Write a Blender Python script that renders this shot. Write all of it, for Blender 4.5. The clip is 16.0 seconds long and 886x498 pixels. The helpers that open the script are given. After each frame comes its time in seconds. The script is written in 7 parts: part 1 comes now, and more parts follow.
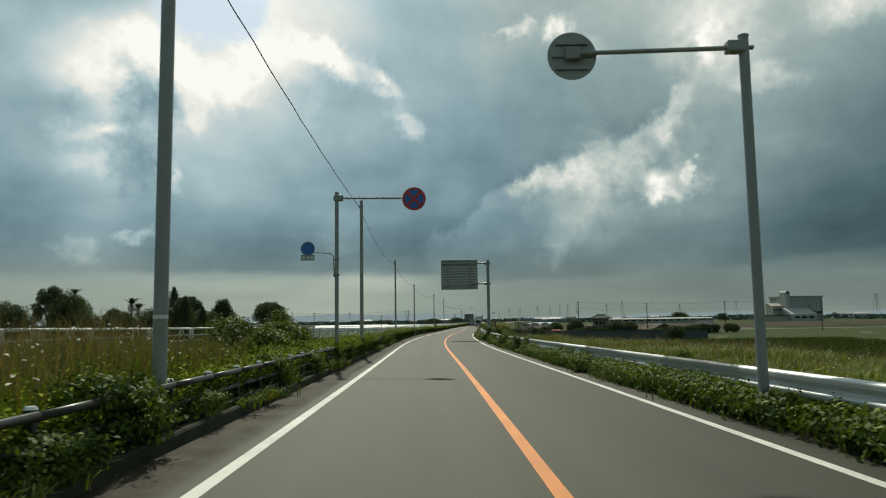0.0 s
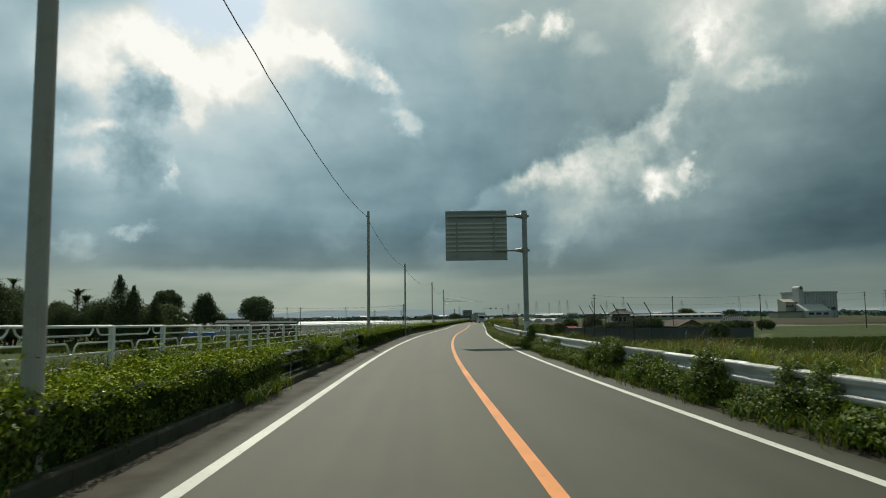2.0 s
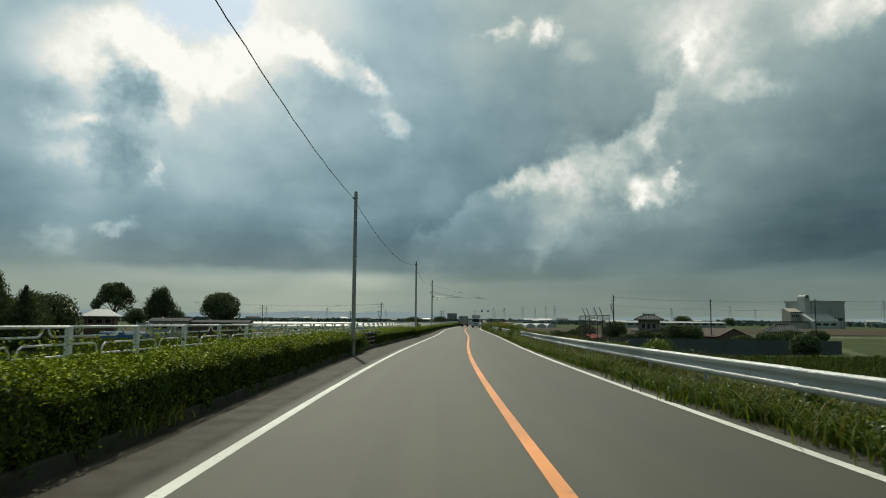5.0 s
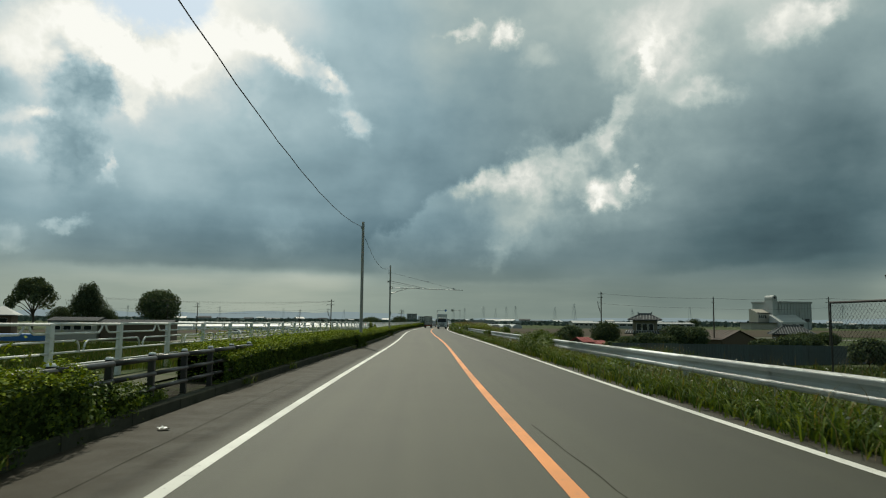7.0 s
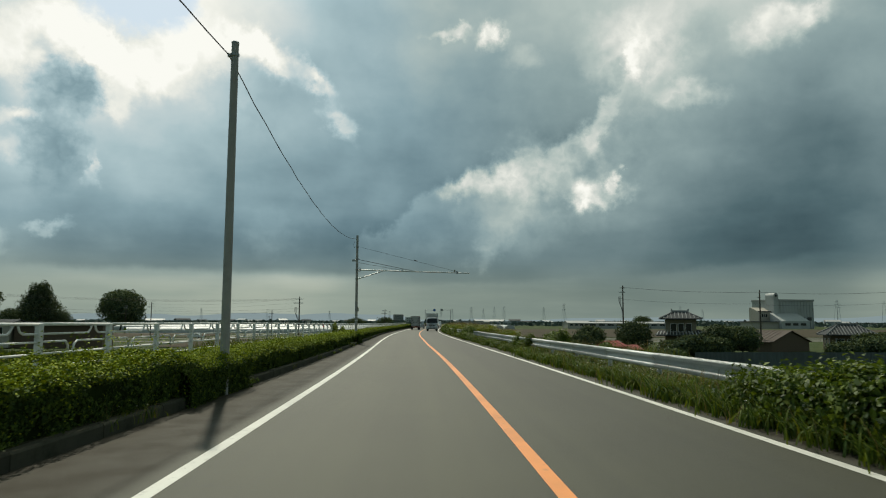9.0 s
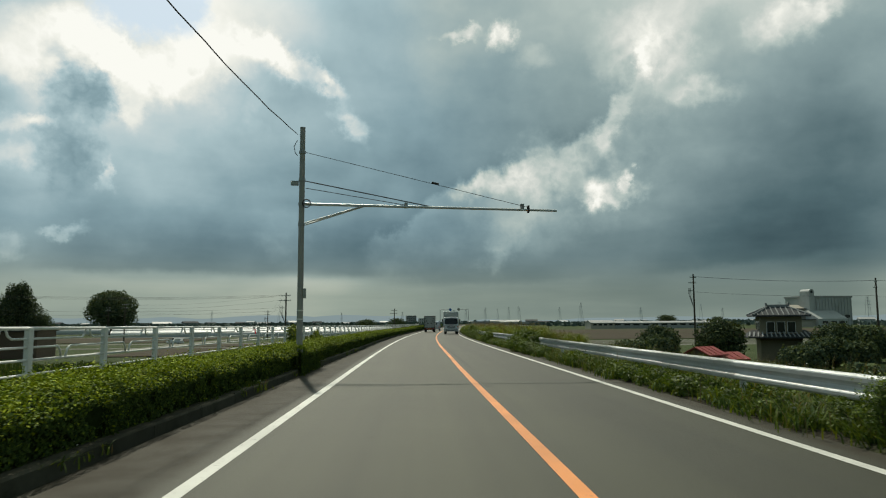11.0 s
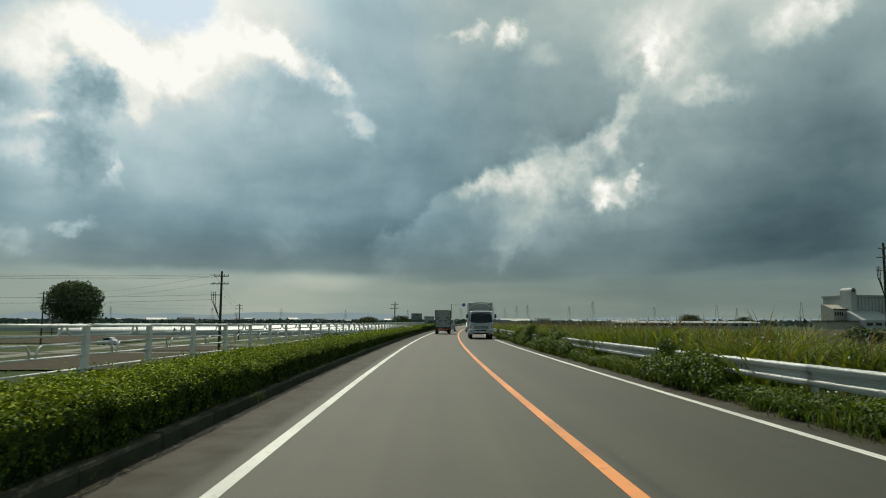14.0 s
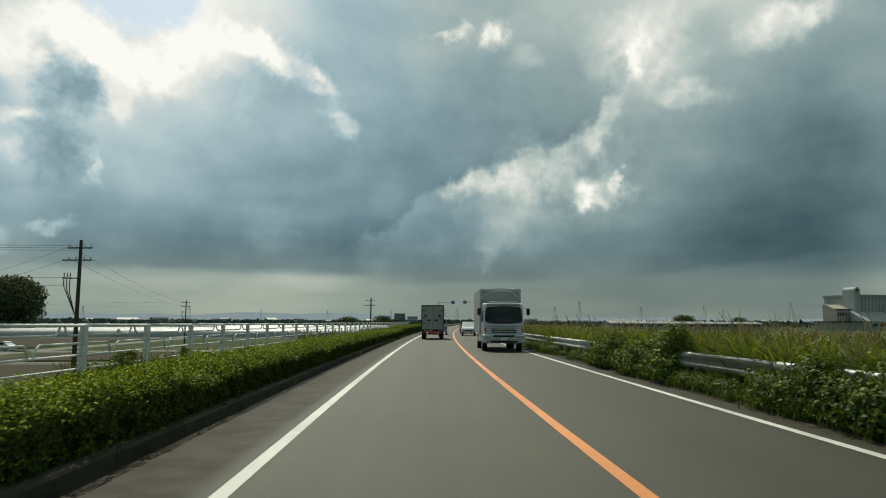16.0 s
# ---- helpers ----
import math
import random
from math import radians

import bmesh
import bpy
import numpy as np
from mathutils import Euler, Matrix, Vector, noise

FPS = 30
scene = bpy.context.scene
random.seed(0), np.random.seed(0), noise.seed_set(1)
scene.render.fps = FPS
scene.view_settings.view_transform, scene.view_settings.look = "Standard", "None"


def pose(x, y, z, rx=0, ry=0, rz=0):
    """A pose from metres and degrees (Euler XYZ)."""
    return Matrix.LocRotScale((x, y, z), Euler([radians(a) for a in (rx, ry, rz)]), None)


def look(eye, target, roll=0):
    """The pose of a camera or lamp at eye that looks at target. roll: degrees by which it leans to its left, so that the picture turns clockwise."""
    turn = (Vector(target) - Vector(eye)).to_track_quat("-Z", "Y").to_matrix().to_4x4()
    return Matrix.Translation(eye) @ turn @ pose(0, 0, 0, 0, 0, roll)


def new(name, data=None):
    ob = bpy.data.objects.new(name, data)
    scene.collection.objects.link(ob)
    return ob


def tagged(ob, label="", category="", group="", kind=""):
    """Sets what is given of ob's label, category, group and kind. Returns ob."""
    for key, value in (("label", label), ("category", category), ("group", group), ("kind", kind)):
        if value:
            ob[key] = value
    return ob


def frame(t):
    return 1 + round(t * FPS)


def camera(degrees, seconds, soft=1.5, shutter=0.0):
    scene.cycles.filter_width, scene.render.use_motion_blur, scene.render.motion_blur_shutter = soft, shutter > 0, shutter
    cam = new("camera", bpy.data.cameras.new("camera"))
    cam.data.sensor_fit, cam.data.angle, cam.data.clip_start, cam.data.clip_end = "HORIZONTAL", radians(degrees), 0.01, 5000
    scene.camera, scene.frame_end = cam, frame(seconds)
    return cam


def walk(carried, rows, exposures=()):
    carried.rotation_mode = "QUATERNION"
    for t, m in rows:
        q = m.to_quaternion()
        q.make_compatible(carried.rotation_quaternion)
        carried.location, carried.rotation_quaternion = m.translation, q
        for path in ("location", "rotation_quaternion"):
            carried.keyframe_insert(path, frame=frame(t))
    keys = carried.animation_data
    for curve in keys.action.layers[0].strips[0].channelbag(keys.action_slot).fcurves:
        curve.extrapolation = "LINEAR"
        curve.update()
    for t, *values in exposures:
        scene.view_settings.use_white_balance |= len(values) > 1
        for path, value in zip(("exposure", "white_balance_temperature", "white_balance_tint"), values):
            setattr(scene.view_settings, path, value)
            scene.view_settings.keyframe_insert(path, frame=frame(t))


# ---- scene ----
cam = camera(64.26, 16.0, soft=1.1, shutter=0.07)

# the drive: seconds, x, y, z, pitch, roll, yaw
DRIVE = [
    (0, 0.00, 0.00, 1.45, 5.71, 0.84, -0.00),
    (0.5, -0.14, 7.27, 1.39, 5.52, 0.53, -0.38),
    (1, -0.25, 14.29, 1.32, 5.36, 0.93, -0.45),
    (1.5, -0.34, 21.41, 1.25, 5.40, 0.85, -0.37),
    (2, -0.48, 28.55, 1.17, 5.41, 0.75, -0.21),
    (2.5, -0.70, 35.63, 1.10, 5.49, 0.70, -0.14),
    (3, -0.84, 42.77, 1.04, 5.59, 0.51, -0.20),
    (5.5, -0.93, 76.12, 0.81, 5.69, -0.68, -2.09),
    (6, -0.92, 82.89, 0.77, 5.72, -0.67, -2.94),
    (6.5, -0.74, 89.75, 0.73, 5.74, -0.58, -3.92),
    (7, -0.44, 96.68, 0.69, 5.74, -0.54, -4.82),
    (7.5, -0.02, 103.55, 0.66, 5.75, -0.46, -5.44),
    (8, 0.39, 110.28, 0.63, 5.77, -0.40, -5.81),
    (8.5, 0.79, 116.92, 0.60, 5.79, -0.28, -5.96),
    (11, 2.75, 151.47, 0.48, 5.90, 0.28, -4.82),
    (11.5, 3.08, 158.35, 0.46, 5.85, 0.04, -4.49),
    (12, 3.40, 165.16, 0.44, 5.85, 0.06, -4.24),
    (12.5, 3.65, 171.96, 0.42, 5.81, 0.02, -4.09),
    (13, 3.92, 178.84, 0.39, 5.79, -0.07, -4.09),
    (13.5, 4.15, 185.71, 0.36, 5.79, -0.20, -4.20),
    (14, 4.45, 192.50, 0.33, 5.77, -0.21, -4.38),
    (14.5, 4.76, 199.29, 0.30, 5.78, -0.19, -4.64),
    (15, 5.12, 206.05, 0.27, 5.82, -0.17, -4.94),
    (15.5, 5.49, 212.80, 0.25, 5.83, -0.23, -5.29),
    (16, 5.96, 219.58, 0.22, 5.81, -0.27, -5.72),
]
walk(cam, [(t, pose(x, y, z, 90 + p, r, w)) for t, x, y, z, p, r, w in DRIVE], exposures=[(0, 0.035), (16, 0.035)])

# ---------------------------------------------------------------- light
SUN_EL, SUN_AZ = 48.7, -9.6          # degrees; azimuth to the right of +y
sun_data = bpy.data.lights.new("sun", "SUN")
sun_data.energy, sun_data.angle, sun_data.color = 3.1, radians(1.2), (1.0, 0.95, 0.78)
sun = new("sun", sun_data)
sun_dir = Vector((math.sin(radians(SUN_AZ)) * math.cos(radians(SUN_EL)), math.cos(radians(SUN_AZ)) * math.cos(radians(SUN_EL)), math.sin(radians(SUN_EL))))
sun.matrix_world = look(sun_dir * 300, (0, 0, 0))


class Net:
    """A small helper to write node trees."""

    def __init__(self, tree):
        self.t = tree
        tree.nodes.clear()

    def n(self, kind, ins=(), **props):
        node = self.t.nodes.new(kind)
        if "operation" in props:
            node.operation = props["operation"]
        if "use_clamp" in props:
            node.use_clamp = props["use_clamp"]
        if "interpolation_type" in props:
            node.interpolation_type = props["interpolation_type"]
        if "data_type" in props:
            node.data_type = props["data_type"]
        if "blend_type" in props:
            node.blend_type = props["blend_type"]
        if "vector_type" in props:
            node.vector_type = props["vector_type"]
        if "feature" in props:
            node.feature = props["feature"]
        if "offset" in props:
            node.offset = props["offset"]
        if "sky_type" in props:
            node.sky_type, node.sun_disc = props["sky_type"], False
            node.sun_elevation, node.sun_rotation = props["sun_elevation"], props["sun_rotation"]
        for k, v in (ins.items() if isinstance(ins, dict) else enumerate(ins)):
            if v is None:
                continue
            if isinstance(v, bpy.types.NodeSocket):
                self.t.links.new(v, node.inputs[k])
            else:
                node.inputs[k].default_value = v
        return node

    def m(self, op, *a, clamp=False):
        return self.n("ShaderNodeMath", a, operation=op, use_clamp=clamp).outputs[0]

    def v(self, op, *a):
        node = self.n("ShaderNodeVectorMath", a, operation=op)
        return node.outputs["Value"] if op in ("LENGTH", "DOT_PRODUCT") else node.outputs[0]

    def ramp(self, fac, stops, interp="LINEAR"):
        node = self.n("ShaderNodeValToRGB", [fac])
        node.color_ramp.interpolation = interp
        el = node.color_ramp.elements
        while len(el) < len(stops):
            el.new(0.5)
        for e, (p, c) in zip(el, stops):
            e.position, e.color = p, (*c, 1)
        return node.outputs[0]

    def noise(self, vec, scale, detail=4.0, rough=0.55, out=0, distortion=0.0):
        return self.n("ShaderNodeTexNoise", {"Vector": vec, "Scale": scale, "Detail": detail, "Roughness": rough, "Distortion": distortion}).outputs[out]

    def remap(self, val, a, b, c, d, smooth=False):
        return self.n("ShaderNodeMapRange", {0: val, 1: a, 2: b, 3: c, 4: d}, interpolation_type="SMOOTHSTEP" if smooth else "LINEAR").outputs[0]

    def mix(self, fac, a, b, blend="MIX"):
        node = self.n("ShaderNodeMix", data_type="RGBA", blend_type=blend)
        for i, val in ((0, fac), (6, a), (7, b)):
            if isinstance(val, bpy.types.NodeSocket):
                self.t.links.new(val, node.inputs[i])
            else:
                node.inputs[i].default_value = val if i == 0 or len(val) == 4 else (*val, 1)
        return node.outputs[2]


def lin(r, g, b):
    """sRGB 0..255 to linear."""
    return tuple(c / 12.92 if c <= 0.04045 else ((c + 0.055) / 1.055) ** 2.4 for c in (r / 255, g / 255, b / 255))


# broken cumulus sky: soft banks of light and shade, puffy heads and crisp rims, as (azimuth, elevation, half width, half height, tilt, amount) in degrees
CLOUD_BANKS = [
    (-20, 18, 12, 5, 25, 0.3), (32, 8, 12, 5, 25, -0.16), (-16, 10, 12, 5, 25, 0.15), (-24, 22, 16, 2, 25, 0.15), (24, 24, 12, 5, 0, 0.16),
    (-8, 22, 12, 5, -25, 0.09), (12, 12, 10, 2, 25, -0.13), (34, 16, 3, 5, 0, -0.1), (-26, 10, 3, 5, 0, 0.12), (-8, 2, 8, 4, 0, 0.09),
    (16, 2, 16, 2, 0, -0.08), (-12, 16, 4, 2.4, 0, 0.1),
]
CLOUD_VEILS = [
    (34, 2, 3, 5, -25, -0.07), (18, 12, 4, 2.4, 0, -0.09), (-16, 24, 4, 2.4, 25, 0.1), (4, 24, 5, 3.5, -25, 0.06), (-28, 18, 10, 2, -25, 0.11),
    (24, 6, 3, 5, 25, 0.06), (12, 18, 8, 4, 25, -0.03), (2, 6, 4, 2.4, 0, -0.06), (-14, 8, 4, 2.4, 25, -0.07), (0, 12, 16, 2, -25, 0.04),
    (20, 20, 4, 2.4, -25, -0.05), (-28, 22, 16, 2, 0, 0.12),
]
CLOUD_PATCHES = [
    (-12, 26, 10, 2, -25, 0.07), (30, 12, 3, 3, 0, -0.04), (-5.2, 2.9, 4.5, 0.75, 0, 0.09), (-17, 3.2, 5.5, 0.55, 0, 0.05),
]
CLOUD_HEADS_WEST = [
    (-26.5, 18.9, 3.35, 2.17, 8, 0.13), (-22.6, 20.1, 2.81, 1.46, -25, 0.15), (-20.6, 19.3, 1.02, 1.34, -40, 0.14), (-17.7, 18.3, 3.35, 1.79, 5, 0.17), (-13.9, 20.2, 2.67, 1.55, -12, 0.13),
    (-15.1, 21.6, 1.11, 0.72, 0, 0.12), (-10.5, 21.2, 2.67, 1.15, -25, 0.17), (-7.3, 20.1, 2.55, 1.01, -32, 0.15), (-4.5, 18.6, 1.85, 0.78, -38, 0.17), (-2.7, 15.6, 1.58, 0.84, -42, 0.17),
]
CLOUD_TOPS_WEST = [
    (-20, 15.8, 1.02, 1.38, 20, 0.12), (-27.5, 13.9, 1.91, 0.84, 5, 0.12), (-25.4, 14.4, 1.07, 0.55, 0, 0.1), (-27.4, 11.7, 1.5, 0.85, 0, 0.08), (-27.5, 5.4, 1.48, 0.78, 0, 0.09),
    (-23.4, 6.6, 1.24, 0.45, 10, 0.13), (-21.1, 10.8, 0.46, 0.99, 10, 0.12), (-22.7, 16.4, 2.49, 1.82, 0, -0.21), (-23.7, 12.4, 1.62, 2.56, 12, -0.14), (-10.4, 16.7, 2.92, 2.14, 0, -0.05),
    (-27.8, 15.9, 1.37, 0.83, 0, -0.05), (-7.5, 6.9, 2.04, 1.62, 0, 0.05),
]
CLOUD_HEADS_EAST = [
    (14.7, 9.8, 4.94, 2.78, 20, 0.07), (17.9, 11.9, 2.81, 2.38, 0, 0.05), (6.4, 22.8, 1.71, 0.42, 0, 0.16), (9.8, 22.7, 0.85, 1, 0, 0.24), (12.2, 21.1, 1.4, 0.93, 0, 0.07),
    (8.1, 11, 1.95, 0.82, 8, 0.17), (10.8, 11.6, 1.38, 1.53, 20, 0.15), (13.6, 12.5, 2.72, 2.14, 15, 0.15), (11.3, 9.9, 2.74, 1.81, 20, 0.06), (17.5, 13.6, 1.51, 1.93, -30, 0.1),
    (18.5, 15.2, 0.88, 2.16, -32, 0.13), (20.1, 21, 2.63, 2.71, 10, 0.13),
]
CLOUD_TOPS_EAST = [
    (23.2, 21.7, 2.97, 2.41, 0, 0.09), (22.6, 18.8, 2.97, 2.06, 0, 0.06), (21.4, 19.5, 0.69, 1.08, 0, 0.12), (25.3, 17.4, 2.54, 0.9, -6, 0.14), (18.4, 10.1, 2.44, 0.97, 0, 0.2),
    (17.1, 9.6, 1.06, 0.71, 25, 0.14), (19.5, 11.1, 0.48, 0.66, 0, 0.18), (20.4, 12.2, 0.43, 0.26, 20, 0.14), (10, 6.5, 2.3, 1.2, 55, 0.08), (8.9, 5.0, 1.4, 0.9, 0, 0.05),
    (32.2, 21.5, 2.6, 1.35, 15, 0.18), (34.4, 21.8, 1.64, 0.88, 10, 0.08), (26.1, 22.1, 2.05, 1.18, 0, -0.06),
]
CLOUD_RIMS = [
    (3.4, 8.7, 5.56, 4.12, 30, 0.12), (10.4, 12.2, 4.61, 5.4, 24, 0.16), (17, 14.6, 4.01, 5.68, 36, 0.16), (20.9, 19, 3.47, 4.99, 68, 0.13),
]
CLOUD_SHELVES = [
    (-17.6, 4.2, 8.76, 3.41, 180, -0.11), (-5.7, 4, 5.36, 3.16, 178, -0.08), (28.6, 4.7, 8, 3.34, 186, -0.08), (8.5, 3.4, 9.13, 2.74, 182, -0.05),
]


def build_world():
    w = bpy.data.worlds.new("cloudy_sky")
    scene.world, w.use_nodes = w, True
    k = Net(w.node_tree)
    d = k.n("ShaderNodeTexCoord").outputs["Generated"]
    s = k.n("ShaderNodeSeparateXYZ", [d])
    dx, dy, dz = s.outputs
    az = k.m("DEGREES", k.m("ARCTAN2", dx, dy))
    el = k.m("DEGREES", k.m("ARCSINE", dz))
    flat = k.n("ShaderNodeCombineXYZ", [az, el, 1.0]).outputs[0]
    # edges torn by noise at three sizes
    sway = k.v("MULTIPLY", k.v("SUBTRACT", k.noise(d, 5.0, 3.0, 0.5, 1), (0.5, 0.5, 0.5)), (3.5, 2.6, 0.0))
    fray = k.v("MULTIPLY", k.v("SUBTRACT", k.noise(d, 24.0, 6.0, 0.62, 1), (0.5, 0.5, 0.5)), (4.0, 3.3, 0.0))
    fine = k.v("MULTIPLY", k.v("SUBTRACT", k.noise(d, 60.0, 3.0, 0.5, 1), (0.5, 0.5, 0.5)), (0.9, 0.8, 0.0))
    loose = k.v("ADD", flat, sway)
    torn = k.v("ADD", k.v("ADD", flat, fray), fine)
    base = k.n("ShaderNodeFloatCurve", [1.0, k.m("MULTIPLY", el, 1 / 60.0, clamp=True)])
    cv = base.mapping.curves[0].points
    for i, (x, y) in enumerate([(0, .50), (1, .56), (2.5 / 60, .52), (4.2 / 60, .45), (0.1, .42), (10 / 60, .47), (16 / 60, .52), (25 / 60, .58)]):
        if i < 2:
            cv[i].location = (x, y)
        else:
            cv.new(x, y)
    base.mapping.update()
    total = base.outputs[0]
    # unseen cloud away from the sun, behind the drive, darkened to deepen shaded sides
    total = k.m("SUBTRACT", total, k.remap(k.m("ABSOLUTE", k.m("SUBTRACT", az, 4.0)), 38.0, 85.0, 0.0, 0.12, True))

    def placed(where, a, e, ra, re, tilt):
        """Along and across a tilted bank, in its half sizes; where is (azimuth, elevation, 1)."""
        c, n = math.cos(radians(tilt)), math.sin(radians(tilt))
        return (k.v("DOT_PRODUCT", where, (c / ra, n / ra, -(a * c + e * n) / ra)), k.v("DOT_PRODUCT", where, (-n / re, c / re, (a * n - e * c) / re)))

    def reach(where, *shape):
        u, v = placed(where, *shape)
        return k.m("SQRT", k.m("MULTIPLY_ADD", u, u, k.m("MULTIPLY", v, v)))

    def lay(total, blobs, where, r0, r1):
        for *shape, amount in blobs:
            total = k.m("ADD", total, k.remap(reach(where, *shape), r0, r1, amount, 0.0, True))
        return total

    def edge(total, blobs, where):
        """A bank that ends crisply on one side and thins out on the other."""
        for *shape, amount in blobs:
            u, v = placed(where, *shape)
            g = k.m("MULTIPLY", k.remap(v, 0.0, 0.22, amount, 0.0, True), k.remap(v, -1.5, 0.0, 0.0, 1.0, True))
            total = k.m("ADD", total, k.m("MULTIPLY", g, k.remap(k.m("ABSOLUTE", u), 0.5, 1.2, 1.0, 0.0, True)))
        return total

    for bank in (CLOUD_BANKS, CLOUD_VEILS, CLOUD_PATCHES):
        total = lay(total, bank, loose, 0.0, 1.7)
    total = edge(total, CLOUD_RIMS, torn)
    total = edge(total, CLOUD_SHELVES, k.v("ADD", flat, k.v("MULTIPLY", fray, (0.5, 0.25, 0.0))))
    heads = 0.0
    for bank in (CLOUD_HEADS_WEST, CLOUD_TOPS_WEST, CLOUD_HEADS_EAST, CLOUD_TOPS_EAST):
        heads = lay(heads, bank, torn, 0.2, 1.6)
    # rounded billows that show on the lit heads, softer mottling elsewhere, fading to the horizon
    puff = k.noise(k.v("ADD", d, k.v("MULTIPLY", k.noise(d, 30.0, 3.0, 0.5, 1), (0.02, 0.02, 0.02))), 22.0, 4.0, 0.5)
    ridge = k.m("SUBTRACT", 0.6, k.m("ABSOLUTE", k.m("SUBTRACT", k.m("MULTIPLY", puff, 4.0), 2.0)))
    deck = k.v("DIVIDE", d, k.n("ShaderNodeCombineXYZ", [k.m("ADD", dz, 0.25)] * 3).outputs[0])
    billow = k.m("SUBTRACT", k.noise(deck, 2.6, 5.0, 0.5), 0.5)
    fade = k.remap(el, 1.5, 9.0, 0.12, 1.0, True)
    total = k.m("ADD", total, k.m("MULTIPLY", heads, k.m("ADD", 0.85, k.m("MULTIPLY", ridge, 1.1))))
    total = k.m("ADD", total, k.m("MULTIPLY", fade, k.m("ADD", k.m("MULTIPLY", billow, 0.26), k.m("MULTIPLY", k.m("SUBTRACT", puff, 0.5), 0.12))))
    streak = k.m("SUBTRACT", k.noise(k.v("MULTIPLY", flat, (0.06, 0.55, 0)), 1.0, 4.0), 0.5)
    total = k.m("ADD", total, k.m("MULTIPLY", streak, k.remap(el, 0.5, 8.5, 0.16, 0.0, True)))
    cloud = k.ramp(total, [
        (0.14, lin(54, 74, 80)), (0.28, lin(82, 104, 108)), (0.42, lin(111, 131, 133)), (0.56, lin(142, 161, 160)),
        (0.70, lin(176, 190, 185)), (0.82, lin(208, 213, 206)), (0.94, lin(236, 237, 228)), (1.0, lin(248, 248, 240))])
    # grey cloud is cooler than its lit heads, low cloud and cloud high overhead are warmer
    cool = k.m("MULTIPLY", k.remap(el, 3.0, 8.0, 0.0, 1.0, True), k.remap(k.m("ADD", total, k.remap(az, -4.0, 7.0, -0.22, 0.0, True)), 0.46, 0.72, 1.0, 0.0, True))
    cool = k.m("MULTIPLY", cool, k.remap(az, 2.0, 18.0, 1.0, 0.25, True))
    cloud = k.mix(cool, cloud, k.mix(1.0, cloud, (0.89, 1.0, 1.12), "MULTIPLY"))
    warm = k.m("ADD", k.remap(el, 1.8, 5.5, 1.0, 0.0, True), k.remap(el, 26.0, 40.0, 0.0, 1.0, True))
    cloud = k.mix(warm, cloud, k.mix(1.0, cloud, (1.11, 1.0, 0.86), "MULTIPLY"))
    sky = k.n("ShaderNodeTexSky", sky_type="NISHITA", sun_elevation=radians(SUN_EL), sun_rotation=radians(SUN_AZ)).outputs[0]
    blue = k.mix(1.0, sky, (0.085, 0.085, 0.085), "MULTIPLY")
    gap = k.remap(reach(torn, -18.4, 24.6, 5.0, 3.9, 10), 0.75, 1.1, 0.95, 0.0, True)
    blue = k.mix(0.8, blue, lin(212, 229, 238))
    col = k.mix(gap, cloud, blue)
    # thin bright cloud round the sun, above the view
    glow = k.v("DOT_PRODUCT", d, tuple(sun_dir))
    gain = k.m("ADD", k.remap(glow, 0.90, 1.0, 0.0, 1.5, True), 1.0)
    col = k.mix(1.0, col, k.n("ShaderNodeCombineXYZ", [gain, gain, gain]).outputs[0], "MULTIPLY")
    below = k.remap(el, -3.0, -0.5, 0.0, 1.0, True)
    col = k.mix(below, lin(95, 105, 95), col)
    bg = k.n("ShaderNodeBackground", {"Color": col, "Strength": 1.0})
    k.n("ShaderNodeOutputWorld", [bg.outputs[0]])


build_world()

# ---------------------------------------------------------------- materials


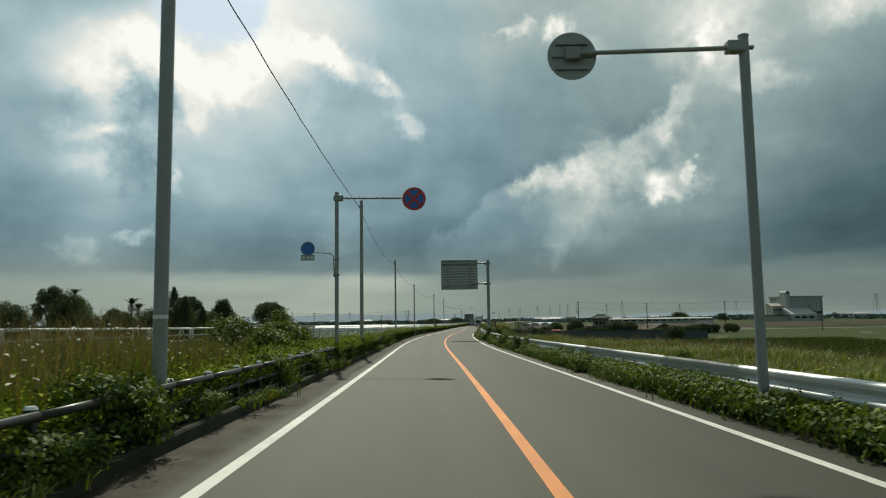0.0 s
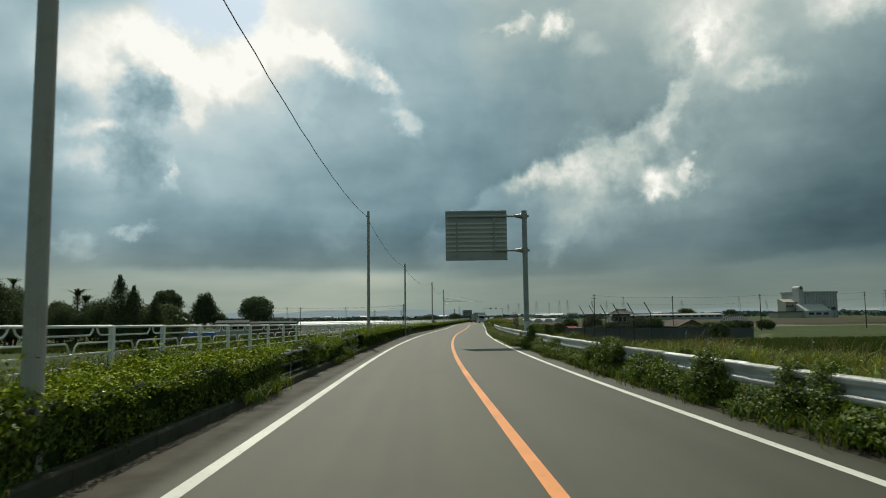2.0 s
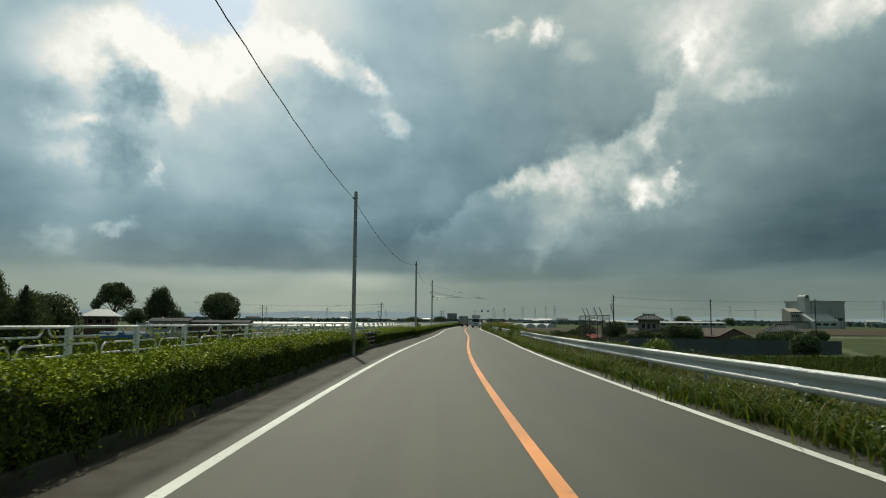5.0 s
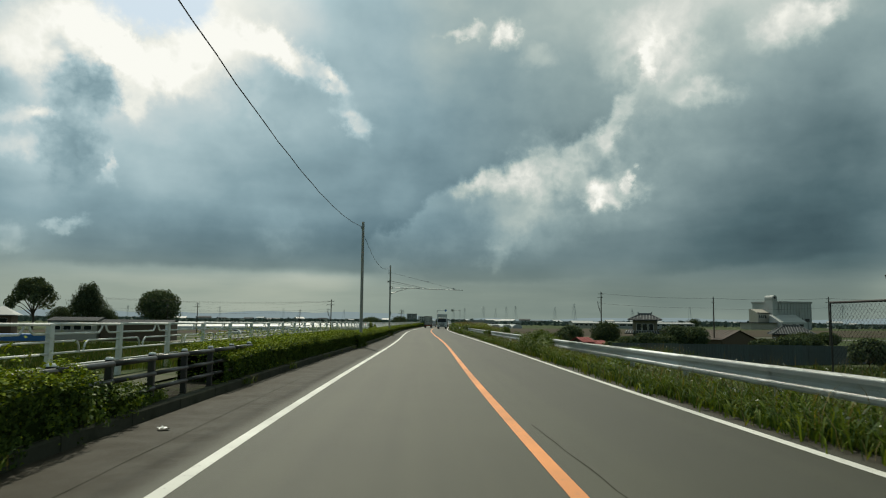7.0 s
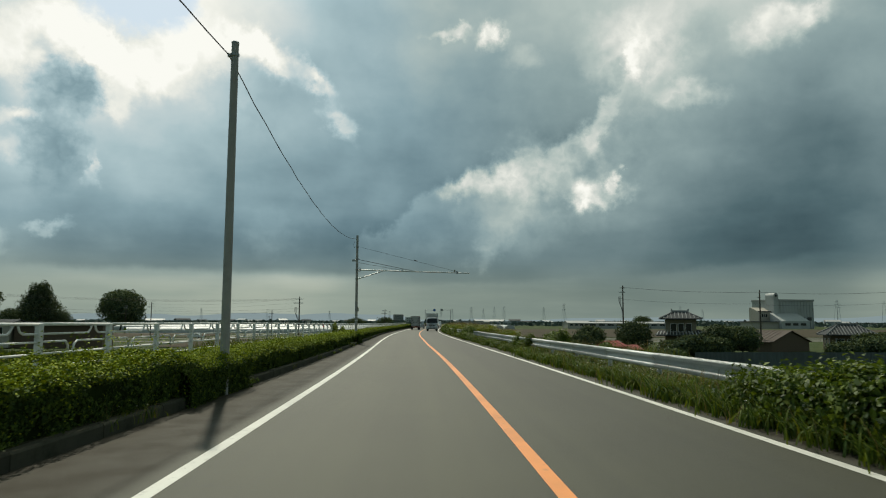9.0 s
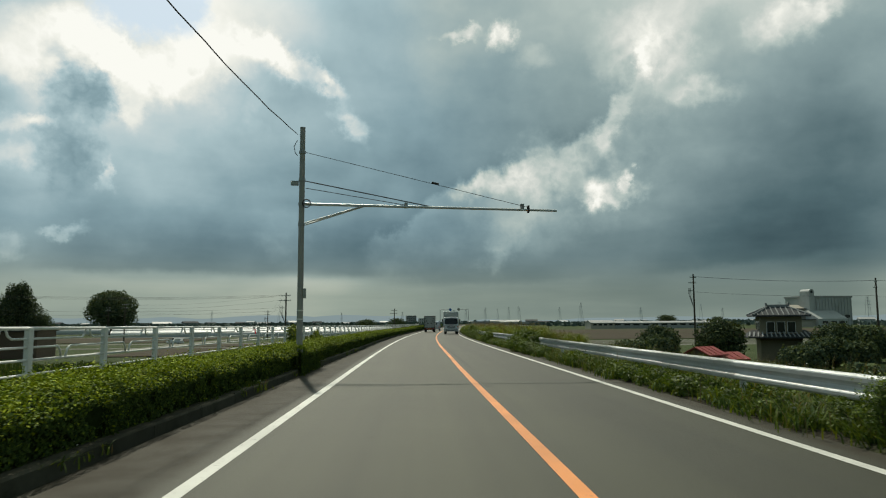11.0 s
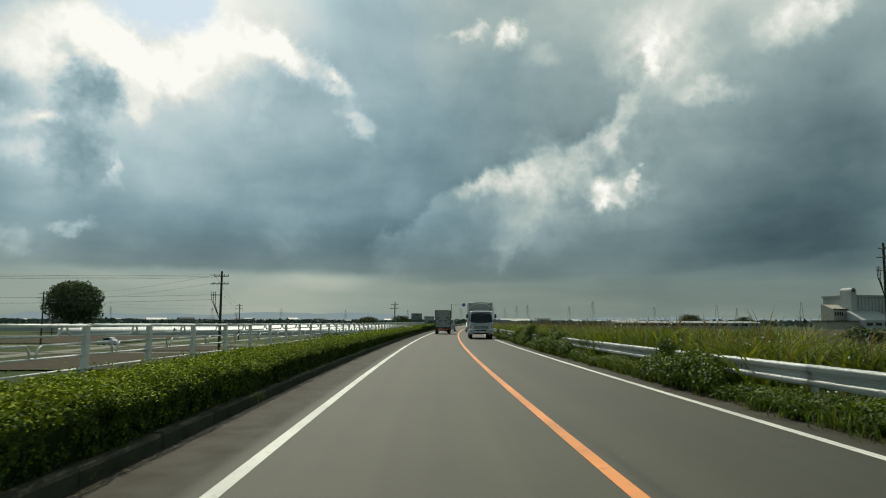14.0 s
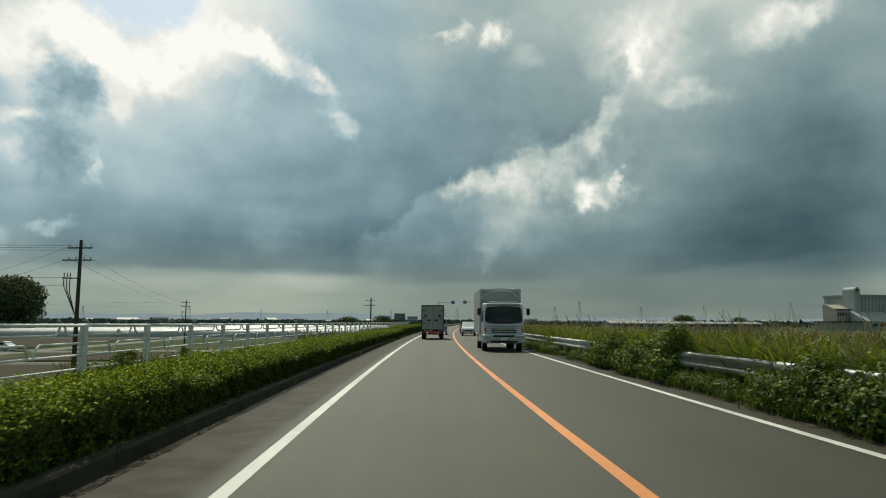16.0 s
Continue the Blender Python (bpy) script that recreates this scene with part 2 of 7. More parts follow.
def material(name, colour, rough=0.7, metal=0.0, vary=0.12, scale=6.0, fine=60.0, bump=0.02, dirt=None, dirt_amount=0.4, dirt_scale=1.5,
             piece=0.0, spec=0.5, through_light=0.0, coat=0.0, hue=0.0, island=0.0):
    """A principled surface with variation at two sizes, fine relief, stains, and a shift from piece to piece."""
    m = bpy.data.materials.new(name)
    m.use_nodes = True
    k = Net(m.node_tree)
    p = k.n("ShaderNodeTexCoord").outputs["Object"]
    big, small = k.noise(p, scale, 4.0), k.noise(p, fine, 3.0)
    val = k.m("ADD", k.m("MULTIPLY", k.m("SUBTRACT", big, 0.5), 2 * vary), k.m("MULTIPLY", k.m("SUBTRACT", small, 0.5), 1.4 * vary))
    val = k.m("ADD", val, 1.0)
    hue_in = None
    if piece:
        rnd = k.n("ShaderNodeObjectInfo").outputs["Random"]
        val = k.m("MULTIPLY", val, k.remap(rnd, 0, 1, 1 - piece, 1 + piece))
    if island:
        rnd = k.n("ShaderNodeNewGeometry").outputs["Random Per Island"]
        val = k.m("MULTIPLY", val, k.remap(rnd, 0, 1, 1 - island, 1 + island))
        hue_in = rnd
    col = k.n("ShaderNodeCombineXYZ", [val, val, val]).outputs[0]
    base = (*colour, 1)
    if hue and hue_in:
        warm = (min(1, colour[0] * (1 + hue)), colour[1], colour[2] * (1 - hue), 1)
        cold = (colour[0] * (1 - hue * 0.6), colour[1] * 0.9, min(1, colour[2] * (1 + hue * 0.5)), 1)
        base = k.mix(hue_in, cold, warm)
    col = k.mix(1.0, base, col, "MULTIPLY")
    if dirt:
        spots = k.remap(k.noise(p, dirt_scale, 6.0, 0.65), 0.5, 0.72, 0.0, dirt_amount, True)
        col = k.mix(spots, col, dirt)
    rr = k.m("ADD", k.m("MULTIPLY", k.m("SUBTRACT", big, 0.5), 0.25), rough, clamp=True)
    bs = k.n("ShaderNodeBsdfPrincipled", {"Base Color": col, "Roughness": rr, "Metallic": metal, "Specular IOR Level": spec, "Coat Weight": coat})
    if bump:
        b = k.n("ShaderNodeBump", {"Height": k.m("ADD", small, k.m("MULTIPLY", big, 1.5)), "Distance": bump, "Strength": 0.6})
        k.t.links.new(b.outputs[0], bs.inputs["Normal"])
    surf = bs.outputs[0]
    if through_light:
        leaf = k.mix(1.0, col, (1.25, 1.15, 0.45), "MULTIPLY")
        tr = k.n("ShaderNodeBsdfTranslucent", {"Color": leaf})
        surf = k.n("ShaderNodeMixShader", [through_light, surf, tr.outputs[0]]).outputs[0]
    k.n("ShaderNodeOutputMaterial", [surf])
    return m


def asphalt():
    m = bpy.data.materials.new("asphalt")
    m.use_nodes = True
    k = Net(m.node_tree)
    p = k.n("ShaderNodeTexCoord").outputs["UV"]        # u: metres across, v: metres along
    grit = k.noise(p, 90.0, 3.0)
    blot = k.noise(p, 0.35, 5.0)
    s = k.n("ShaderNodeSeparateXYZ", [p])
    streak = k.noise(k.n("ShaderNodeCombineXYZ", [k.m("MULTIPLY", s.outputs[0], 2.2), k.m("MULTIPLY", s.outputs[1], 0.035), 0]).outputs[0], 1.0, 5.0)
    track = k.m("ABSOLUTE", k.m("SINE", k.m("MULTIPLY", s.outputs[0], 1.85)))
    val = k.m("ADD", 0.92, k.m("MULTIPLY", k.m("SUBTRACT", blot, 0.5), 0.5))
    val = k.m("ADD", val, k.m("MULTIPLY", k.m("SUBTRACT", grit, 0.5), 0.9))
    val = k.m("ADD", val, k.m("MULTIPLY", k.m("SUBTRACT", streak, 0.5), 0.75))
    val = k.m("ADD", val, k.m("MULTIPLY", track, 0.10))
    # falloff of light towards the right, painted in as darkening across the oncoming lane
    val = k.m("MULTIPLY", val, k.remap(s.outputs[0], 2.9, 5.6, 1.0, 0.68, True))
    # an oily smear beside the centre line
    smear = k.m("MULTIPLY", k.remap(k.m("ABSOLUTE", k.m("SUBTRACT", s.outputs[0], k.m("ADD", 3.78, k.m("MULTIPLY", blot, 0.14)))), 0.0, 0.13, 1.0, 0.0, True), k.remap(s.outputs[1], 172.0, 178.0, 0.0, 1.0, True))
    smear = k.m("MULTIPLY", smear, k.remap(s.outputs[1], 198.0, 208.0, 1.0, 0.0, True))
    val = k.m("MULTIPLY", val, k.m("SUBTRACT", 1.0, k.m("MULTIPLY", smear, 0.42)))
    col = k.mix(1.0, (0.0466, 0.0472, 0.0275), k.n("ShaderNodeCombineXYZ", [val, val, val]).outputs[0], "MULTIPLY")
    # hairline cracks and dusty edges
    cr = k.n("ShaderNodeTexVoronoi", {"Vector": k.v("ADD", k.v("MULTIPLY", p, (0.7, 0.16, 1)), k.v("MULTIPLY", k.noise(p, 0.8, 4, 0.6, 1), (0.5, 0.5, 0))), "Scale": 1.0}, feature="DISTANCE_TO_EDGE").outputs["Distance"]
    mask = k.m("MULTIPLY", k.remap(cr, 0.0, 0.006, 0.30, 0.0), k.remap(k.noise(p, 0.12, 2), 0.52, 0.6, 0, 1, True))
    col = k.mix(mask, col, (0.03, 0.03, 0.03))
    dust = k.m("MULTIPLY", k.remap(s.outputs[0], -0.08, -0.38, 0.0, 1.0, True), k.remap(k.noise(p, 1.6, 6, 0.65), 0.35, 0.65, 0.75, 1, True))
    far_dust = k.m("MULTIPLY", k.remap(s.outputs[0], 6.75, 7.0, 0.0, 0.9, True), k.remap(k.noise(p, 2.1, 6, 0.65), 0.35, 0.65, 0.5, 1, True))
    dust = k.m("MAXIMUM", dust, far_dust)
    col = k.mix(dust, col, (0.052, 0.046, 0.035))
    bump = k.n("ShaderNodeBump", {"Height": grit, "Distance": 0.01, "Strength": 0.5})
    bs = k.n("ShaderNodeBsdfPrincipled", {"Base Color": col, "Roughness": 0.68, "Specular IOR Level": k.remap(dust, 0.0, 1.0, 0.36, 0.06), "Normal": bump.outputs[0]})
    k.n("ShaderNodeOutputMaterial", [bs.outputs[0]])
    return m


def road_paint(name, colour):
    m = bpy.data.materials.new(name)
    m.use_nodes = True
    k = Net(m.node_tree)
    p = k.n("ShaderNodeTexCoord").outputs["Object"]
    wear = k.remap(k.noise(p, 9.0, 6.0, 0.7), 0.56, 0.72, 0.0, 0.55, True)
    grime = k.remap(k.noise(p, 0.5, 4.0), 0.35, 0.7, 0.75, 1.05)
    col = k.mix(1.0, (*colour, 1), k.n("ShaderNodeCombineXYZ", [grime] * 3).outputs[0], "MULTIPLY")
    col = k.mix(wear, col, (0.11, 0.105, 0.095))
    bump = k.n("ShaderNodeBump", {"Height": k.noise(p, 120.0), "Distance": 0.006, "Strength": 0.5})
    bs = k.n("ShaderNodeBsdfPrincipled", {"Base Color": col, "Roughness": 0.65, "Normal": bump.outputs[0]})
    k.n("ShaderNodeOutputMaterial", [bs.outputs[0]])
    return m


def ground_cover():
    """Verge soil and grass near the road; parcels of paddy, stubble and fallow farther out."""
    m = bpy.data.materials.new("farmland")
    m.use_nodes = True
    k = Net(m.node_tree)
    p = k.n("ShaderNodeTexCoord").outputs["Object"]
    off = k.n("ShaderNodeSeparateXYZ", [k.n("ShaderNodeTexCoord").outputs["UV"]]).outputs[0]
    turf = k.ramp(k.noise(p, 0.9, 8.0, 0.72), [(0.3, (0.040, 0.034, 0.020)), (0.43, (0.035, 0.052, 0.014)), (0.58, (0.055, 0.078, 0.018)), (0.72, (0.10, 0.088, 0.045))])
    at = k.n("ShaderNodeMapping", {"Vector": p, "Rotation": (0, 0, radians(14)), "Scale": (1 / 70, 1 / 38, 1)})
    warp = k.v("ADD", at.outputs[0], k.v("MULTIPLY", k.noise(at.outputs[0], 0.8, 2, 0.5, 1), (0.35, 0.35, 0)))
    cell = k.n("ShaderNodeTexBrick", {"Vector": warp, "Scale": 1.0, "Mortar Size": 0.022, "Bias": -0.35, "Brick Width": 1.0, "Row Height": 1.0,
                                      "Color1": (0, 0, 0, 1), "Color2": (1, 1, 1, 1), "Mortar": (0.5, 0.5, 0.5, 1)}, offset=0.37)
    shade = k.ramp(cell.outputs[0], [(0.0, (0.048, 0.088, 0.018)), (0.35, (0.055, 0.092, 0.022)), (0.58, (0.085, 0.10, 0.038)), (0.72, (0.10, 0.078, 0.046)), (0.86, (0.088, 0.068, 0.043)), (1.0, (0.11, 0.115, 0.08))], "CONSTANT")
    shade = k.mix(k.m("MULTIPLY", cell.outputs[1], 0.7), shade, (0.24, 0.22, 0.17))
    rows = k.n("ShaderNodeTexWave", {"Vector": k.n("ShaderNodeMapping", {"Vector": p, "Rotation": (0, 0, radians(14))}).outputs[0], "Scale": 0.9, "Distortion": 1.5, "Detail": 3.0}).outputs[1]
    shade = k.mix(1.0, shade, (0.42, 0.50, 0.34), "MULTIPLY")
    shade = k.mix(0.18, shade, k.mix(rows, (0.03, 0.035, 0.015), (0.22, 0.21, 0.10)))
    speck = k.m("ADD", 0.75, k.m("MULTIPLY", k.noise(p, 3.0, 6, 0.7), 0.5))
    shade = k.mix(1.0, shade, k.n("ShaderNodeCombineXYZ", [speck] * 3).outputs[0], "MULTIPLY")
    near = k.remap(k.m("ABSOLUTE", k.m("SUBTRACT", off, 3.0)), 20.0, 32.0, 0.0, 1.0, True)
    col = k.mix(near, turf, shade)
    soil = k.m("MULTIPLY", k.remap(k.m("ABSOLUTE", k.m("SUBTRACT", off, 2.75)), 5.5, 6.2, 1.0, 0.0, True), k.remap(k.noise(p, 2.5, 5, 0.6), 0.3, 0.6, 0.5, 1.0, True))
    col = k.mix(soil, col, (0.034, 0.029, 0.020))
    bump = k.n("ShaderNodeBump", {"Height": k.noise(p, 5.0, 6.0), "Distance": 0.15, "Strength": 0.8})
    bs = k.n("ShaderNodeBsdfPrincipled", {"Base Color": col, "Roughness": 0.95, "Specular IOR Level": 0.15, "Normal": bump.outputs[0]})
    k.n("ShaderNodeOutputMaterial", [bs.outputs[0]])
    return m


M = {
    "asphalt": asphalt(),
    "white_line": road_paint("white_line", (0.70, 0.695, 0.64)),
    "orange_line": road_paint("orange_line", (0.78, 0.27, 0.055)),
    "farmland": ground_cover(),
    "fallow": material("fallow_soil", (0.062, 0.050, 0.034), 0.95, vary=0.3, scale=0.08, fine=1.2, bump=0.08, spec=0.1, dirt=(0.045, 0.060, 0.024), dirt_amount=0.7, dirt_scale=0.05),
    "tar": material("tar_joint", (0.0345, 0.0345, 0.0235), 0.9, vary=0.3, bump=0, spec=0.1),
    "kerb": material("kerb_concrete", (0.060, 0.060, 0.045), 0.9, vary=0.35, dirt=(0.018, 0.024, 0.011), dirt_amount=0.9, spec=0.08, piece=0.15, bump=0.01),
    "paving": material("paving", (0.17, 0.165, 0.135), 0.9, vary=0.2, dirt=(0.07, 0.09, 0.03), dirt_amount=0.7, dirt_scale=0.8),
    "walkway": material("overgrown_walkway", (0.105, 0.108, 0.072), 0.95, vary=0.3, scale=0.8, fine=14, dirt=(0.045, 0.065, 0.018), dirt_amount=0.85, dirt_scale=0.7, spec=0.1),
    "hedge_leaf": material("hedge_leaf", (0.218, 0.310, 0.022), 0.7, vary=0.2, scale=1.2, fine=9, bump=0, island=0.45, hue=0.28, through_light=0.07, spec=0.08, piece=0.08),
    # darker copy of the hedge leaf, painted for the shaded sides
    "hedge_leaf_shaded": material("hedge_leaf_shaded", (0.062, 0.112, 0.024), 0.7, vary=0.25, scale=1.2, fine=9, bump=0, island=0.45, hue=0.25, through_light=0.10, spec=0.08, piece=0.08),
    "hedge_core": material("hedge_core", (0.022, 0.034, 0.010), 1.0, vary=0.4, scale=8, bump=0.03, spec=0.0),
    "bush_leaf": material("bush_leaf", (0.085, 0.150, 0.024), 0.6, vary=0.2, scale=1.5, fine=9, bump=0, island=0.5, hue=0.3, through_light=0.25, spec=0.2, piece=0.15),
    "vine_leaf": material("vine_leaf", (0.15, 0.225, 0.055), 0.6, vary=0.2, scale=1.5, fine=9, bump=0, island=0.45, hue=0.25, through_light=0.4, spec=0.2, piece=0.1),
    "grass": material("grass_blade", (0.078, 0.138, 0.024), 0.65, vary=0.2, scale=0.7, fine=5, bump=0, island=0.45, hue=0.4, through_light=0.26, spec=0.15, piece=0.15),
    "reed": material("reed_blade", (0.125, 0.190, 0.040), 0.65, vary=0.2, scale=0.7, fine=5, bump=0, island=0.45, hue=0.35, through_light=0.3, spec=0.15, piece=0.15),
    "crop_leaf": material("crop_leaf", (0.050, 0.090, 0.022), 0.7, vary=0.25, scale=0.15, fine=2, bump=0, island=0.4, hue=0.3, through_light=0.2, spec=0.1),
    "dry_grass": material("dry_grass", (0.17, 0.15, 0.07), 0.7, vary=0.2, bump=0, island=0.4, hue=0.2, through_light=0.25, piece=0.1),
    "flower": material("pale_flower", (0.62, 0.62, 0.52), 0.7, bump=0, island=0.2),
    "tree_leaf": material("tree_leaf", (0.078, 0.118, 0.066), 0.8, vary=0.25, scale=0.3, fine=2, bump=0, island=0.4, hue=0.25, through_light=0.14, spec=0.05, piece=0.15),
    # distance haze is mixed into this leaf colour
    "far_leaf": material("far_wood", (0.085, 0.115, 0.095), 1.0, vary=0.3, scale=0.05, fine=0.6, bump=0, island=0.3),
    "bark": material("bark", (0.075, 0.060, 0.045), 0.9, vary=0.3, scale=3, fine=25, bump=0.05),
    "galv": material("galvanised_steel", (0.58, 0.60, 0.60), 0.48, 0.5, spec=0.4, vary=0.10, scale=4, fine=40, dirt=(0.25, 0.22, 0.18), dirt_amount=0.35, piece=0.015, bump=0.004),
    "steel_post": material("grey_steel_post", (0.30, 0.315, 0.31), 0.5, 0.35, vary=0.12, scale=2, dirt=(0.16, 0.13, 0.10), dirt_amount=0.35, bump=0.004),
    "concrete_pole": material("concrete_pole", (0.32, 0.32, 0.305), 0.85, vary=0.15, scale=2.5, fine=50, dirt=(0.11, 0.10, 0.085), dirt_amount=0.5, bump=0.006),
    "white_paint": material("white_fence_paint", (0.70, 0.71, 0.69), 0.45, vary=0.08, scale=5, dirt=(0.30, 0.24, 0.16), dirt_amount=0.4, dirt_scale=4, piece=0.05, bump=0.003),
    "black_paint": material("black_fence_paint", (0.020, 0.019, 0.018), 0.38, vary=0.2, scale=6, dirt=(0.07, 0.06, 0.045), dirt_amount=0.5, bump=0.004),
    "cap_metal": material("post_cap", (0.72, 0.72, 0.70), 0.3, 0.8, bump=0),
    "sign_back": material("sign_back_aluminium", (0.33, 0.34, 0.32), 0.5, 0.55, vary=0.15, scale=1.5, fine=20, dirt=(0.16, 0.15, 0.13), dirt_amount=0.45, bump=0.003),
    "sign_red": material("sign_red", (0.58, 0.05, 0.06), 0.45, vary=0.08, bump=0),
    "sign_blue": material("sign_blue", (0.04, 0.16, 0.48), 0.45, vary=0.08, bump=0),
    "sign_white": material("sign_white", (0.72, 0.72, 0.70), 0.45, vary=0.08, bump=0),
    "sign_yellow": material("sign_yellow", (0.62, 0.42, 0.05), 0.5, vary=0.1, bump=0),
    "cable": material("black_cable", (0.018, 0.018, 0.02), 0.6, bump=0),
    "rubber": material("rubber", (0.022, 0.022, 0.022), 0.8, vary=0.2, bump=0.01),
    "truck_box": material("truck_box_panel", (0.36, 0.375, 0.36), 0.5, 0.15, vary=0.08, scale=1.5, dirt=(0.20, 0.19, 0.16), dirt_amount=0.35, bump=0.003),
    "truck_white": material("truck_white_paint", (0.60, 0.62, 0.64), 0.3, vary=0.04, coat=0.4, bump=0),
    "dark_frame": material("dark_chassis", (0.030, 0.028, 0.026), 0.7, 0.2, vary=0.3, dirt=(0.09, 0.075, 0.06), dirt_amount=0.5, bump=0.01),
    "orange_panel": material("orange_panel", (0.55, 0.13, 0.045), 0.6, vary=0.15, dirt=(0.2, 0.1, 0.06), bump=0),
    "lamp_red": material("tail_lamp_red", (0.40, 0.02, 0.02), 0.25, coat=0.5, bump=0),
    "lamp_clear": material("headlamp", (0.62, 0.64, 0.66), 0.12, 0.5, coat=0.6, bump=0),
    "glass": material("dark_window", (0.016, 0.020, 0.022), 0.08, vary=0.1, spec=0.6, bump=0),
    "chrome": material("bright_bumper", (0.60, 0.61, 0.62), 0.22, 0.85, vary=0.08, bump=0),
    "car_silver": material("silver_car_paint", (0.45, 0.46, 0.47), 0.3, 0.4, coat=0.5, bump=0),
    "car_dark": material("dark_car_paint", (0.04, 0.045, 0.055), 0.3, 0.2, coat=0.5, bump=0),
    "vinyl": material("greenhouse_film", (0.40, 0.42, 0.42), 0.5, vary=0.08, scale=0.8, dirt=(0.5, 0.5, 0.48), dirt_amount=0.3, bump=0.02, spec=0.6),
    "roof_tile": material("grey_roof_tile", (0.050, 0.054, 0.058), 0.85, vary=0.2, scale=1.2, fine=6, piece=0.2, bump=0.02, spec=0.15),
    "roof_rib": material("tile_rib", (0.20, 0.21, 0.21), 0.8, vary=0.2, spec=0.2, piece=0.2, bump=0),
    "roof_light": material("pale_metal_roof", (0.34, 0.35, 0.35), 0.6, 0.1, vary=0.12, scale=0.6, bump=0.01),
    "roof_red": material("red_metal_roof", (0.34, 0.055, 0.05), 0.6, vary=0.25, scale=0.8, dirt=(0.17, 0.06, 0.05), dirt_amount=0.5, bump=0.02),
    "wall_cream": material("cream_plaster", (0.42, 0.39, 0.33), 0.85, vary=0.12, scale=0.7, dirt=(0.25, 0.22, 0.18), bump=0.01),
    "wall_grey": material("grey_plaster", (0.33, 0.34, 0.335), 0.85, vary=0.12, scale=0.5, dirt=(0.20, 0.20, 0.18), bump=0.01),
    "roof_rust": material("rusty_roof", (0.065, 0.046, 0.036), 0.85, vary=0.25, scale=1.2, dirt=(0.10, 0.055, 0.03), dirt_amount=0.4, bump=0.02),
    "wall_ochre": material("ochre_render", (0.24, 0.205, 0.14), 0.9, vary=0.2, scale=1.5, dirt=(0.10, 0.085, 0.06), dirt_amount=0.5, bump=0.02),
    "wall_brown": material("brown_boarding", (0.11, 0.078, 0.052), 0.85, vary=0.2, scale=1.5, bump=0.02),
    "silo_wall": material("silo_cladding", (0.40, 0.42, 0.41), 0.7, vary=0.12, scale=0.12, fine=1.5, dirt=(0.27, 0.27, 0.25), dirt_amount=0.5, dirt_scale=0.15, bump=0.02),
    "sign_rib": material("sign_rib", (0.50, 0.51, 0.48), 0.6, 0.2, vary=0.15, bump=0),
    "hoarding": material("blue_grey_hoarding", (0.082, 0.110, 0.116), 0.8, 0.0, vary=0.10, scale=0.3, dirt=(0.06, 0.075, 0.07), dirt_amount=0.4, piece=0.03, bump=0.01),
    "blue_sheet": material("blue_sheet", (0.035, 0.15, 0.38), 0.55, vary=0.15, scale=2, bump=0.03),
    "pink_cloth": material("pink_cloth", (0.75, 0.07, 0.10), 0.7, bump=0),
    "far_town": material("far_town", (0.36, 0.38, 0.39), 0.8, vary=0.3, scale=0.05, fine=0.4, piece=0.35, bump=0),
    "pylon": material("pylon_steel", (0.34, 0.38, 0.40), 0.9, 0.2, bump=0),
}

# ---------------------------------------------------------------- mesh helpers


def mesh_np(name, verts, faces, mats, mat_index=None, smooth=False):
    """A mesh from arrays of vertices and of faces with an equal number of corners."""
    verts, faces = np.asarray(verts, np.float32).reshape(-1, 3), np.asarray(faces, np.int32)
    me = bpy.data.meshes.new(name)
    n, c = faces.shape
    me.vertices.add(len(verts)), me.loops.add(n * c), me.polygons.add(n)
    me.vertices.foreach_set("co", verts.ravel())
    me.loops.foreach_set("vertex_index", faces.ravel())
    me.polygons.foreach_set("loop_start", np.arange(0, n * c, c, dtype=np.int32))
    me.polygons.foreach_set("loop_total", np.full(n, c, np.int32))
    for m in mats:
        me.materials.append(m)
    if mat_index is not None:
        me.polygons.foreach_set("material_index", np.asarray(mat_index, np.int32))
    if smooth:
        me.polygons.foreach_set("use_smooth", np.ones(n, bool))
    me.update(calc_edges=True)
    return me


def mesh_bm(name, bm, mat, smooth=False):
    me = bpy.data.meshes.new(name)
    bmesh.ops.recalc_face_normals(bm, faces=bm.faces)
    bm.to_mesh(me)
    bm.free()
    for m in mat if isinstance(mat, (list, tuple)) else [mat]:
        me.materials.append(m)
    if smooth:
        me.polygons.foreach_set("use_smooth", np.ones(len(me.polygons), bool))
    return me


def part(name, bm, mat, parent, label="", at=None, smooth=False):
    """One mesh object under a thing or a part; bm may be a bmesh or a mesh that is shared."""
    me = bm if isinstance(bm, bpy.types.Mesh) else mesh_bm(name, bm, mat, smooth)
    ob = new(name, me)
    ob.parent = parent
    if at is not None:
        ob.matrix_basis = at
    return tagged(ob, label)


def thing(name, label, category, at=None, group="", kind=""):
    ob = new(name)
    ob.empty_display_size = 0.2
    if at is not None:
        ob.matrix_basis = at
    return tagged(ob, label, category, group, kind)


def box(bm, x0, x1, y0, y1, z0, z1, bevel=0.0):
    vs = [bm.verts.new(p) for p in ((x0, y0, z0), (x1, y0, z0), (x1, y1, z0), (x0, y1, z0), (x0, y0, z1), (x1, y0, z1), (x1, y1, z1), (x0, y1, z1))]
    fs = [bm.faces.new([vs[i] for i in f]) for f in ((0, 3, 2, 1), (4, 5, 6, 7), (0, 1, 5, 4), (1, 2, 6, 5), (2, 3, 7, 6), (3, 0, 4, 7))]
    if bevel:
        es = {e for f in fs for e in f.edges}
        bmesh.ops.bevel(bm, geom=list(es), offset=bevel, segments=2, affect="EDGES", profile=0.5)
    return bm


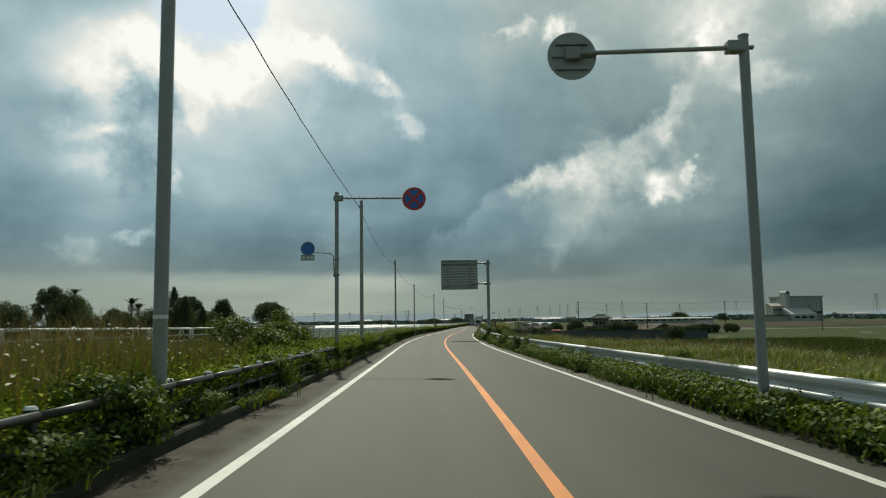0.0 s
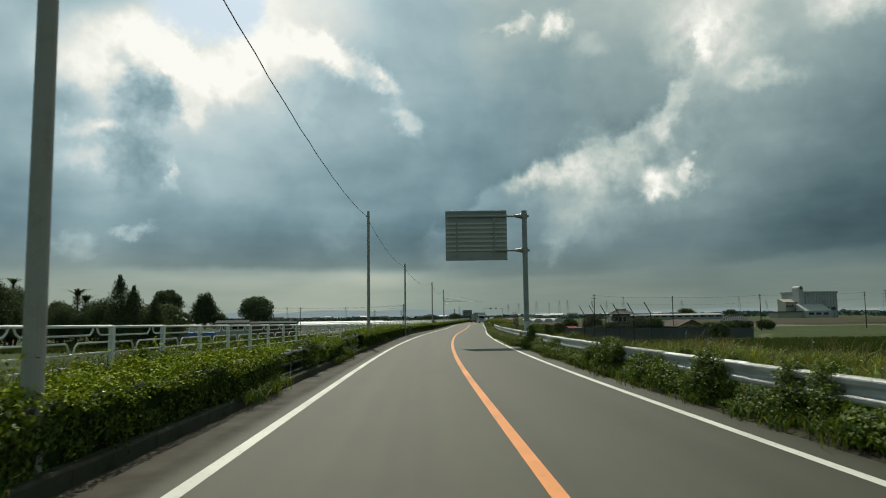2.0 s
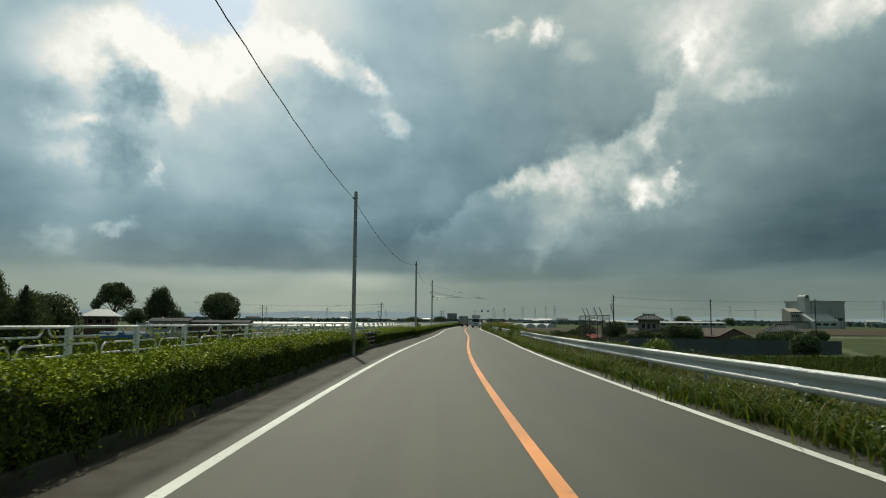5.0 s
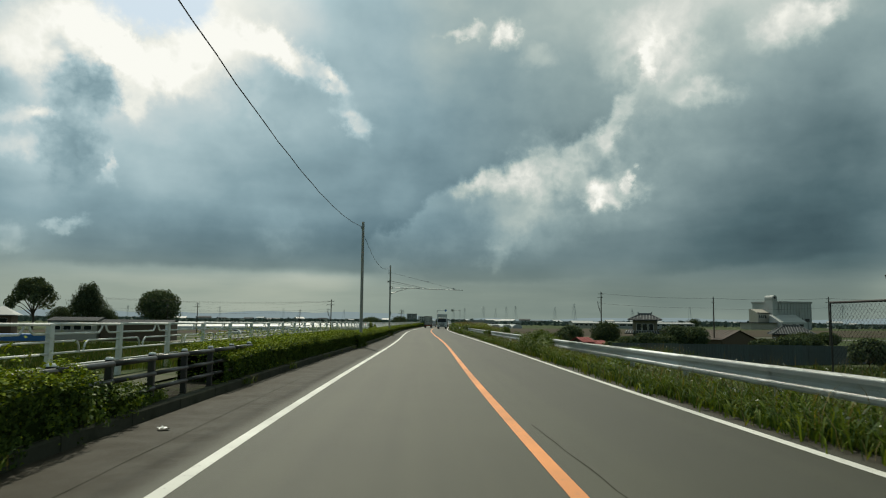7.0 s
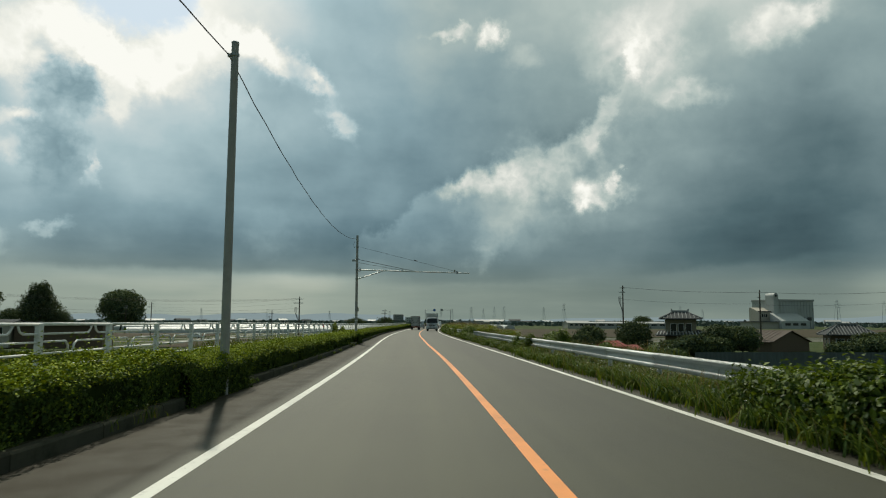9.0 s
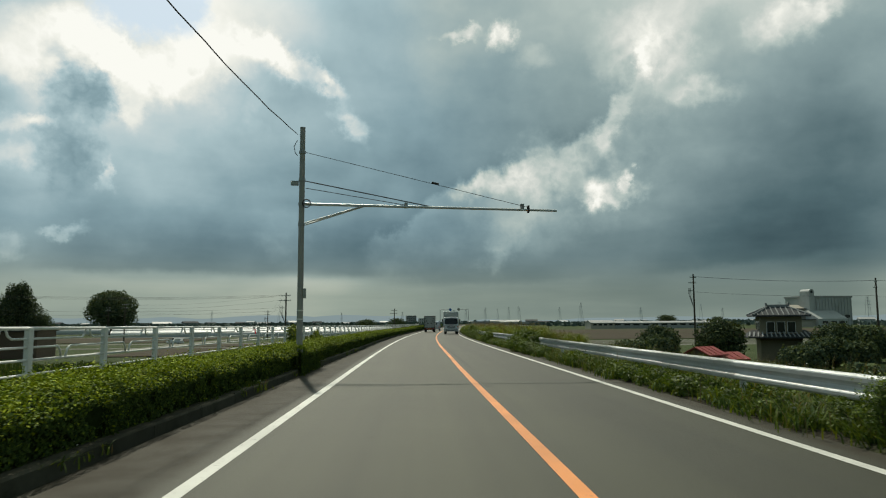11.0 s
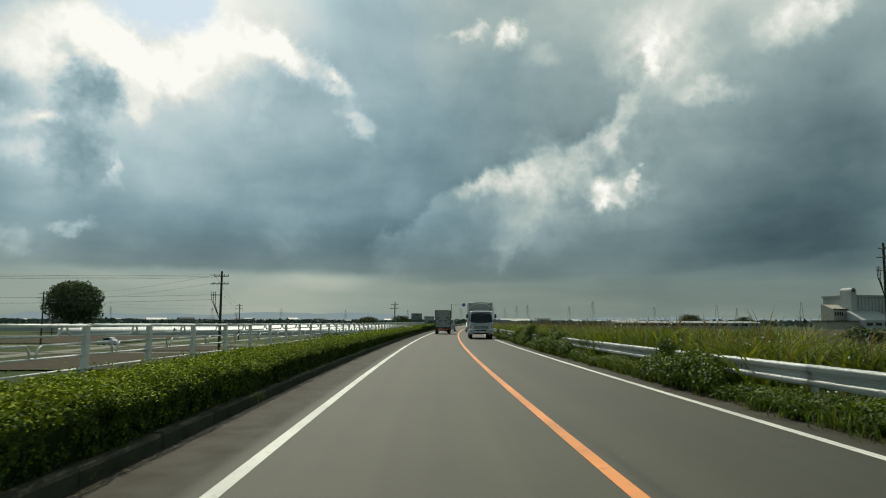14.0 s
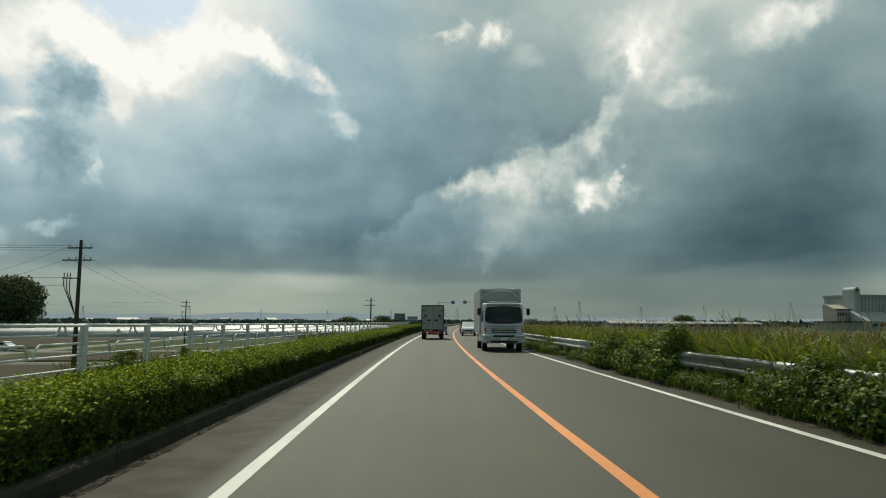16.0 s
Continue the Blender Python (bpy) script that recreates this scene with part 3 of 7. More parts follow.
def boxed(x0, x1, y0, y1, z0, z1, bevel=0.0):
    return box(bmesh.new(), x0, x1, y0, y1, z0, z1, bevel)


def tube(bm, pts, r, sides=8, r_end=None, cap=True):
    """A round tube along points, tapering to r_end."""
    pts = [Vector(p) for p in pts]
    rings, up = [], None
    for i, p in enumerate(pts):
        d = (pts[min(i + 1, len(pts) - 1)] - pts[max(i - 1, 0)]).normalized()
        a = d.orthogonal().normalized() if up is None else (up - d * up.dot(d)).normalized()
        up, b = a, d.cross(a)
        rr = r if r_end is None else r + (r_end - r) * i / max(1, len(pts) - 1)
        rings.append([bm.verts.new(p + (a * math.cos(q) + b * math.sin(q)) * rr) for q in (2 * math.pi * j / sides for j in range(sides))])
    for u, v in zip(rings, rings[1:]):
        for j in range(sides):
            bm.faces.new((u[j], u[(j + 1) % sides], v[(j + 1) % sides], v[j]))
    if cap:
        bm.faces.new(rings[0][::-1]), bm.faces.new(rings[-1])
    return bm


def tubed(pts, r, sides=8, r_end=None):
    return tube(bmesh.new(), pts, r, sides, r_end)


def disc(bm, centre, axis, r, thick, sides=28):
    c, a = Vector(centre), Vector(axis).normalized()
    return tube(bm, [c - a * thick / 2, c + a * thick / 2], r, sides)


def prism(bm, profile, x0, x1):
    """A profile of (y, z) pushed from x0 to x1."""
    a = [bm.verts.new((x0, y, z)) for y, z in profile]
    b = [bm.verts.new((x1, y, z)) for y, z in profile]
    n = len(profile)
    for i in range(n):
        bm.faces.new((a[i], a[(i + 1) % n], b[(i + 1) % n], b[i]))
    bm.faces.new(a[::-1]), bm.faces.new(b)
    return bm


# ---------------------------------------------------------------- the road's line
YS = np.arange(-400.0, 4001.0, 1.0)


def table(pairs):
    v = np.interp(YS, [a for a, b in pairs], [b for a, b in pairs])
    return np.convolve(np.pad(v, 8, mode="edge"), np.ones(17) / 17, mode="valid")


HEAD = table([(-60, -0.3), (-20, -0.3), (0, -0.7), (20, -1.17), (40, -1.4), (50, -1.1), (60, -0.5), (70, 0.25), (80, 1.05), (100, 2.65), (120, 3.78), (130, 3.84),
              (140, 3.63), (160, 2.76), (170, 2.55), (180, 2.63), (200, 3.21), (220, 3.91), (240, 4.59), (260, 5.22), (340, 7.6), (420, 9.0), (600, 9.0)])
LINE_X = np.cumsum(np.tan(np.radians(HEAD)))
LINE_X += -2.10 - LINE_X[400]
LEVEL = table([(-60, 0.25), (0, 0.0), (20, -0.19), (40, -0.39), (60, -0.54), (80, -0.67), (100, -0.77), (120, -0.86), (140, -0.93), (160, -0.99), (180, -1.06),
               (200, -1.15), (220, -1.23), (240, -1.30), (260, -1.36), (300, -1.43), (340, -1.45)])
BANK = np.tan(np.radians(table([(0, 0.75), (30, 0.8), (43, 0.5), (60, -0.1), (76, -0.62), (90, -0.58), (110, -0.4), (130, -0.05), (150, 0.15), (170, 0.0), (190, -0.2), (230, -0.2), (300, 0)])))
KERB = table([(0, -1.0), (55, -1.0), (80, -1.35), (104, -1.85), (122, -1.8), (150, -1.4), (165, -1.3), (178, -1.3), (188, -1.19), (200, -1.21), (212, -1.35), (400, -1.35)])
CENTRE = table([(0, 3.18), (50, 3.28), (82, 3.52), (125, 3.55), (155, 3.50), (172, 3.47), (186, 3.60), (400, 3.62)])
RAIL_GAP = table([(0, 1.15), (176, 1.15), (188, 1.29), (200, 1.27), (212, 1.15), (400, 1.15)])   # from the far edge line to the guard rail
RIGHT = table([(0, 6.20), (50, 6.28), (84, 6.62), (125, 6.70), (160, 6.58), (200, 6.75), (400, 6.75)])


def on(tab, s):
    return float(np.interp(s, YS, tab))


def road_z(s, off):
    return on(LEVEL, s) - on(BANK, s) * (min(max(off, -6), 14) - 2.1)


def road(s, off=0.0, up=0.0):
    """The place at distance s, off metres to the right of the left edge line, up metres over the carriageway."""
    h = radians(on(HEAD, s))
    return Vector((on(LINE_X, s) + off * math.cos(h), s - off * math.sin(h), road_z(s, off) + up))


def frame_at(s, off=0.0, up=0.0, turn=0.0):
    """A pose on the road: y runs along it, x to its right."""
    p = road(s, off, up)
    slope = math.degrees(math.atan((on(LEVEL, s + 2) - on(LEVEL, s - 2)) / 4))
    return pose(p.x, p.y, p.z, slope, 0, -on(HEAD, s) + turn)


FIELD = -4.6


def ribbon(name, columns, ys, mat, uv=True, lift=0.0):
    """A sheet along the road. columns: functions of s that give (off, height over the carriageway)."""
    verts, uvs = [], []
    for s in ys:
        for c in columns:
            o, u = c(s)
            verts.append(road(s, o, u + lift))
            uvs.append((o, s))
    n = len(columns)
    faces = [(i * n + j, i * n + j + 1, (i + 1) * n + j + 1, (i + 1) * n + j) for i in range(len(ys) - 1) for j in range(n - 1)]
    me = mesh_np(name, [tuple(v) for v in verts], faces, [mat], smooth=True)
    if uv:
        lay = me.uv_layers.new(name="UVMap")
        idx = np.empty(len(me.loops), np.int32)
        me.loops.foreach_get("vertex_index", idx)
        lay.data.foreach_set("uv", np.asarray(uvs, np.float32)[idx].ravel())
    return me


# ---------------------------------------------------------------- ground, carriageway, markings
def bank_drop(s):
    """The right bank is a broad shelf at the start of the road and falls away later."""
    return float(np.interp(s, [46, 58], [-0.55, -2.6]))


def build_ground():
    ys = [-400, -200, -100, -60] + list(range(-40, 430, 4)) + [450, 500, 580, 700, 900, 1300, 2000, 3000, 4000]
    cols = []   # (off function, height, how: 'r' over the road, 'f' field level)
    for o in (-3500, -1500, -600, -250, -120, -60, -30, -16):
        cols.append((lambda s, o=o: o, 0.0, "f"))
    cols += [(lambda s: -10.5, -2.6, "r"), (lambda s: -7.0, -0.6, "r"), (lambda s: -5.4, 0.22, "r"), (lambda s: -4.4, 0.26, "r"),
             (lambda s: min(-2.6, on(KERB, s) - 1.3), 0.22, "r"), (lambda s: on(KERB, s) - 0.14, 0.18, "r"), (lambda s: on(KERB, s) - 0.13, -0.08, "r"),
             (lambda s: 3.0, -0.08, "r"), (lambda s: on(RIGHT, s) + 0.5, -0.05, "r"), (lambda s: on(RIGHT, s) + 0.75, 0.03, "r"), (lambda s: on(RIGHT, s) + 2.0, 0.02, "r"),
             (lambda s: on(RIGHT, s) + 4.0, -0.35, "r"), (lambda s: on(RIGHT, s) + 8.5, bank_drop, "r"), (lambda s: on(RIGHT, s) + 12.5, lambda s: 1.25 * bank_drop(s) - 0.35, "r")]
    for o in (23, 34, 60, 120, 250, 600, 1500, 3500):
        cols.append((lambda s, o=o: o, 0.0, "f"))
    verts, uvs = [], []
    for s in ys:
        for f, h, how in cols:
            o = f(s)
            h = h(s) if callable(h) else h
            p = road(s, o, h)
            if how == "f":
                p.z = FIELD + 0.12 * noise.noise(Vector((p.x * 0.02, p.y * 0.02, 0)))
            elif h > -0.5 and not -0.2 < h < 0.0:
                p.z += 0.035 * noise.noise(Vector((p.x * 0.7, p.y * 0.7, 3)))
            verts.append(tuple(p))
            uvs.append((o, s))
    n = len(cols)
    faces = [(i * n + j, i * n + j + 1, (i + 1) * n + j + 1, (i + 1) * n + j) for i in range(len(ys) - 1) for j in range(n - 1)]
    me = mesh_np("ground", verts, faces, [M["farmland"]], smooth=False)
    lay = me.uv_layers.new(name="UVMap")
    idx = np.empty(len(me.loops), np.int32)
    me.loops.foreach_get("vertex_index", idx)
    lay.data.foreach_set("uv", np.asarray(uvs, np.float32)[idx].ravel())
    tagged(new("ground", me), "green and brown farmland with grassy road banks", "ground", kind="structure")


build_ground()

ROAD_YS = list(np.arange(-60, 300, 2.0)) + list(np.arange(300, 720, 6.0))
road_cols = [lambda s: (on(KERB, s), 0)] + [lambda s, f=f: (f * on(RIGHT, s), 0) for f in (-0.05, 0.0, 0.25, 0.5, 0.75, 1.0)] + [lambda s: (on(RIGHT, s) + 0.62, -0.01)]
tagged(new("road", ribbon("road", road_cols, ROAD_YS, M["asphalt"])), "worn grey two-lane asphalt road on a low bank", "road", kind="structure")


def marking(name, centre, width, mat, label):
    me = ribbon(name, [lambda s: (centre(s) - width / 2, 0.004), lambda s: (centre(s) + width / 2, 0.004)], ROAD_YS, mat)
    tagged(new(name, me), label, "road marking", kind="structure")


marking("edge_line", lambda s: 0.0, 0.16, M["white_line"], "worn white edge line on the asphalt")
marking("centre_line", lambda s: on(CENTRE, s), 0.16, M["orange_line"], "solid orange no-passing centre line")
marking("far_edge_line", lambda s: on(RIGHT, s), 0.15, M["white_line"], "worn white edge line beside the verge")

# worn joints in the asphalt: along the oncoming lane, and across the road
def joint(a, b, width, wobble, seed):
    n = max(8, int((Vector(b) - Vector(a)).length * 2))
    vs, r0 = [], random.Random(seed)
    (s0, o0), (s1, o1) = a, b
    along = abs(s1 - s0) > 3
    for i in range(n + 1):
        f = i / n
        s, o = s0 + (s1 - s0) * f, o0 + (o1 - o0) * f
        q = wobble * noise.noise(Vector((f * 9, seed, 0)))
        w = width * (0.4 + r0.random())
        for d in (-w / 2, w / 2):
            vs.append(tuple(road(s + (0 if along else q + d), o + (q + d if along else 0), 0.0025)))
    fs = [(2 * i, 2 * i + 1, 2 * i + 3, 2 * i + 2) for i in range(n)]
    tagged(new("tar_joint", mesh_np("tar_joint", vs, fs, [M["tar"]])), "thin dark joint in the worn asphalt", "road joint", kind="structure")


for i, (a, b, w) in enumerate((((99, 4.05), (107, 3.80), 0.014),
                               ((94, -0.75), (116, -0.95), 0.018))):
    joint(a, b, w, 0.05, i)

pv = ribbon("walkway", [lambda s: (min(-2.7, on(KERB, s) - 1.35), 0.235), lambda s: (-4.3, 0.275)], ROAD_YS[:330], M["walkway"], lift=0.012)
tagged(new("walkway", pv), "narrow weathered walkway behind the hedge", "walkway", kind="structure")

# kerb stones, two metres long
kerb = thing("kerb", "weathered mossy concrete kerb along the road edge", "kerb", kind="structure")
kb = bmesh.new()
prism(kb, [(0, -0.1), (0, 0.155), (0.018, 0.185), (0.13, 0.19), (0.15, 0.175), (0.15, -0.1)], -0.994, 0.994)
bmesh.ops.rotate(kb, cent=(0, 0, 0), matrix=Matrix.Rotation(radians(90), 3, "Z"), verts=kb.verts)
kerb_mesh = mesh_bm("kerb_stone", kb, M["kerb"])
for i in range(150):
    s = -20 + 2 * i
    turn = math.degrees(math.atan((on(KERB, s + 1) - on(KERB, s - 1)) / 2))
    part("kerb_stone", kerb_mesh, None, kerb, at=frame_at(s, on(KERB, s) - 0.002, 0.0 + 0.006 * math.sin(i * 1.7), -turn))


# ---------------------------------------------------------------- guard rail
def w_beam():
    """A corrugated beam, 4 m long, running along y."""
    prof = [(0.0, 0.155), (0.03, 0.148), (0.070, 0.128), (0.078, 0.112), (0.074, 0.065), (0.030, 0.026), (0.022, 0.0), (0.030, -0.046), (0.068, -0.068), (0.078, -0.082), (0.076, -0.118), (0.050, -0.140), (0.0, -0.155)]
    bm = bmesh.new()
    rows = []
    for y in (-2.03, -1.0, 0.0, 1.0, 2.03):
        rows.append([bm.verts.new((-a, y, z * 1.13)) for a, z in prof])
    for u, v in zip(rows, rows[1:]):
        for i in range(len(prof) - 1):
            bm.faces.new((u[i], u[i + 1], v[i + 1], v[i]))
    bmesh.ops.solidify(bm, geom=list(bm.faces), thickness=0.004)
    return mesh_bm("beam", bm, M["galv"])


BEAM = w_beam()
bm_ = bmesh.new()
tube(bm_, [(0.07, 0, -0.6), (0.07, 0, 0.72)], 0.057, 12)
POST_R = mesh_bm("post", bm_, M["galv"])
bm_ = bmesh.new()
box(bm_, -0.005, 0.05, -0.06, 0.06, 0.46, 0.74, 0.008)
for z in (0.53, 0.68):
    tube(bm_, [(-0.035, 0, z), (0.0, 0, z)], 0.016, 6)
BRACKET = mesh_bm("bracket", bm_, M["galv"])
rail = thing("guard_rail", "galvanised corrugated guard rail on round posts, overgrown with weeds", "guard rail")
for i in range(84):
    s = -10 + 4 * i
    o = on(RIGHT, s) + on(RAIL_GAP, s)
    part("beam", BEAM, None, rail, at=frame_at(s, o, 0.615))
    p = part("post", POST_R, None, rail, at=frame_at(s - 2, on(RIGHT, s - 2) + on(RAIL_GAP, s - 2), 0.02))
    part("bracket", BRACKET, None, p)

# ---------------------------------------------------------------- black pipe fence in the hedge bed
black = thing("pipe_fence", "black steel pipe fence with bright post caps in a hedge", "fence")
bm_ = bmesh.new()
box(bm_, -0.05, 0.05, -0.045, 0.045, -0.1, 0.80, 0.012)
BLACK_POST = mesh_bm("post", bm_, M["black_paint"])
bm_ = bmesh.new()
tube(bm_, [(0, 0, 0.80), (0, 0, 0.82), (0, 0, 0.83)], 0.058, 12, 0.04)
BLACK_CAP = mesh_bm("cap", bm_, M["cap_metal"])
RAILS = {}
BED = table([(-60, -0.03), (52, -0.03), (66, 0.14), (400, 0.14)])    # how high the fence stands over the carriageway
for i in range(80):
    s = -8 + 1.55 * i
    if 66 < s < 79:
        continue
    o = on(KERB, s) - 0.24
    p = part("post", BLACK_POST, None, black, at=frame_at(s, o, on(BED, s)))
    part("cap", BLACK_CAP, None, p, "bright metal cap")
    if i < 79 and not 64.5 < s < 79:
        a, b = frame_at(s, o, on(BED, s)), frame_at(s + 1.55, on(KERB, s + 1.55) - 0.24, on(BED, s + 1.55))
        d = b.translation - a.translation
        turn = pose(0, 0, 0, 0, 0, -math.degrees(math.atan2(d.x, d.y)))
        for j, (z, r) in enumerate(((0.74, 0.043), (0.50, 0.036), (0.27, 0.036))):
            if j not in RAILS:
                RAILS[j] = mesh_bm("rail", tubed([(0.05, -0.01, 0), (0.05, 1.56, d.z)], r, 10), M["black_paint"], smooth=True)
            part("rail", RAILS[j], None, black, at=Matrix.Translation(a.translation + Vector((0, 0, z))) @ turn)

# ---------------------------------------------------------------- white walkway fence
white = thing("walkway_fence", "white painted tubular steel fence beside the walkway", "fence")
BAY = 3.0


def bend(pts, r=0.021):
    """A bent rail through (y, z) corners, rounded."""
    out = []
    for i, p in enumerate(pts):
        if 0 < i < len(pts) - 1:
            a, b, c = Vector(pts[i - 1]), Vector(p), Vector(pts[i + 1])
            u, v = b + (a - b).normalized() * 0.09, b + (c - b).normalized() * 0.09
            out += [u + (b - u) * t * (1 - t / 2) * 1.0 + (v - b) * t * t / 2 for t in (0, 0.35, 0.7)] + [v]
        else:
            out.append(Vector(p))
    return tubed([(0, q.x, q.y) for q in out], r, 7)


bm_ = bmesh.new()
box(bm_, -0.05, 0.05, -0.075, 0.075, -0.15, 1.145, 0.014)
WPOST = mesh_bm("post", bm_, M["white_paint"])
WPARTS = [
    ("top_rail", mesh_bm("top_rail", tubed([(0, 0, 1.13), (0, BAY, 1.13)], 0.030, 10), M["white_paint"], True)),
    ("upper_rail", mesh_bm("upper_rail", bend([(0.05, 0.95), (BAY * 0.68, 0.95), (BAY * 0.71, 1.12)]), M["white_paint"], True)),
    ("upper_rail", mesh_bm("upper_rail", bend([(BAY * 0.76, 1.12), (BAY * 0.79, 0.95), (BAY - 0.05, 0.95)]), M["white_paint"], True)),
    ("middle_rail", mesh_bm("middle_rail", bend([(0.05, 0.80), (BAY * 0.36, 0.80), (BAY * 0.38, 0.60)]), M["white_paint"], True)),
    ("middle_rail", mesh_bm("middle_rail", bend([(BAY * 0.44, 0.60), (BAY * 0.47, 0.80), (BAY - 0.05, 0.80)]), M["white_paint"], True)),
    ("lower_rail", mesh_bm("lower_rail", tubed([(0, 0, 0.58), (0, BAY, 0.58)], 0.022, 7), M["white_paint"], True)),
    ("bottom_rail", mesh_bm("bottom_rail", tubed([(0, 0, 0.33), (0, BAY, 0.33)], 0.022, 7), M["white_paint"], True)),
]
for i in range(118):
    s = -9.8 + BAY * i
    m = frame_at(s + BAY / 2, -4.7, 0.27) @ pose(0, -BAY / 2, 0)
    part("post", WPOST, None, white, at=frame_at(s, -4.7, 0.27))
    for n, me in WPARTS:
        part(n, me, None, white, at=m)

# ---------------------------------------------------------------- leaves, blades and plants
rng = np.random.default_rng(7)


def leaves(centres, normals, size, spread=0.6, slim=0.55, r=rng):
    """Folded diamond leaves at the given places, facing roughly along the normals: verts and quads."""
    c, n = np.asarray(centres, float), np.asarray(normals, float)
    k = len(c)
    n = n + r.normal(0, spread, (k, 3))
    n /= np.linalg.norm(n, axis=1, keepdims=True) + 1e-9
    t = np.cross(n, r.normal(0, 1, (k, 3)))
    t /= np.linalg.norm(t, axis=1, keepdims=True) + 1e-9
    b = np.cross(n, t)
    l = (size * r.uniform(0.6, 1.35, k))[:, None]
    w = l * slim
    v = np.stack([c - t * l / 2, c + b * w / 2 + n * w * 0.18, c + t * l / 2 - n * l * 0.12, c - b * w / 2 + n * w * 0.18], 1)
    return v.reshape(-1, 3), np.arange(4 * k).reshape(-1, 4)


def blades(roots, height, lean, width, r=rng, sway=(0, 0)):
    """Curved grass blades as three quads each, the last drawn to a point."""
    k = len(roots)
    h = height * r.uniform(0.45, 1.15, k)
    a = r.uniform(0, 2 * math.pi, k)
    ln = (lean * r.uniform(0.2, 1.2, k) * h)
    dx, dy = np.cos(a) * ln + sway[0] * h, np.sin(a) * ln + sway[1] * h
    sa = a + math.pi / 2 + r.normal(0, 0.4, k)
    sx, sy = np.cos(sa), np.sin(sa)
    vs = []
    for f, q, wf in ((0, 0, 1), (0.4, 0.16, 0.95), (0.75, 0.55, 0.65), (0.94, 1.0, 0.06)):
        cx, cy, cz = roots[:, 0] + dx * q, roots[:, 1] + dy * q, roots[:, 2] + h * f * (1 - 0.25 * lean * q)
        for sg in (-1, 1):
            vs.append(np.stack([cx + sg * sx * width * wf / 2, cy + sg * sy * width * wf / 2, cz], 1))
    v = np.stack(vs, 1).reshape(-1, 3)
    base = (np.arange(k) * 8)[:, None]
    f = np.concatenate([base + np.array([[0, 1, 3, 2]]), base + np.array([[2, 3, 5, 4]]), base + np.array([[4, 5, 7, 6]])], 0)
    return v, f


def join(*pieces):
    """(verts, quads, material index) joined."""
    vs, fs, ms, n = [], [], [], 0
    for v, f, m in pieces:
        vs.append(v), fs.append(f + n), ms.append(np.full(len(f), m))
        n += len(v)
    return np.concatenate(vs), np.concatenate(fs), np.concatenate(ms)


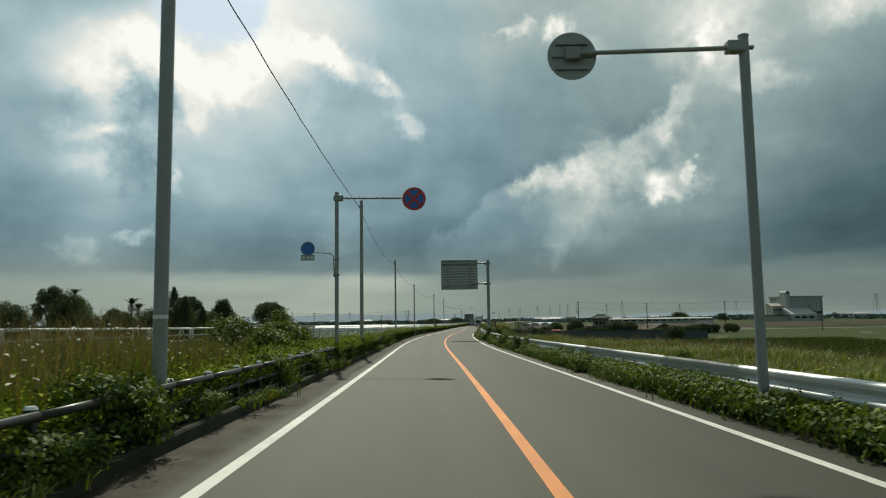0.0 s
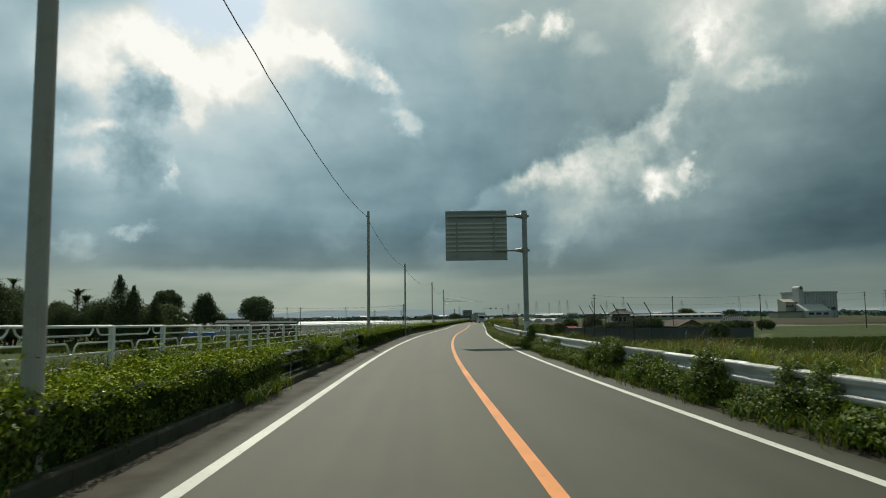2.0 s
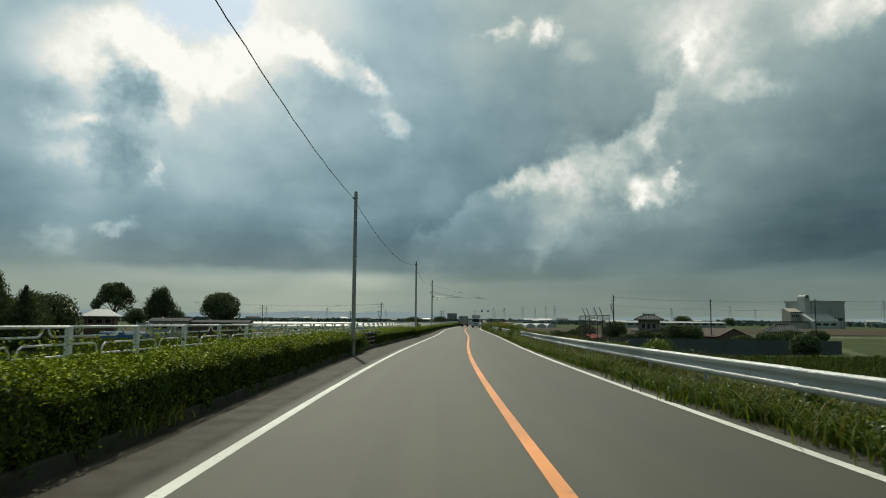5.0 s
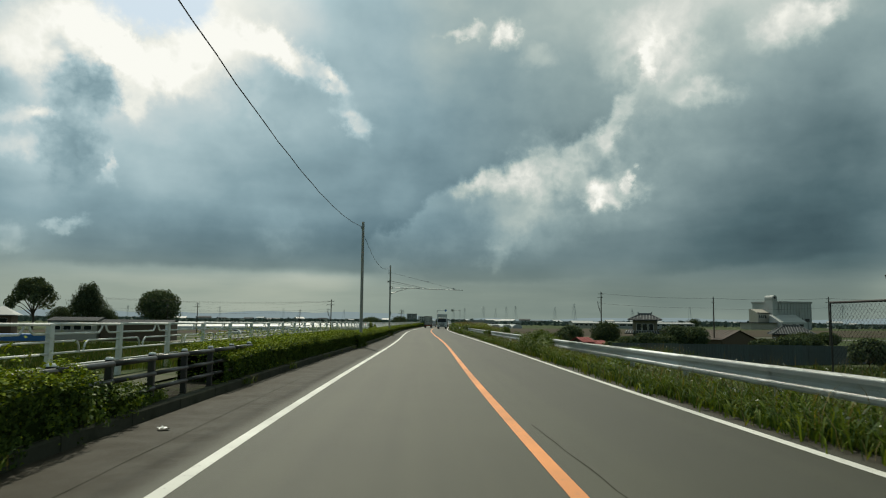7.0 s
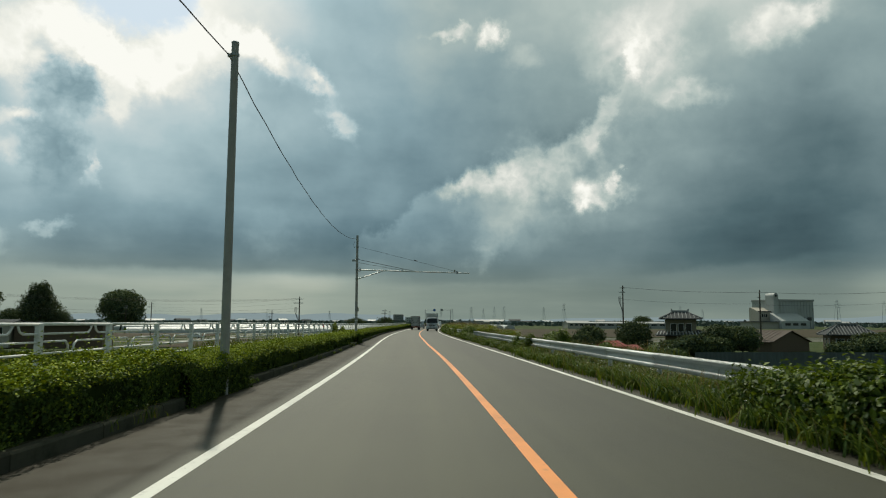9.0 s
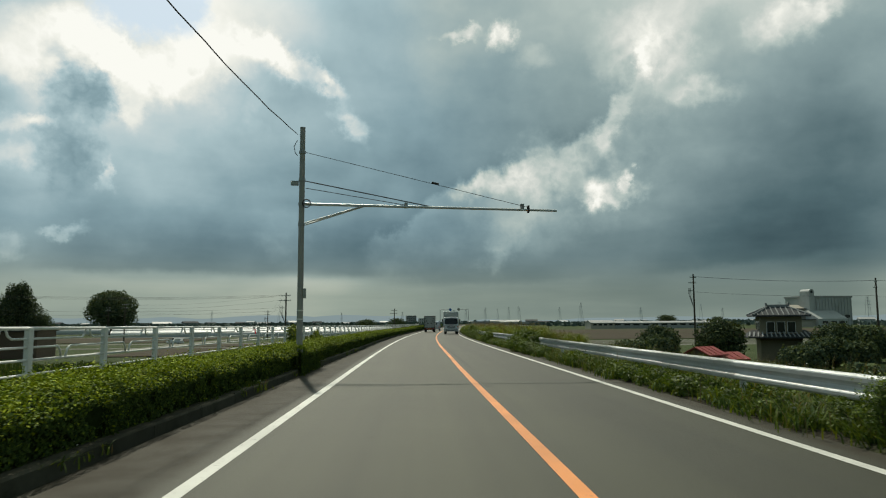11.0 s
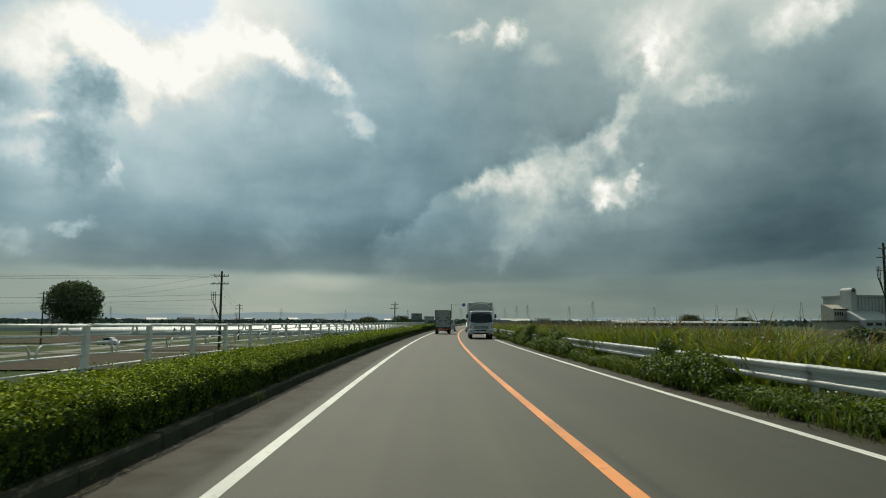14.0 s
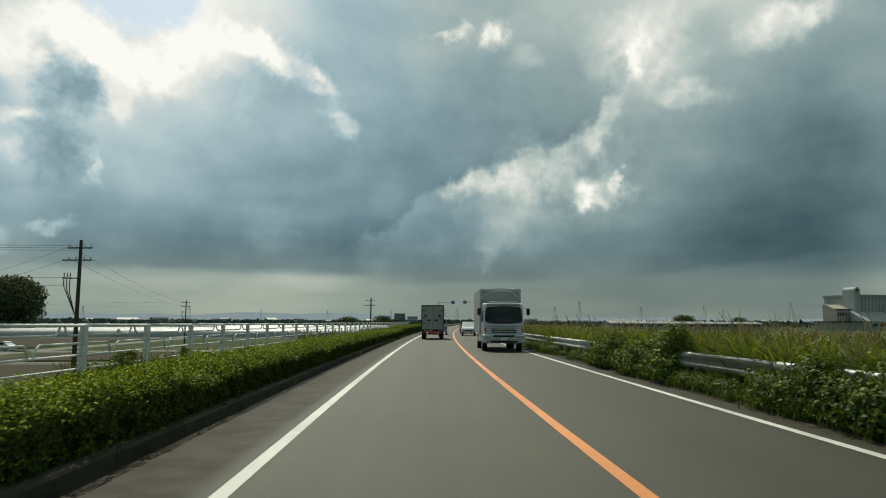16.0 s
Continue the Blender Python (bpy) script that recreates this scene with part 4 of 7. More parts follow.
def hedge_mesh(seed, length=4.0, count=21000, size=0.042, width=1.15, height=0.86, ragged=0.05):
    """A clipped hedge with its roots at z = 0, running along y; the front is at x = 0 and it reaches to x = -width."""
    r = np.random.default_rng(seed)
    y = r.uniform(-length / 2, length / 2, count)
    q = r.uniform(0, 1, count)
    lump = lambda yy, z: np.array([noise.noise(Vector((a * 1.3, b * 1.9, seed * 7.1))) for a, b in zip(yy, z)])
    side = q < 0.38
    top = (q >= 0.38) & (q < 0.86)
    end = q >= 0.93
    x, z, nx, nz = np.zeros(count), np.zeros(count), np.zeros(count), np.zeros(count)
    u = r.uniform(0, 1, count)
    z[side], x[side], nx[side], nz[side] = -0.04 + (height - 0.12) * u[side] ** 0.8, 0, 1, -0.05
    x[top], z[top], nz[top] = 0.07 - (width + 0.07) * u[top], height, 1
    back = ~side & ~top & ~end
    x[end], z[end], nz[end] = -width * r.uniform(0, 1, end.sum()), 0.05 + (height - 0.1) * u[end], 0.3
    y[end] = np.where(r.uniform(0, 1, end.sum()) < 0.5, -1, 1) * (length / 2 + r.uniform(-0.06, 0.05, end.sum()))
    z[back], x[back], nx[back], nz[back] = 0.15 + (height - 0.2) * u[back], -width, -1, 0.35
    # round the shoulders
    edge = np.clip((x + 0.30) / 0.37, 0, 1)
    z = z - np.where(top, 0.15 * edge ** 2, 0)
    x = x - np.where(side, 0.05 + 0.07 * (1 - z / height), 0)
    d = lump(y, x + z) * (ragged + 0.05) * np.where(side, 0.45, 1.0) + r.normal(0, 0.022, count) * np.where(side, 0.6, 1.0) - np.abs(r.normal(0, 0.03, count))
    # hollows in the clipped front, where the dark inner sheet shows
    hollow = np.array([noise.noise(Vector((a * 2.6, b * 3.4, seed * 3.3 + 40))) + 0.6 * noise.noise(Vector((a * 6.0, b * 7.0, seed + 9.0))) for a, b in zip(y, z)])
    d = d - np.where(side, np.clip(hollow + 0.02, 0, 1) * 0.16, 0)
    shoot = r.uniform(0, 1, count) < 0.05
    d = d + np.where(shoot & top, r.uniform(0.02, 0.02 + 2.2 * ragged, count), 0)
    nn = np.stack([nx, np.where(end, np.sign(y), 0.0), nz], 1)
    nn /= np.linalg.norm(nn, axis=1, keepdims=True)
    c = np.stack([x, y, z], 1) + nn * d[:, None]
    v, f = leaves(c, nn, size, np.where(side, 0.34, 0.6)[:, None], 0.6, r)
    # shade put into the colour: bright leaves on the clipped top, darker copies on the sides
    shaded = np.where(top, r.uniform(0, 1, count) < 0.08 + 0.6 * edge ** 3, r.uniform(0, 1, count) < 0.93).repeat(len(f) // count)
    # near-black inner sheet, coloured to stand for the shade behind the leaves
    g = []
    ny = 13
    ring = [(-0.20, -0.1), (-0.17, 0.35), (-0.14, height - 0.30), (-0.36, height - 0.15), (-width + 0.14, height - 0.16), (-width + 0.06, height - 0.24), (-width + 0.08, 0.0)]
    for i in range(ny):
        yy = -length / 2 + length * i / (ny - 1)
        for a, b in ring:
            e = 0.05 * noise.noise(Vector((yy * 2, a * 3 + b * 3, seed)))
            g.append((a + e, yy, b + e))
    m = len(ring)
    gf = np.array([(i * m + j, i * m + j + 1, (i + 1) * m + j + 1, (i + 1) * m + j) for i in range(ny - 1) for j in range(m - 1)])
    return mesh_np("foliage", v, f, [M["hedge_leaf"], M["hedge_leaf_shaded"]], shaded), mesh_np("branch_core", g, gf, [M["hedge_core"]])


def bush_mesh(seed, lobes, leaf, count, mat, slim=0.55, twigs=True):
    """Leaf clumps round several lobes (x, y, z, rx, ry, rz), with thin stems inside."""
    r = np.random.default_rng(seed)
    vols = np.array([l[3] * l[4] * l[5] for l in lobes]) ** (2 / 3)
    cs, ns = [], []
    for l, part_n in zip(lobes, (count * vols / vols.sum()).astype(int)):
        d = r.normal(0, 1, (part_n, 3))
        d /= np.linalg.norm(d, axis=1, keepdims=True)
        d[:, 2] = np.where(d[:, 2] < -0.5, -d[:, 2], d[:, 2])
        bumps = np.array([noise.noise(Vector(tuple(q * 2.3)) + Vector((seed, 0, 0))) for q in d])
        rad = (0.78 + 0.45 * bumps + 0.14 * r.normal(0, 1, part_n)) * np.where(r.uniform(0, 1, part_n) < 0.25, r.uniform(0.5, 1, part_n), 1)
        cs.append(np.array(l[:3]) + d * np.array(l[3:]) * rad[:, None])
        ns.append(d + np.array([0, 0, 0.35]))
    c = np.concatenate(cs)
    c[:, 2] = np.abs(c[:, 2])
    v, f = leaves(c, np.concatenate(ns), leaf, 0.55, slim, r)
    pieces = [(v, f, 0)]
    if twigs:
        k = 40
        b = np.array(lobes)[r.integers(0, len(lobes), k)]
        root = b[:, :3] * np.array([0.6, 0.6, 0]) + r.normal(0, 0.06, (k, 3)) * np.array([1, 1, 0])
        tw, tf = blades(root, 1.0, 0.4, 0.02, r)
        sc = (b[:, 2] + b[:, 5] * 0.7)
        tw[:, 2] *= np.repeat(sc, 8)
        pieces.append((tw, tf, 1))
    V, F, I = join(*pieces)
    whole = mesh_np("bush", V, F, [mat, M["bark"]], I)
    return (whole, mesh_np("foliage", v, f, [mat]), mesh_np("stalk", tw, tf, [M["bark"]])) if twigs else (whole,)


def grass_mesh(seed, lx, ly, count, height, lean=0.5, width=0.012, dry=0.12, flowers=0, mat="grass"):
    r = np.random.default_rng(seed)
    k = 9
    hub = np.stack([r.uniform(-lx / 2, lx / 2, k * 3), r.uniform(-ly / 2, ly / 2, k * 3), np.zeros(k * 3)], 1)
    root = hub[r.integers(0, k * 3, count)] + r.normal(0, 0.16, (count, 3)) * np.array([1, 1, 0])
    loose = r.uniform(0, 1, count) < 0.45
    root[loose] = np.stack([r.uniform(-lx / 2, lx / 2, loose.sum()), r.uniform(-ly / 2, ly / 2, loose.sum()), np.zeros(loose.sum())], 1)
    nd = int(count * dry)
    v1, f1 = blades(root[nd:], height, lean, width, r)
    pieces = [(v1, f1, 0)]
    if nd:
        v2, f2 = blades(root[:nd], height * 1.25, lean * 0.6, width * 0.5, r)
        pieces.append((v2, f2, 1))
    if flowers:
        c = np.stack([r.uniform(-lx / 2, lx / 2, flowers), r.uniform(-ly / 2, ly / 2, flowers), height * r.uniform(0.6, 1.05, flowers)], 1)
        v3, f3 = leaves(c, np.tile((0, 0, 1.0), (flowers, 1)), 0.045, 0.7, 0.8, r)
        pieces.append((v3, f3, 2))
    V, F, I = join(*pieces)
    return mesh_np("grass", V, F, [M[mat], M["dry_grass"], M["flower"]], I)


# ---------------------------------------------------------------- hedge
HEDGE = [hedge_mesh(i, ragged=0.06) for i in range(1, 4)]
HEDGE_WILD = [hedge_mesh(i, ragged=0.15, height=0.93, count=17000, size=0.050) for i in range(5, 8)]
HEDGE_FAR = hedge_mesh(9, length=8.0, count=3200, size=0.15, ragged=0.06)


def hedge(meshes, at, label):
    t = thing("hedge", label, "hedge", at, "roadside hedge")
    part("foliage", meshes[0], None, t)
    part("branch_core", meshes[1], None, t, "dark sheet for the shaded inside")


for i in range(75):
    s = -10 + 4 * i
    if 108 < s < 112 or 57 < s < 63:
        continue
    wild = s < 62
    me = (HEDGE_WILD if s < 138 else HEDGE)[i % 3]
    if s == 106:
        s = 103.6
    bare = s in (6, 10, 14, 18, 22, 46, 50)
    back = 0.20 if bare else -0.02 if wild else -0.10 if s < 108 else -0.20 if s in (138, 174) else 0.04
    lift = -0.04 if s > 100 else 0.04 if not wild else -0.22 if bare else -0.09
    hedge(me, frame_at(s, on(KERB, s) - back, lift, -math.degrees(math.atan((on(KERB, s + 2) - on(KERB, s - 2)) / 4))), "overgrown leafy green hedge behind a pipe fence" if wild else "clipped bright green roadside hedge")
for i in range(14):
    s = 292 + 8 * i
    hedge(HEDGE_FAR, frame_at(s, on(KERB, s) - 0.16, 0.16), "clipped bright green roadside hedge")

# ---------------------------------------------------------------- verge plants
BUSHES = [
    bush_mesh(21, [(0, 0, 0.35, 0.55, 0.8, 0.45), (0.1, 0.7, 0.3, 0.45, 0.6, 0.4), (-0.1, -0.6, 0.25, 0.4, 0.6, 0.35)], 0.080, 3800, M["bush_leaf"]),
    bush_mesh(22, [(0, 0, 0.5, 0.6, 0.7, 0.6), (0.2, 0.5, 0.75, 0.4, 0.4, 0.4), (-0.1, -0.6, 0.35, 0.5, 0.5, 0.45)], 0.085, 3800, M["bush_leaf"]),
    bush_mesh(23, [(0, 0, 0.22, 0.45, 1.1, 0.3), (0.1, 0.9, 0.18, 0.4, 0.5, 0.25)], 0.078, 3400, M["bush_leaf"]),
    bush_mesh(24, [(0, 0, 0.55, 0.5, 0.6, 0.7), (0.1, -0.3, 0.9, 0.35, 0.4, 0.5)], 0.080, 3400, M["bush_leaf"], 0.4),
]
LOW_WEED = [bush_mesh(25, [(0, 0, 0.12, 0.35, 0.7, 0.22), (0.05, 0.6, 0.1, 0.3, 0.5, 0.2)], 0.075, 700, M["bush_leaf"], 0.5), bush_mesh(26, [(0, 0, 0.15, 0.3, 0.5, 0.28), (0.1, -0.5, 0.1, 0.3, 0.5, 0.2)], 0.09, 600, M["bush_leaf"], 0.35)]
GRASS = [grass_mesh(31, 1.0, 2.4, 800, 0.36, 1.1, 0.024, 0.05, 8), grass_mesh(32, 1.0, 2.4, 700, 0.46, 0.9, 0.020, 0.12, 6), grass_mesh(33, 1.0, 2.4, 800, 0.30, 1.2, 0.028, 0.03, 10)]
LUSH = grass_mesh(46, 0.9, 2.0, 1100, 0.55, 0.9, 0.024, 0.02, 6, "reed")
REED = grass_mesh(45, 3.2, 3.0, 2400, 1.2, 0.75, 0.045, 0.05, 12, "reed")
TALL = [grass_mesh(41, 4.0, 5.0, 1500, 0.85, 0.5, 0.020, 0.25, 60), grass_mesh(42, 4.0, 5.0, 1500, 0.70, 0.6, 0.022, 0.15, 30)]
PALE = grass_mesh(47, 2.0, 3.0, 1500, 0.95, 0.45, 0.016, 0.55, 50)
pr = random.Random(5)


def plant(name, me, s, off, up, label, category, scale=1.0, kind="stuff", turn=None):
    bush = isinstance(me, tuple)
    ob = new(name) if bush and kind != "stuff" else new(name, me[0] if bush else me)
    if bush and kind != "stuff":
        part("foliage", me[1], None, ob)
        tagged(part("stalk", me[2], None, ob), kind="stuff")
    p = road(s, off, up)
    ob.matrix_basis = pose(p.x, p.y, p.z, 0, 0, -on(HEAD, s) + (pr.choice((0, 180)) + pr.uniform(-12, 12) if turn is None else turn)) @ Matrix.Diagonal((scale, scale, scale * pr.uniform(0.85, 1.15), 1))
    return tagged(ob, label, category, kind=kind)


# grass and bushes between the carriageway and the guard rail, and on the bank behind it
s = -6.0
while s < 330:
    o = on(RIGHT, s)
    step = 1.5 if s < 235 else 4.0
    plant("grass", pr.choice(GRASS), s, o + 1.22 + pr.uniform(-0.16, 0.12), 0.0, "tufts of green grass under the guard rail", "grass", pr.uniform(0.75, 1.0) * (1.25 if 76 < s < 150 else 1.0))
    if pr.random() < 0.75:
        plant("weeds", LOW_WEED[int(s) % 2], s + pr.uniform(0, 1), o + pr.uniform(0.95, 1.15), -0.03, "low leafy weeds under the guard rail", "weeds", pr.uniform(0.7, 1.1))
    if pr.random() < 0.6:
        plant("grass", pr.choice(GRASS), s + 0.6, o + 1.85, 0.0, "tufts of green grass behind the guard rail", "grass", pr.uniform(1.0, 1.5))
    s += step
THICK = [(-6, 36, 0.9), (36, 50, 1.0), (50, 61, 0.9), (61, 74, 0.95), (74, 127.6, 0.10), (127.6, 134.2, 0.0), (134.2, 156, 0.12), (156, 161, 1.0), (161, 185.5, 0.06), (185.0, 192.3, 0.0), (192.3, 222.5, 0.75), (222.5, 232.5, 0.3), (232.5, 237, 0.6), (237, 330, 0.9)]
s = -5.0
while s < 320:
    chance = next((c for a, b, c in THICK if a <= s < b), 0.4)
    o = on(RIGHT, s)
    if pr.random() < chance:
        sparse = 192.3 < s < 237
        low = sparse or pr.random() < (0.25 if 37 < s < 58 else 1.0 if s < 61 or chance < 0.5 else 0.55 if s > 238 else 0.2)
        me = BUSHES[2] if low else pr.choice(BUSHES)
        plant("bush", me, s, o + (pr.uniform(0.92, 1.08) if low else pr.uniform(0.98, 1.25)), -0.02, "dark leafy weed bush growing through the guard rail", "bush", pr.uniform(0.75, 1.0) * (0.85 if 37 < s < 50 else 1.1 if 61 < s < 68 else 1.0 if low or 127 < s < 135 else 1.1 if 190 < s < 240 else 0.72) * (0.85 if sparse else 1.22 if s < 36 else 1.0), "", None)
    if pr.random() < (0.7 if 37 < s < 48 else 0.08 if 192.3 < s < 222.5 else 0.08 if s < 60 or chance < 0.5 else chance * 0.5):
        plant("weeds", pr.choice(BUSHES), s + 0.8, o + pr.uniform(1.7, 2.6), -0.1, "leafy green weeds on the bank", "weeds", pr.uniform(0.8, 1.2) * (0.65 if s < 60 else 0.85))
    if (s < 64 or s > 206) and pr.random() < 0.45:
        plant("grass", pr.choice(TALL), s + 0.4, o + 3.3 + pr.uniform(0, 0.5), -0.15, "tall weeds standing behind the guard rail", "grass", pr.uniform(0.6, 0.85))
    if s > 206 or s < 0:
        plant("grass", REED, s + 0.4, o + 3.3 + pr.uniform(0, 1.2), -0.2, "tall broad-bladed green grass behind the guard rail", "grass", pr.uniform(1.05, 1.35))
        plant("grass", REED, s, o + 5.6 + pr.uniform(0, 1.4), -0.9, "tall broad-bladed green grass behind the guard rail", "grass", pr.uniform(1.1, 1.4))
    s += 0.85 if s < 240 else 1.8
for s_, o_, k, sc in ((127.4, 1.15, 3, 0.72), (128.0, 0.95, 0, 1.1), (129.0, 1.15, 1, 0.95), (129.9, 0.95, 0, 1.2), (130.7, 1.2, 1, 1.0), (131.6, 0.95, 0, 1.2), (132.4, 1.15, 1, 1.0), (133.3, 0.95, 0, 1.15), (134.4, 0.95, 0, 0.95)):
    plant("bush", BUSHES[k], s_, on(RIGHT, s_) + o_, -0.02, "dense leafy weed bush hiding the guard rail", "bush", sc, "")
for s_, o_, k, sc in ((185.0, 0.95, 0, 1.0), (185.8, 1.15, 1, 0.9), (186.6, 0.95, 0, 1.15), (187.4, 1.2, 1, 1.0), (188.2, 0.95, 0, 1.2), (189.0, 1.15, 3, 0.85), (189.9, 0.95, 0, 1.15), (190.8, 1.15, 1, 0.95), (191.7, 0.95, 0, 1.0),
                      (207.6, 0.95, 0, 1.0), (208.5, 1.1, 1, 0.85), (209.4, 0.95, 0, 1.1), (210.3, 1.1, 3, 0.75), (211.1, 0.95, 0, 0.9),
                      (223.4, 1.0, 0, 0.95), (224.4, 1.15, 1, 0.85), (225.4, 0.95, 0, 1.1), (226.4, 1.15, 1, 0.95), (227.4, 0.95, 0, 1.1), (228.4, 1.15, 3, 0.85), (229.4, 0.95, 0, 1.1), (230.5, 1.1, 1, 0.9), (231.6, 0.95, 0, 0.95),
                      (237.6, 1.0, 0, 1.05), (239.0, 1.1, 1, 1.0), (240.4, 1.0, 0, 1.15), (242.0, 1.1, 1, 1.0), (243.6, 1.0, 0, 1.1)):
    plant("bush", BUSHES[k], s_, on(RIGHT, s_) + o_, -0.02, "dense leafy weed bush hiding the guard rail", "bush", sc, "")
for i in range(88):
    s_ = 69 + i
    plant("grass", GRASS[i % 3], s_ + pr.uniform(-0.3, 0.3), on(RIGHT, s_) + pr.uniform(1.02, 1.2), 0.0, "tufts of green grass at the edge of the carriageway", "grass", pr.uniform(0.85, 1.25))
for s_ in (119.5, 121.0, 122.6, 124.1, 125.6, 126.9, 212.2, 214.0, 215.6):
    plant("grass", LUSH, s_, on(RIGHT, s_) + 1.25, 0.0, "lush bright green grass under the guard rail", "grass", pr.uniform(0.9, 1.1))
s = -4.0
while s < 330:
    o = on(RIGHT, s)
    if not 76 < s < 150 or pr.random() < 0.35:
        for k in range(4 if s < 60 or s > 180 else 2):
            off = o + 3.8 + 3.9 * k
            up = np.interp(off - o, [2, 4, 8.5, 14], [0.0, -0.35, -2.6, -3.2])
            if s > 60 or k < 3:
                plant("grass", TALL[(k + int(s)) % 2], s, off, float(up), "tall seeding grass on the road bank", "grass", pr.uniform(0.9, 1.15))
    s += 4.6 if s < 240 else 7.0
s = -6.0
while s < 52:
    for off in (3.9, 5.9, 8.0, 10.2, 12.3):
        up = float(np.interp(off, [2, 4, 8.5, 12.5], [0.0, -0.35, bank_drop(s), 1.25 * bank_drop(s) - 0.35]))
        plant("grass", pr.choice((TALL[0], TALL[1], REED, REED)), s + pr.uniform(-0.6, 0.6), on(RIGHT, s) + off, up, "tall flowering grass on the road bank", "grass", pr.uniform(0.8, 0.95) + 0.02 * off)
    s += 2.3
# weeds in the hedge bed and on the walkway side
s = -6.0
while s < 110:
    if pr.random() < 0.25:
        plant("grass", pr.choice(GRASS), s, on(KERB, s) - 0.30, 0.12, "grass tufts in the planting bed by the kerb", "grass", pr.uniform(0.6, 0.95))
    for k in range(2):
        if s < 60 and pr.random() < (0.45 if s > 30 else 0.5):
            plant("bush", pr.choice(BUSHES[:3]), s + 0.8 * k, on(KERB, s) - pr.uniform(0.22, 0.50), 0.06 + 0.1 * k, "leafy vine sprawling over the pipe fence", "bush", pr.uniform(0.5, 0.85), "")
    s += 1.7
for i in range(120):
    q = -4 + 2.1 * i + pr.uniform(-0.7, 0.7)
    plant("weeds", LOW_WEED[i % 2], q, on(KERB, q) - 0.22, 0.08, "small weeds creeping over the kerb", "weeds", pr.uniform(0.3, 0.55))
for q, sc in ((106.4, 0.75), (107.6, 0.6), (105.6, 0.9), (108.6, 0.45)):
    plant("bush", BUSHES[0], q, on(KERB, q) - 0.35, 0.05, "leafy weeds under the open pipe fence", "bush", sc, "")
s = -6.0
while s < 52:
    c = float(np.interp(s, [0, 9, 12, 30, 52], [0.2, 0.25, 1.0, 0.8, 0.15]))
    if s < 14:
        for off in (-3.7, -2.9):
            plant("grass", PALE, s, off, 0.2, "tall pale grass beside the walkway fence", "grass", pr.uniform(0.95, 1.2))
    for off in (-2.6, -3.5, -4.4):
        if pr.random() < c * 0.75:
            plant("weeds", pr.choice((BUSHES[1], BUSHES[3], BUSHES[0])), s + pr.uniform(-0.5, 0.5), off + pr.uniform(-0.3, 0.3), 0.2, "rank green weeds along the walkway fence", "weeds", pr.uniform(0.5, 0.8) + (0.5 if 22 < s < 28 else 0.0))
    s += 1.5
s = -6.0
while s < 300:
    c = 0.95 if s < 30 else (0.35 if s < 60 else 0.12)
    if pr.random() < c:
        plant("grass", TALL[0], s, -3.9 + pr.uniform(-0.6, 0.3), 0.2, "tall dry grass beside the walkway fence", "grass", pr.uniform(0.55, 0.95))
    if s < 60 and pr.random() < 0.10:
        plant("bush", pr.choice(BUSHES), s, -4.75 + pr.uniform(-0.3, 0.5), 0.2, "green climbing weeds on the white fence", "bush", pr.uniform(0.6, 1.0), "")
    s += 3.4
VINE = bush_mesh(27, [(0, 0, 0.5, 0.40, 0.5, 0.5), (0.06, -0.2, 0.85, 0.36, 0.35, 0.28), (-0.05, 0.5, 0.75, 0.30, 0.4, 0.3), (0, 0.6, 0.3, 0.35, 0.5, 0.3)], 0.12, 900, M["vine_leaf"], 0.5)
for s_, sc in ((189.8, 1.0), (190.6, 0.75), (194.6, 0.45), (196.6, 0.6), (198.4, 0.7), (200.0, 0.55), (235.0, 0.6), (238.5, 0.5)):
    plant("bush", VINE, s_, -4.60, 0.30, "green vine climbing over the white fence", "bush", sc, "")
s = -6.0
while s < 330:
    for off, up in ((-6.6, -0.4), (-9.2, -1.85), (-12.5, -3.3), (-17.0, -4.6)):
        plant("grass", TALL[int(s + off) % 2], s + pr.uniform(-1, 1), off, up, "tall grass on the bank below the walkway", "grass", pr.uniform(0.6, 0.95) if off > -7 else pr.uniform(0.9, 1.2))
    s += 4.2
# wisps of grass at the foot of the clipped hedge
for i in range(34):
    q = 114 + 5.1 * i + pr.uniform(-1.8, 1.8)
    plant("grass", GRASS[i % 3], q, on(KERB, q) - 0.34, 0.06, "pale wisps of grass at the foot of the hedge", "grass", pr.uniform(0.4, 0.65))
# green paddy on the field at the start of the road
PADDY = grass_mesh(55, 12.0, 12.0, 2600, 0.75, 0.4, 0.07, 0.05, 0)
for i in range(9):
    for j in range(7):
        p = Vector((26 + 12 * i + 0.2 * (14 * j), 20 + 11.8 * j, FIELD))
        if p.y < 92 - 0.05 * p.x:
            ob = new("paddy", PADDY)
            ob.matrix_basis = pose(p.x, p.y, p.z, 0, 0, 90 * ((i + j) % 4))
            tagged(ob, "dense green field crop in rows", "crop", kind="stuff")
DARK_CROP = PADDY.copy()
DARK_CROP.materials[0] = M["crop_leaf"]
for i in range(5):
    for j in range(7):
        ob = new("crop", DARK_CROP)
        ob.matrix_basis = pose(28 + 12 * i + 2.4 * j, 97 + 11.8 * j, FIELD, 0, 0, 90 * ((i + 2 * j) % 4))
        tagged(ob, "dark green leafy field crop", "crop", kind="stuff")
for i in range(6):
    for j in range(7):
        ob = new("crop", DARK_CROP)
        ob.matrix_basis = pose(-88 + 12 * i, 160 + 11.8 * j + 0.8 * i, FIELD, 0, 0, 90 * ((i + 3 * j) % 4))
        tagged(ob, "rough dark green growth in the low field", "crop", kind="stuff")


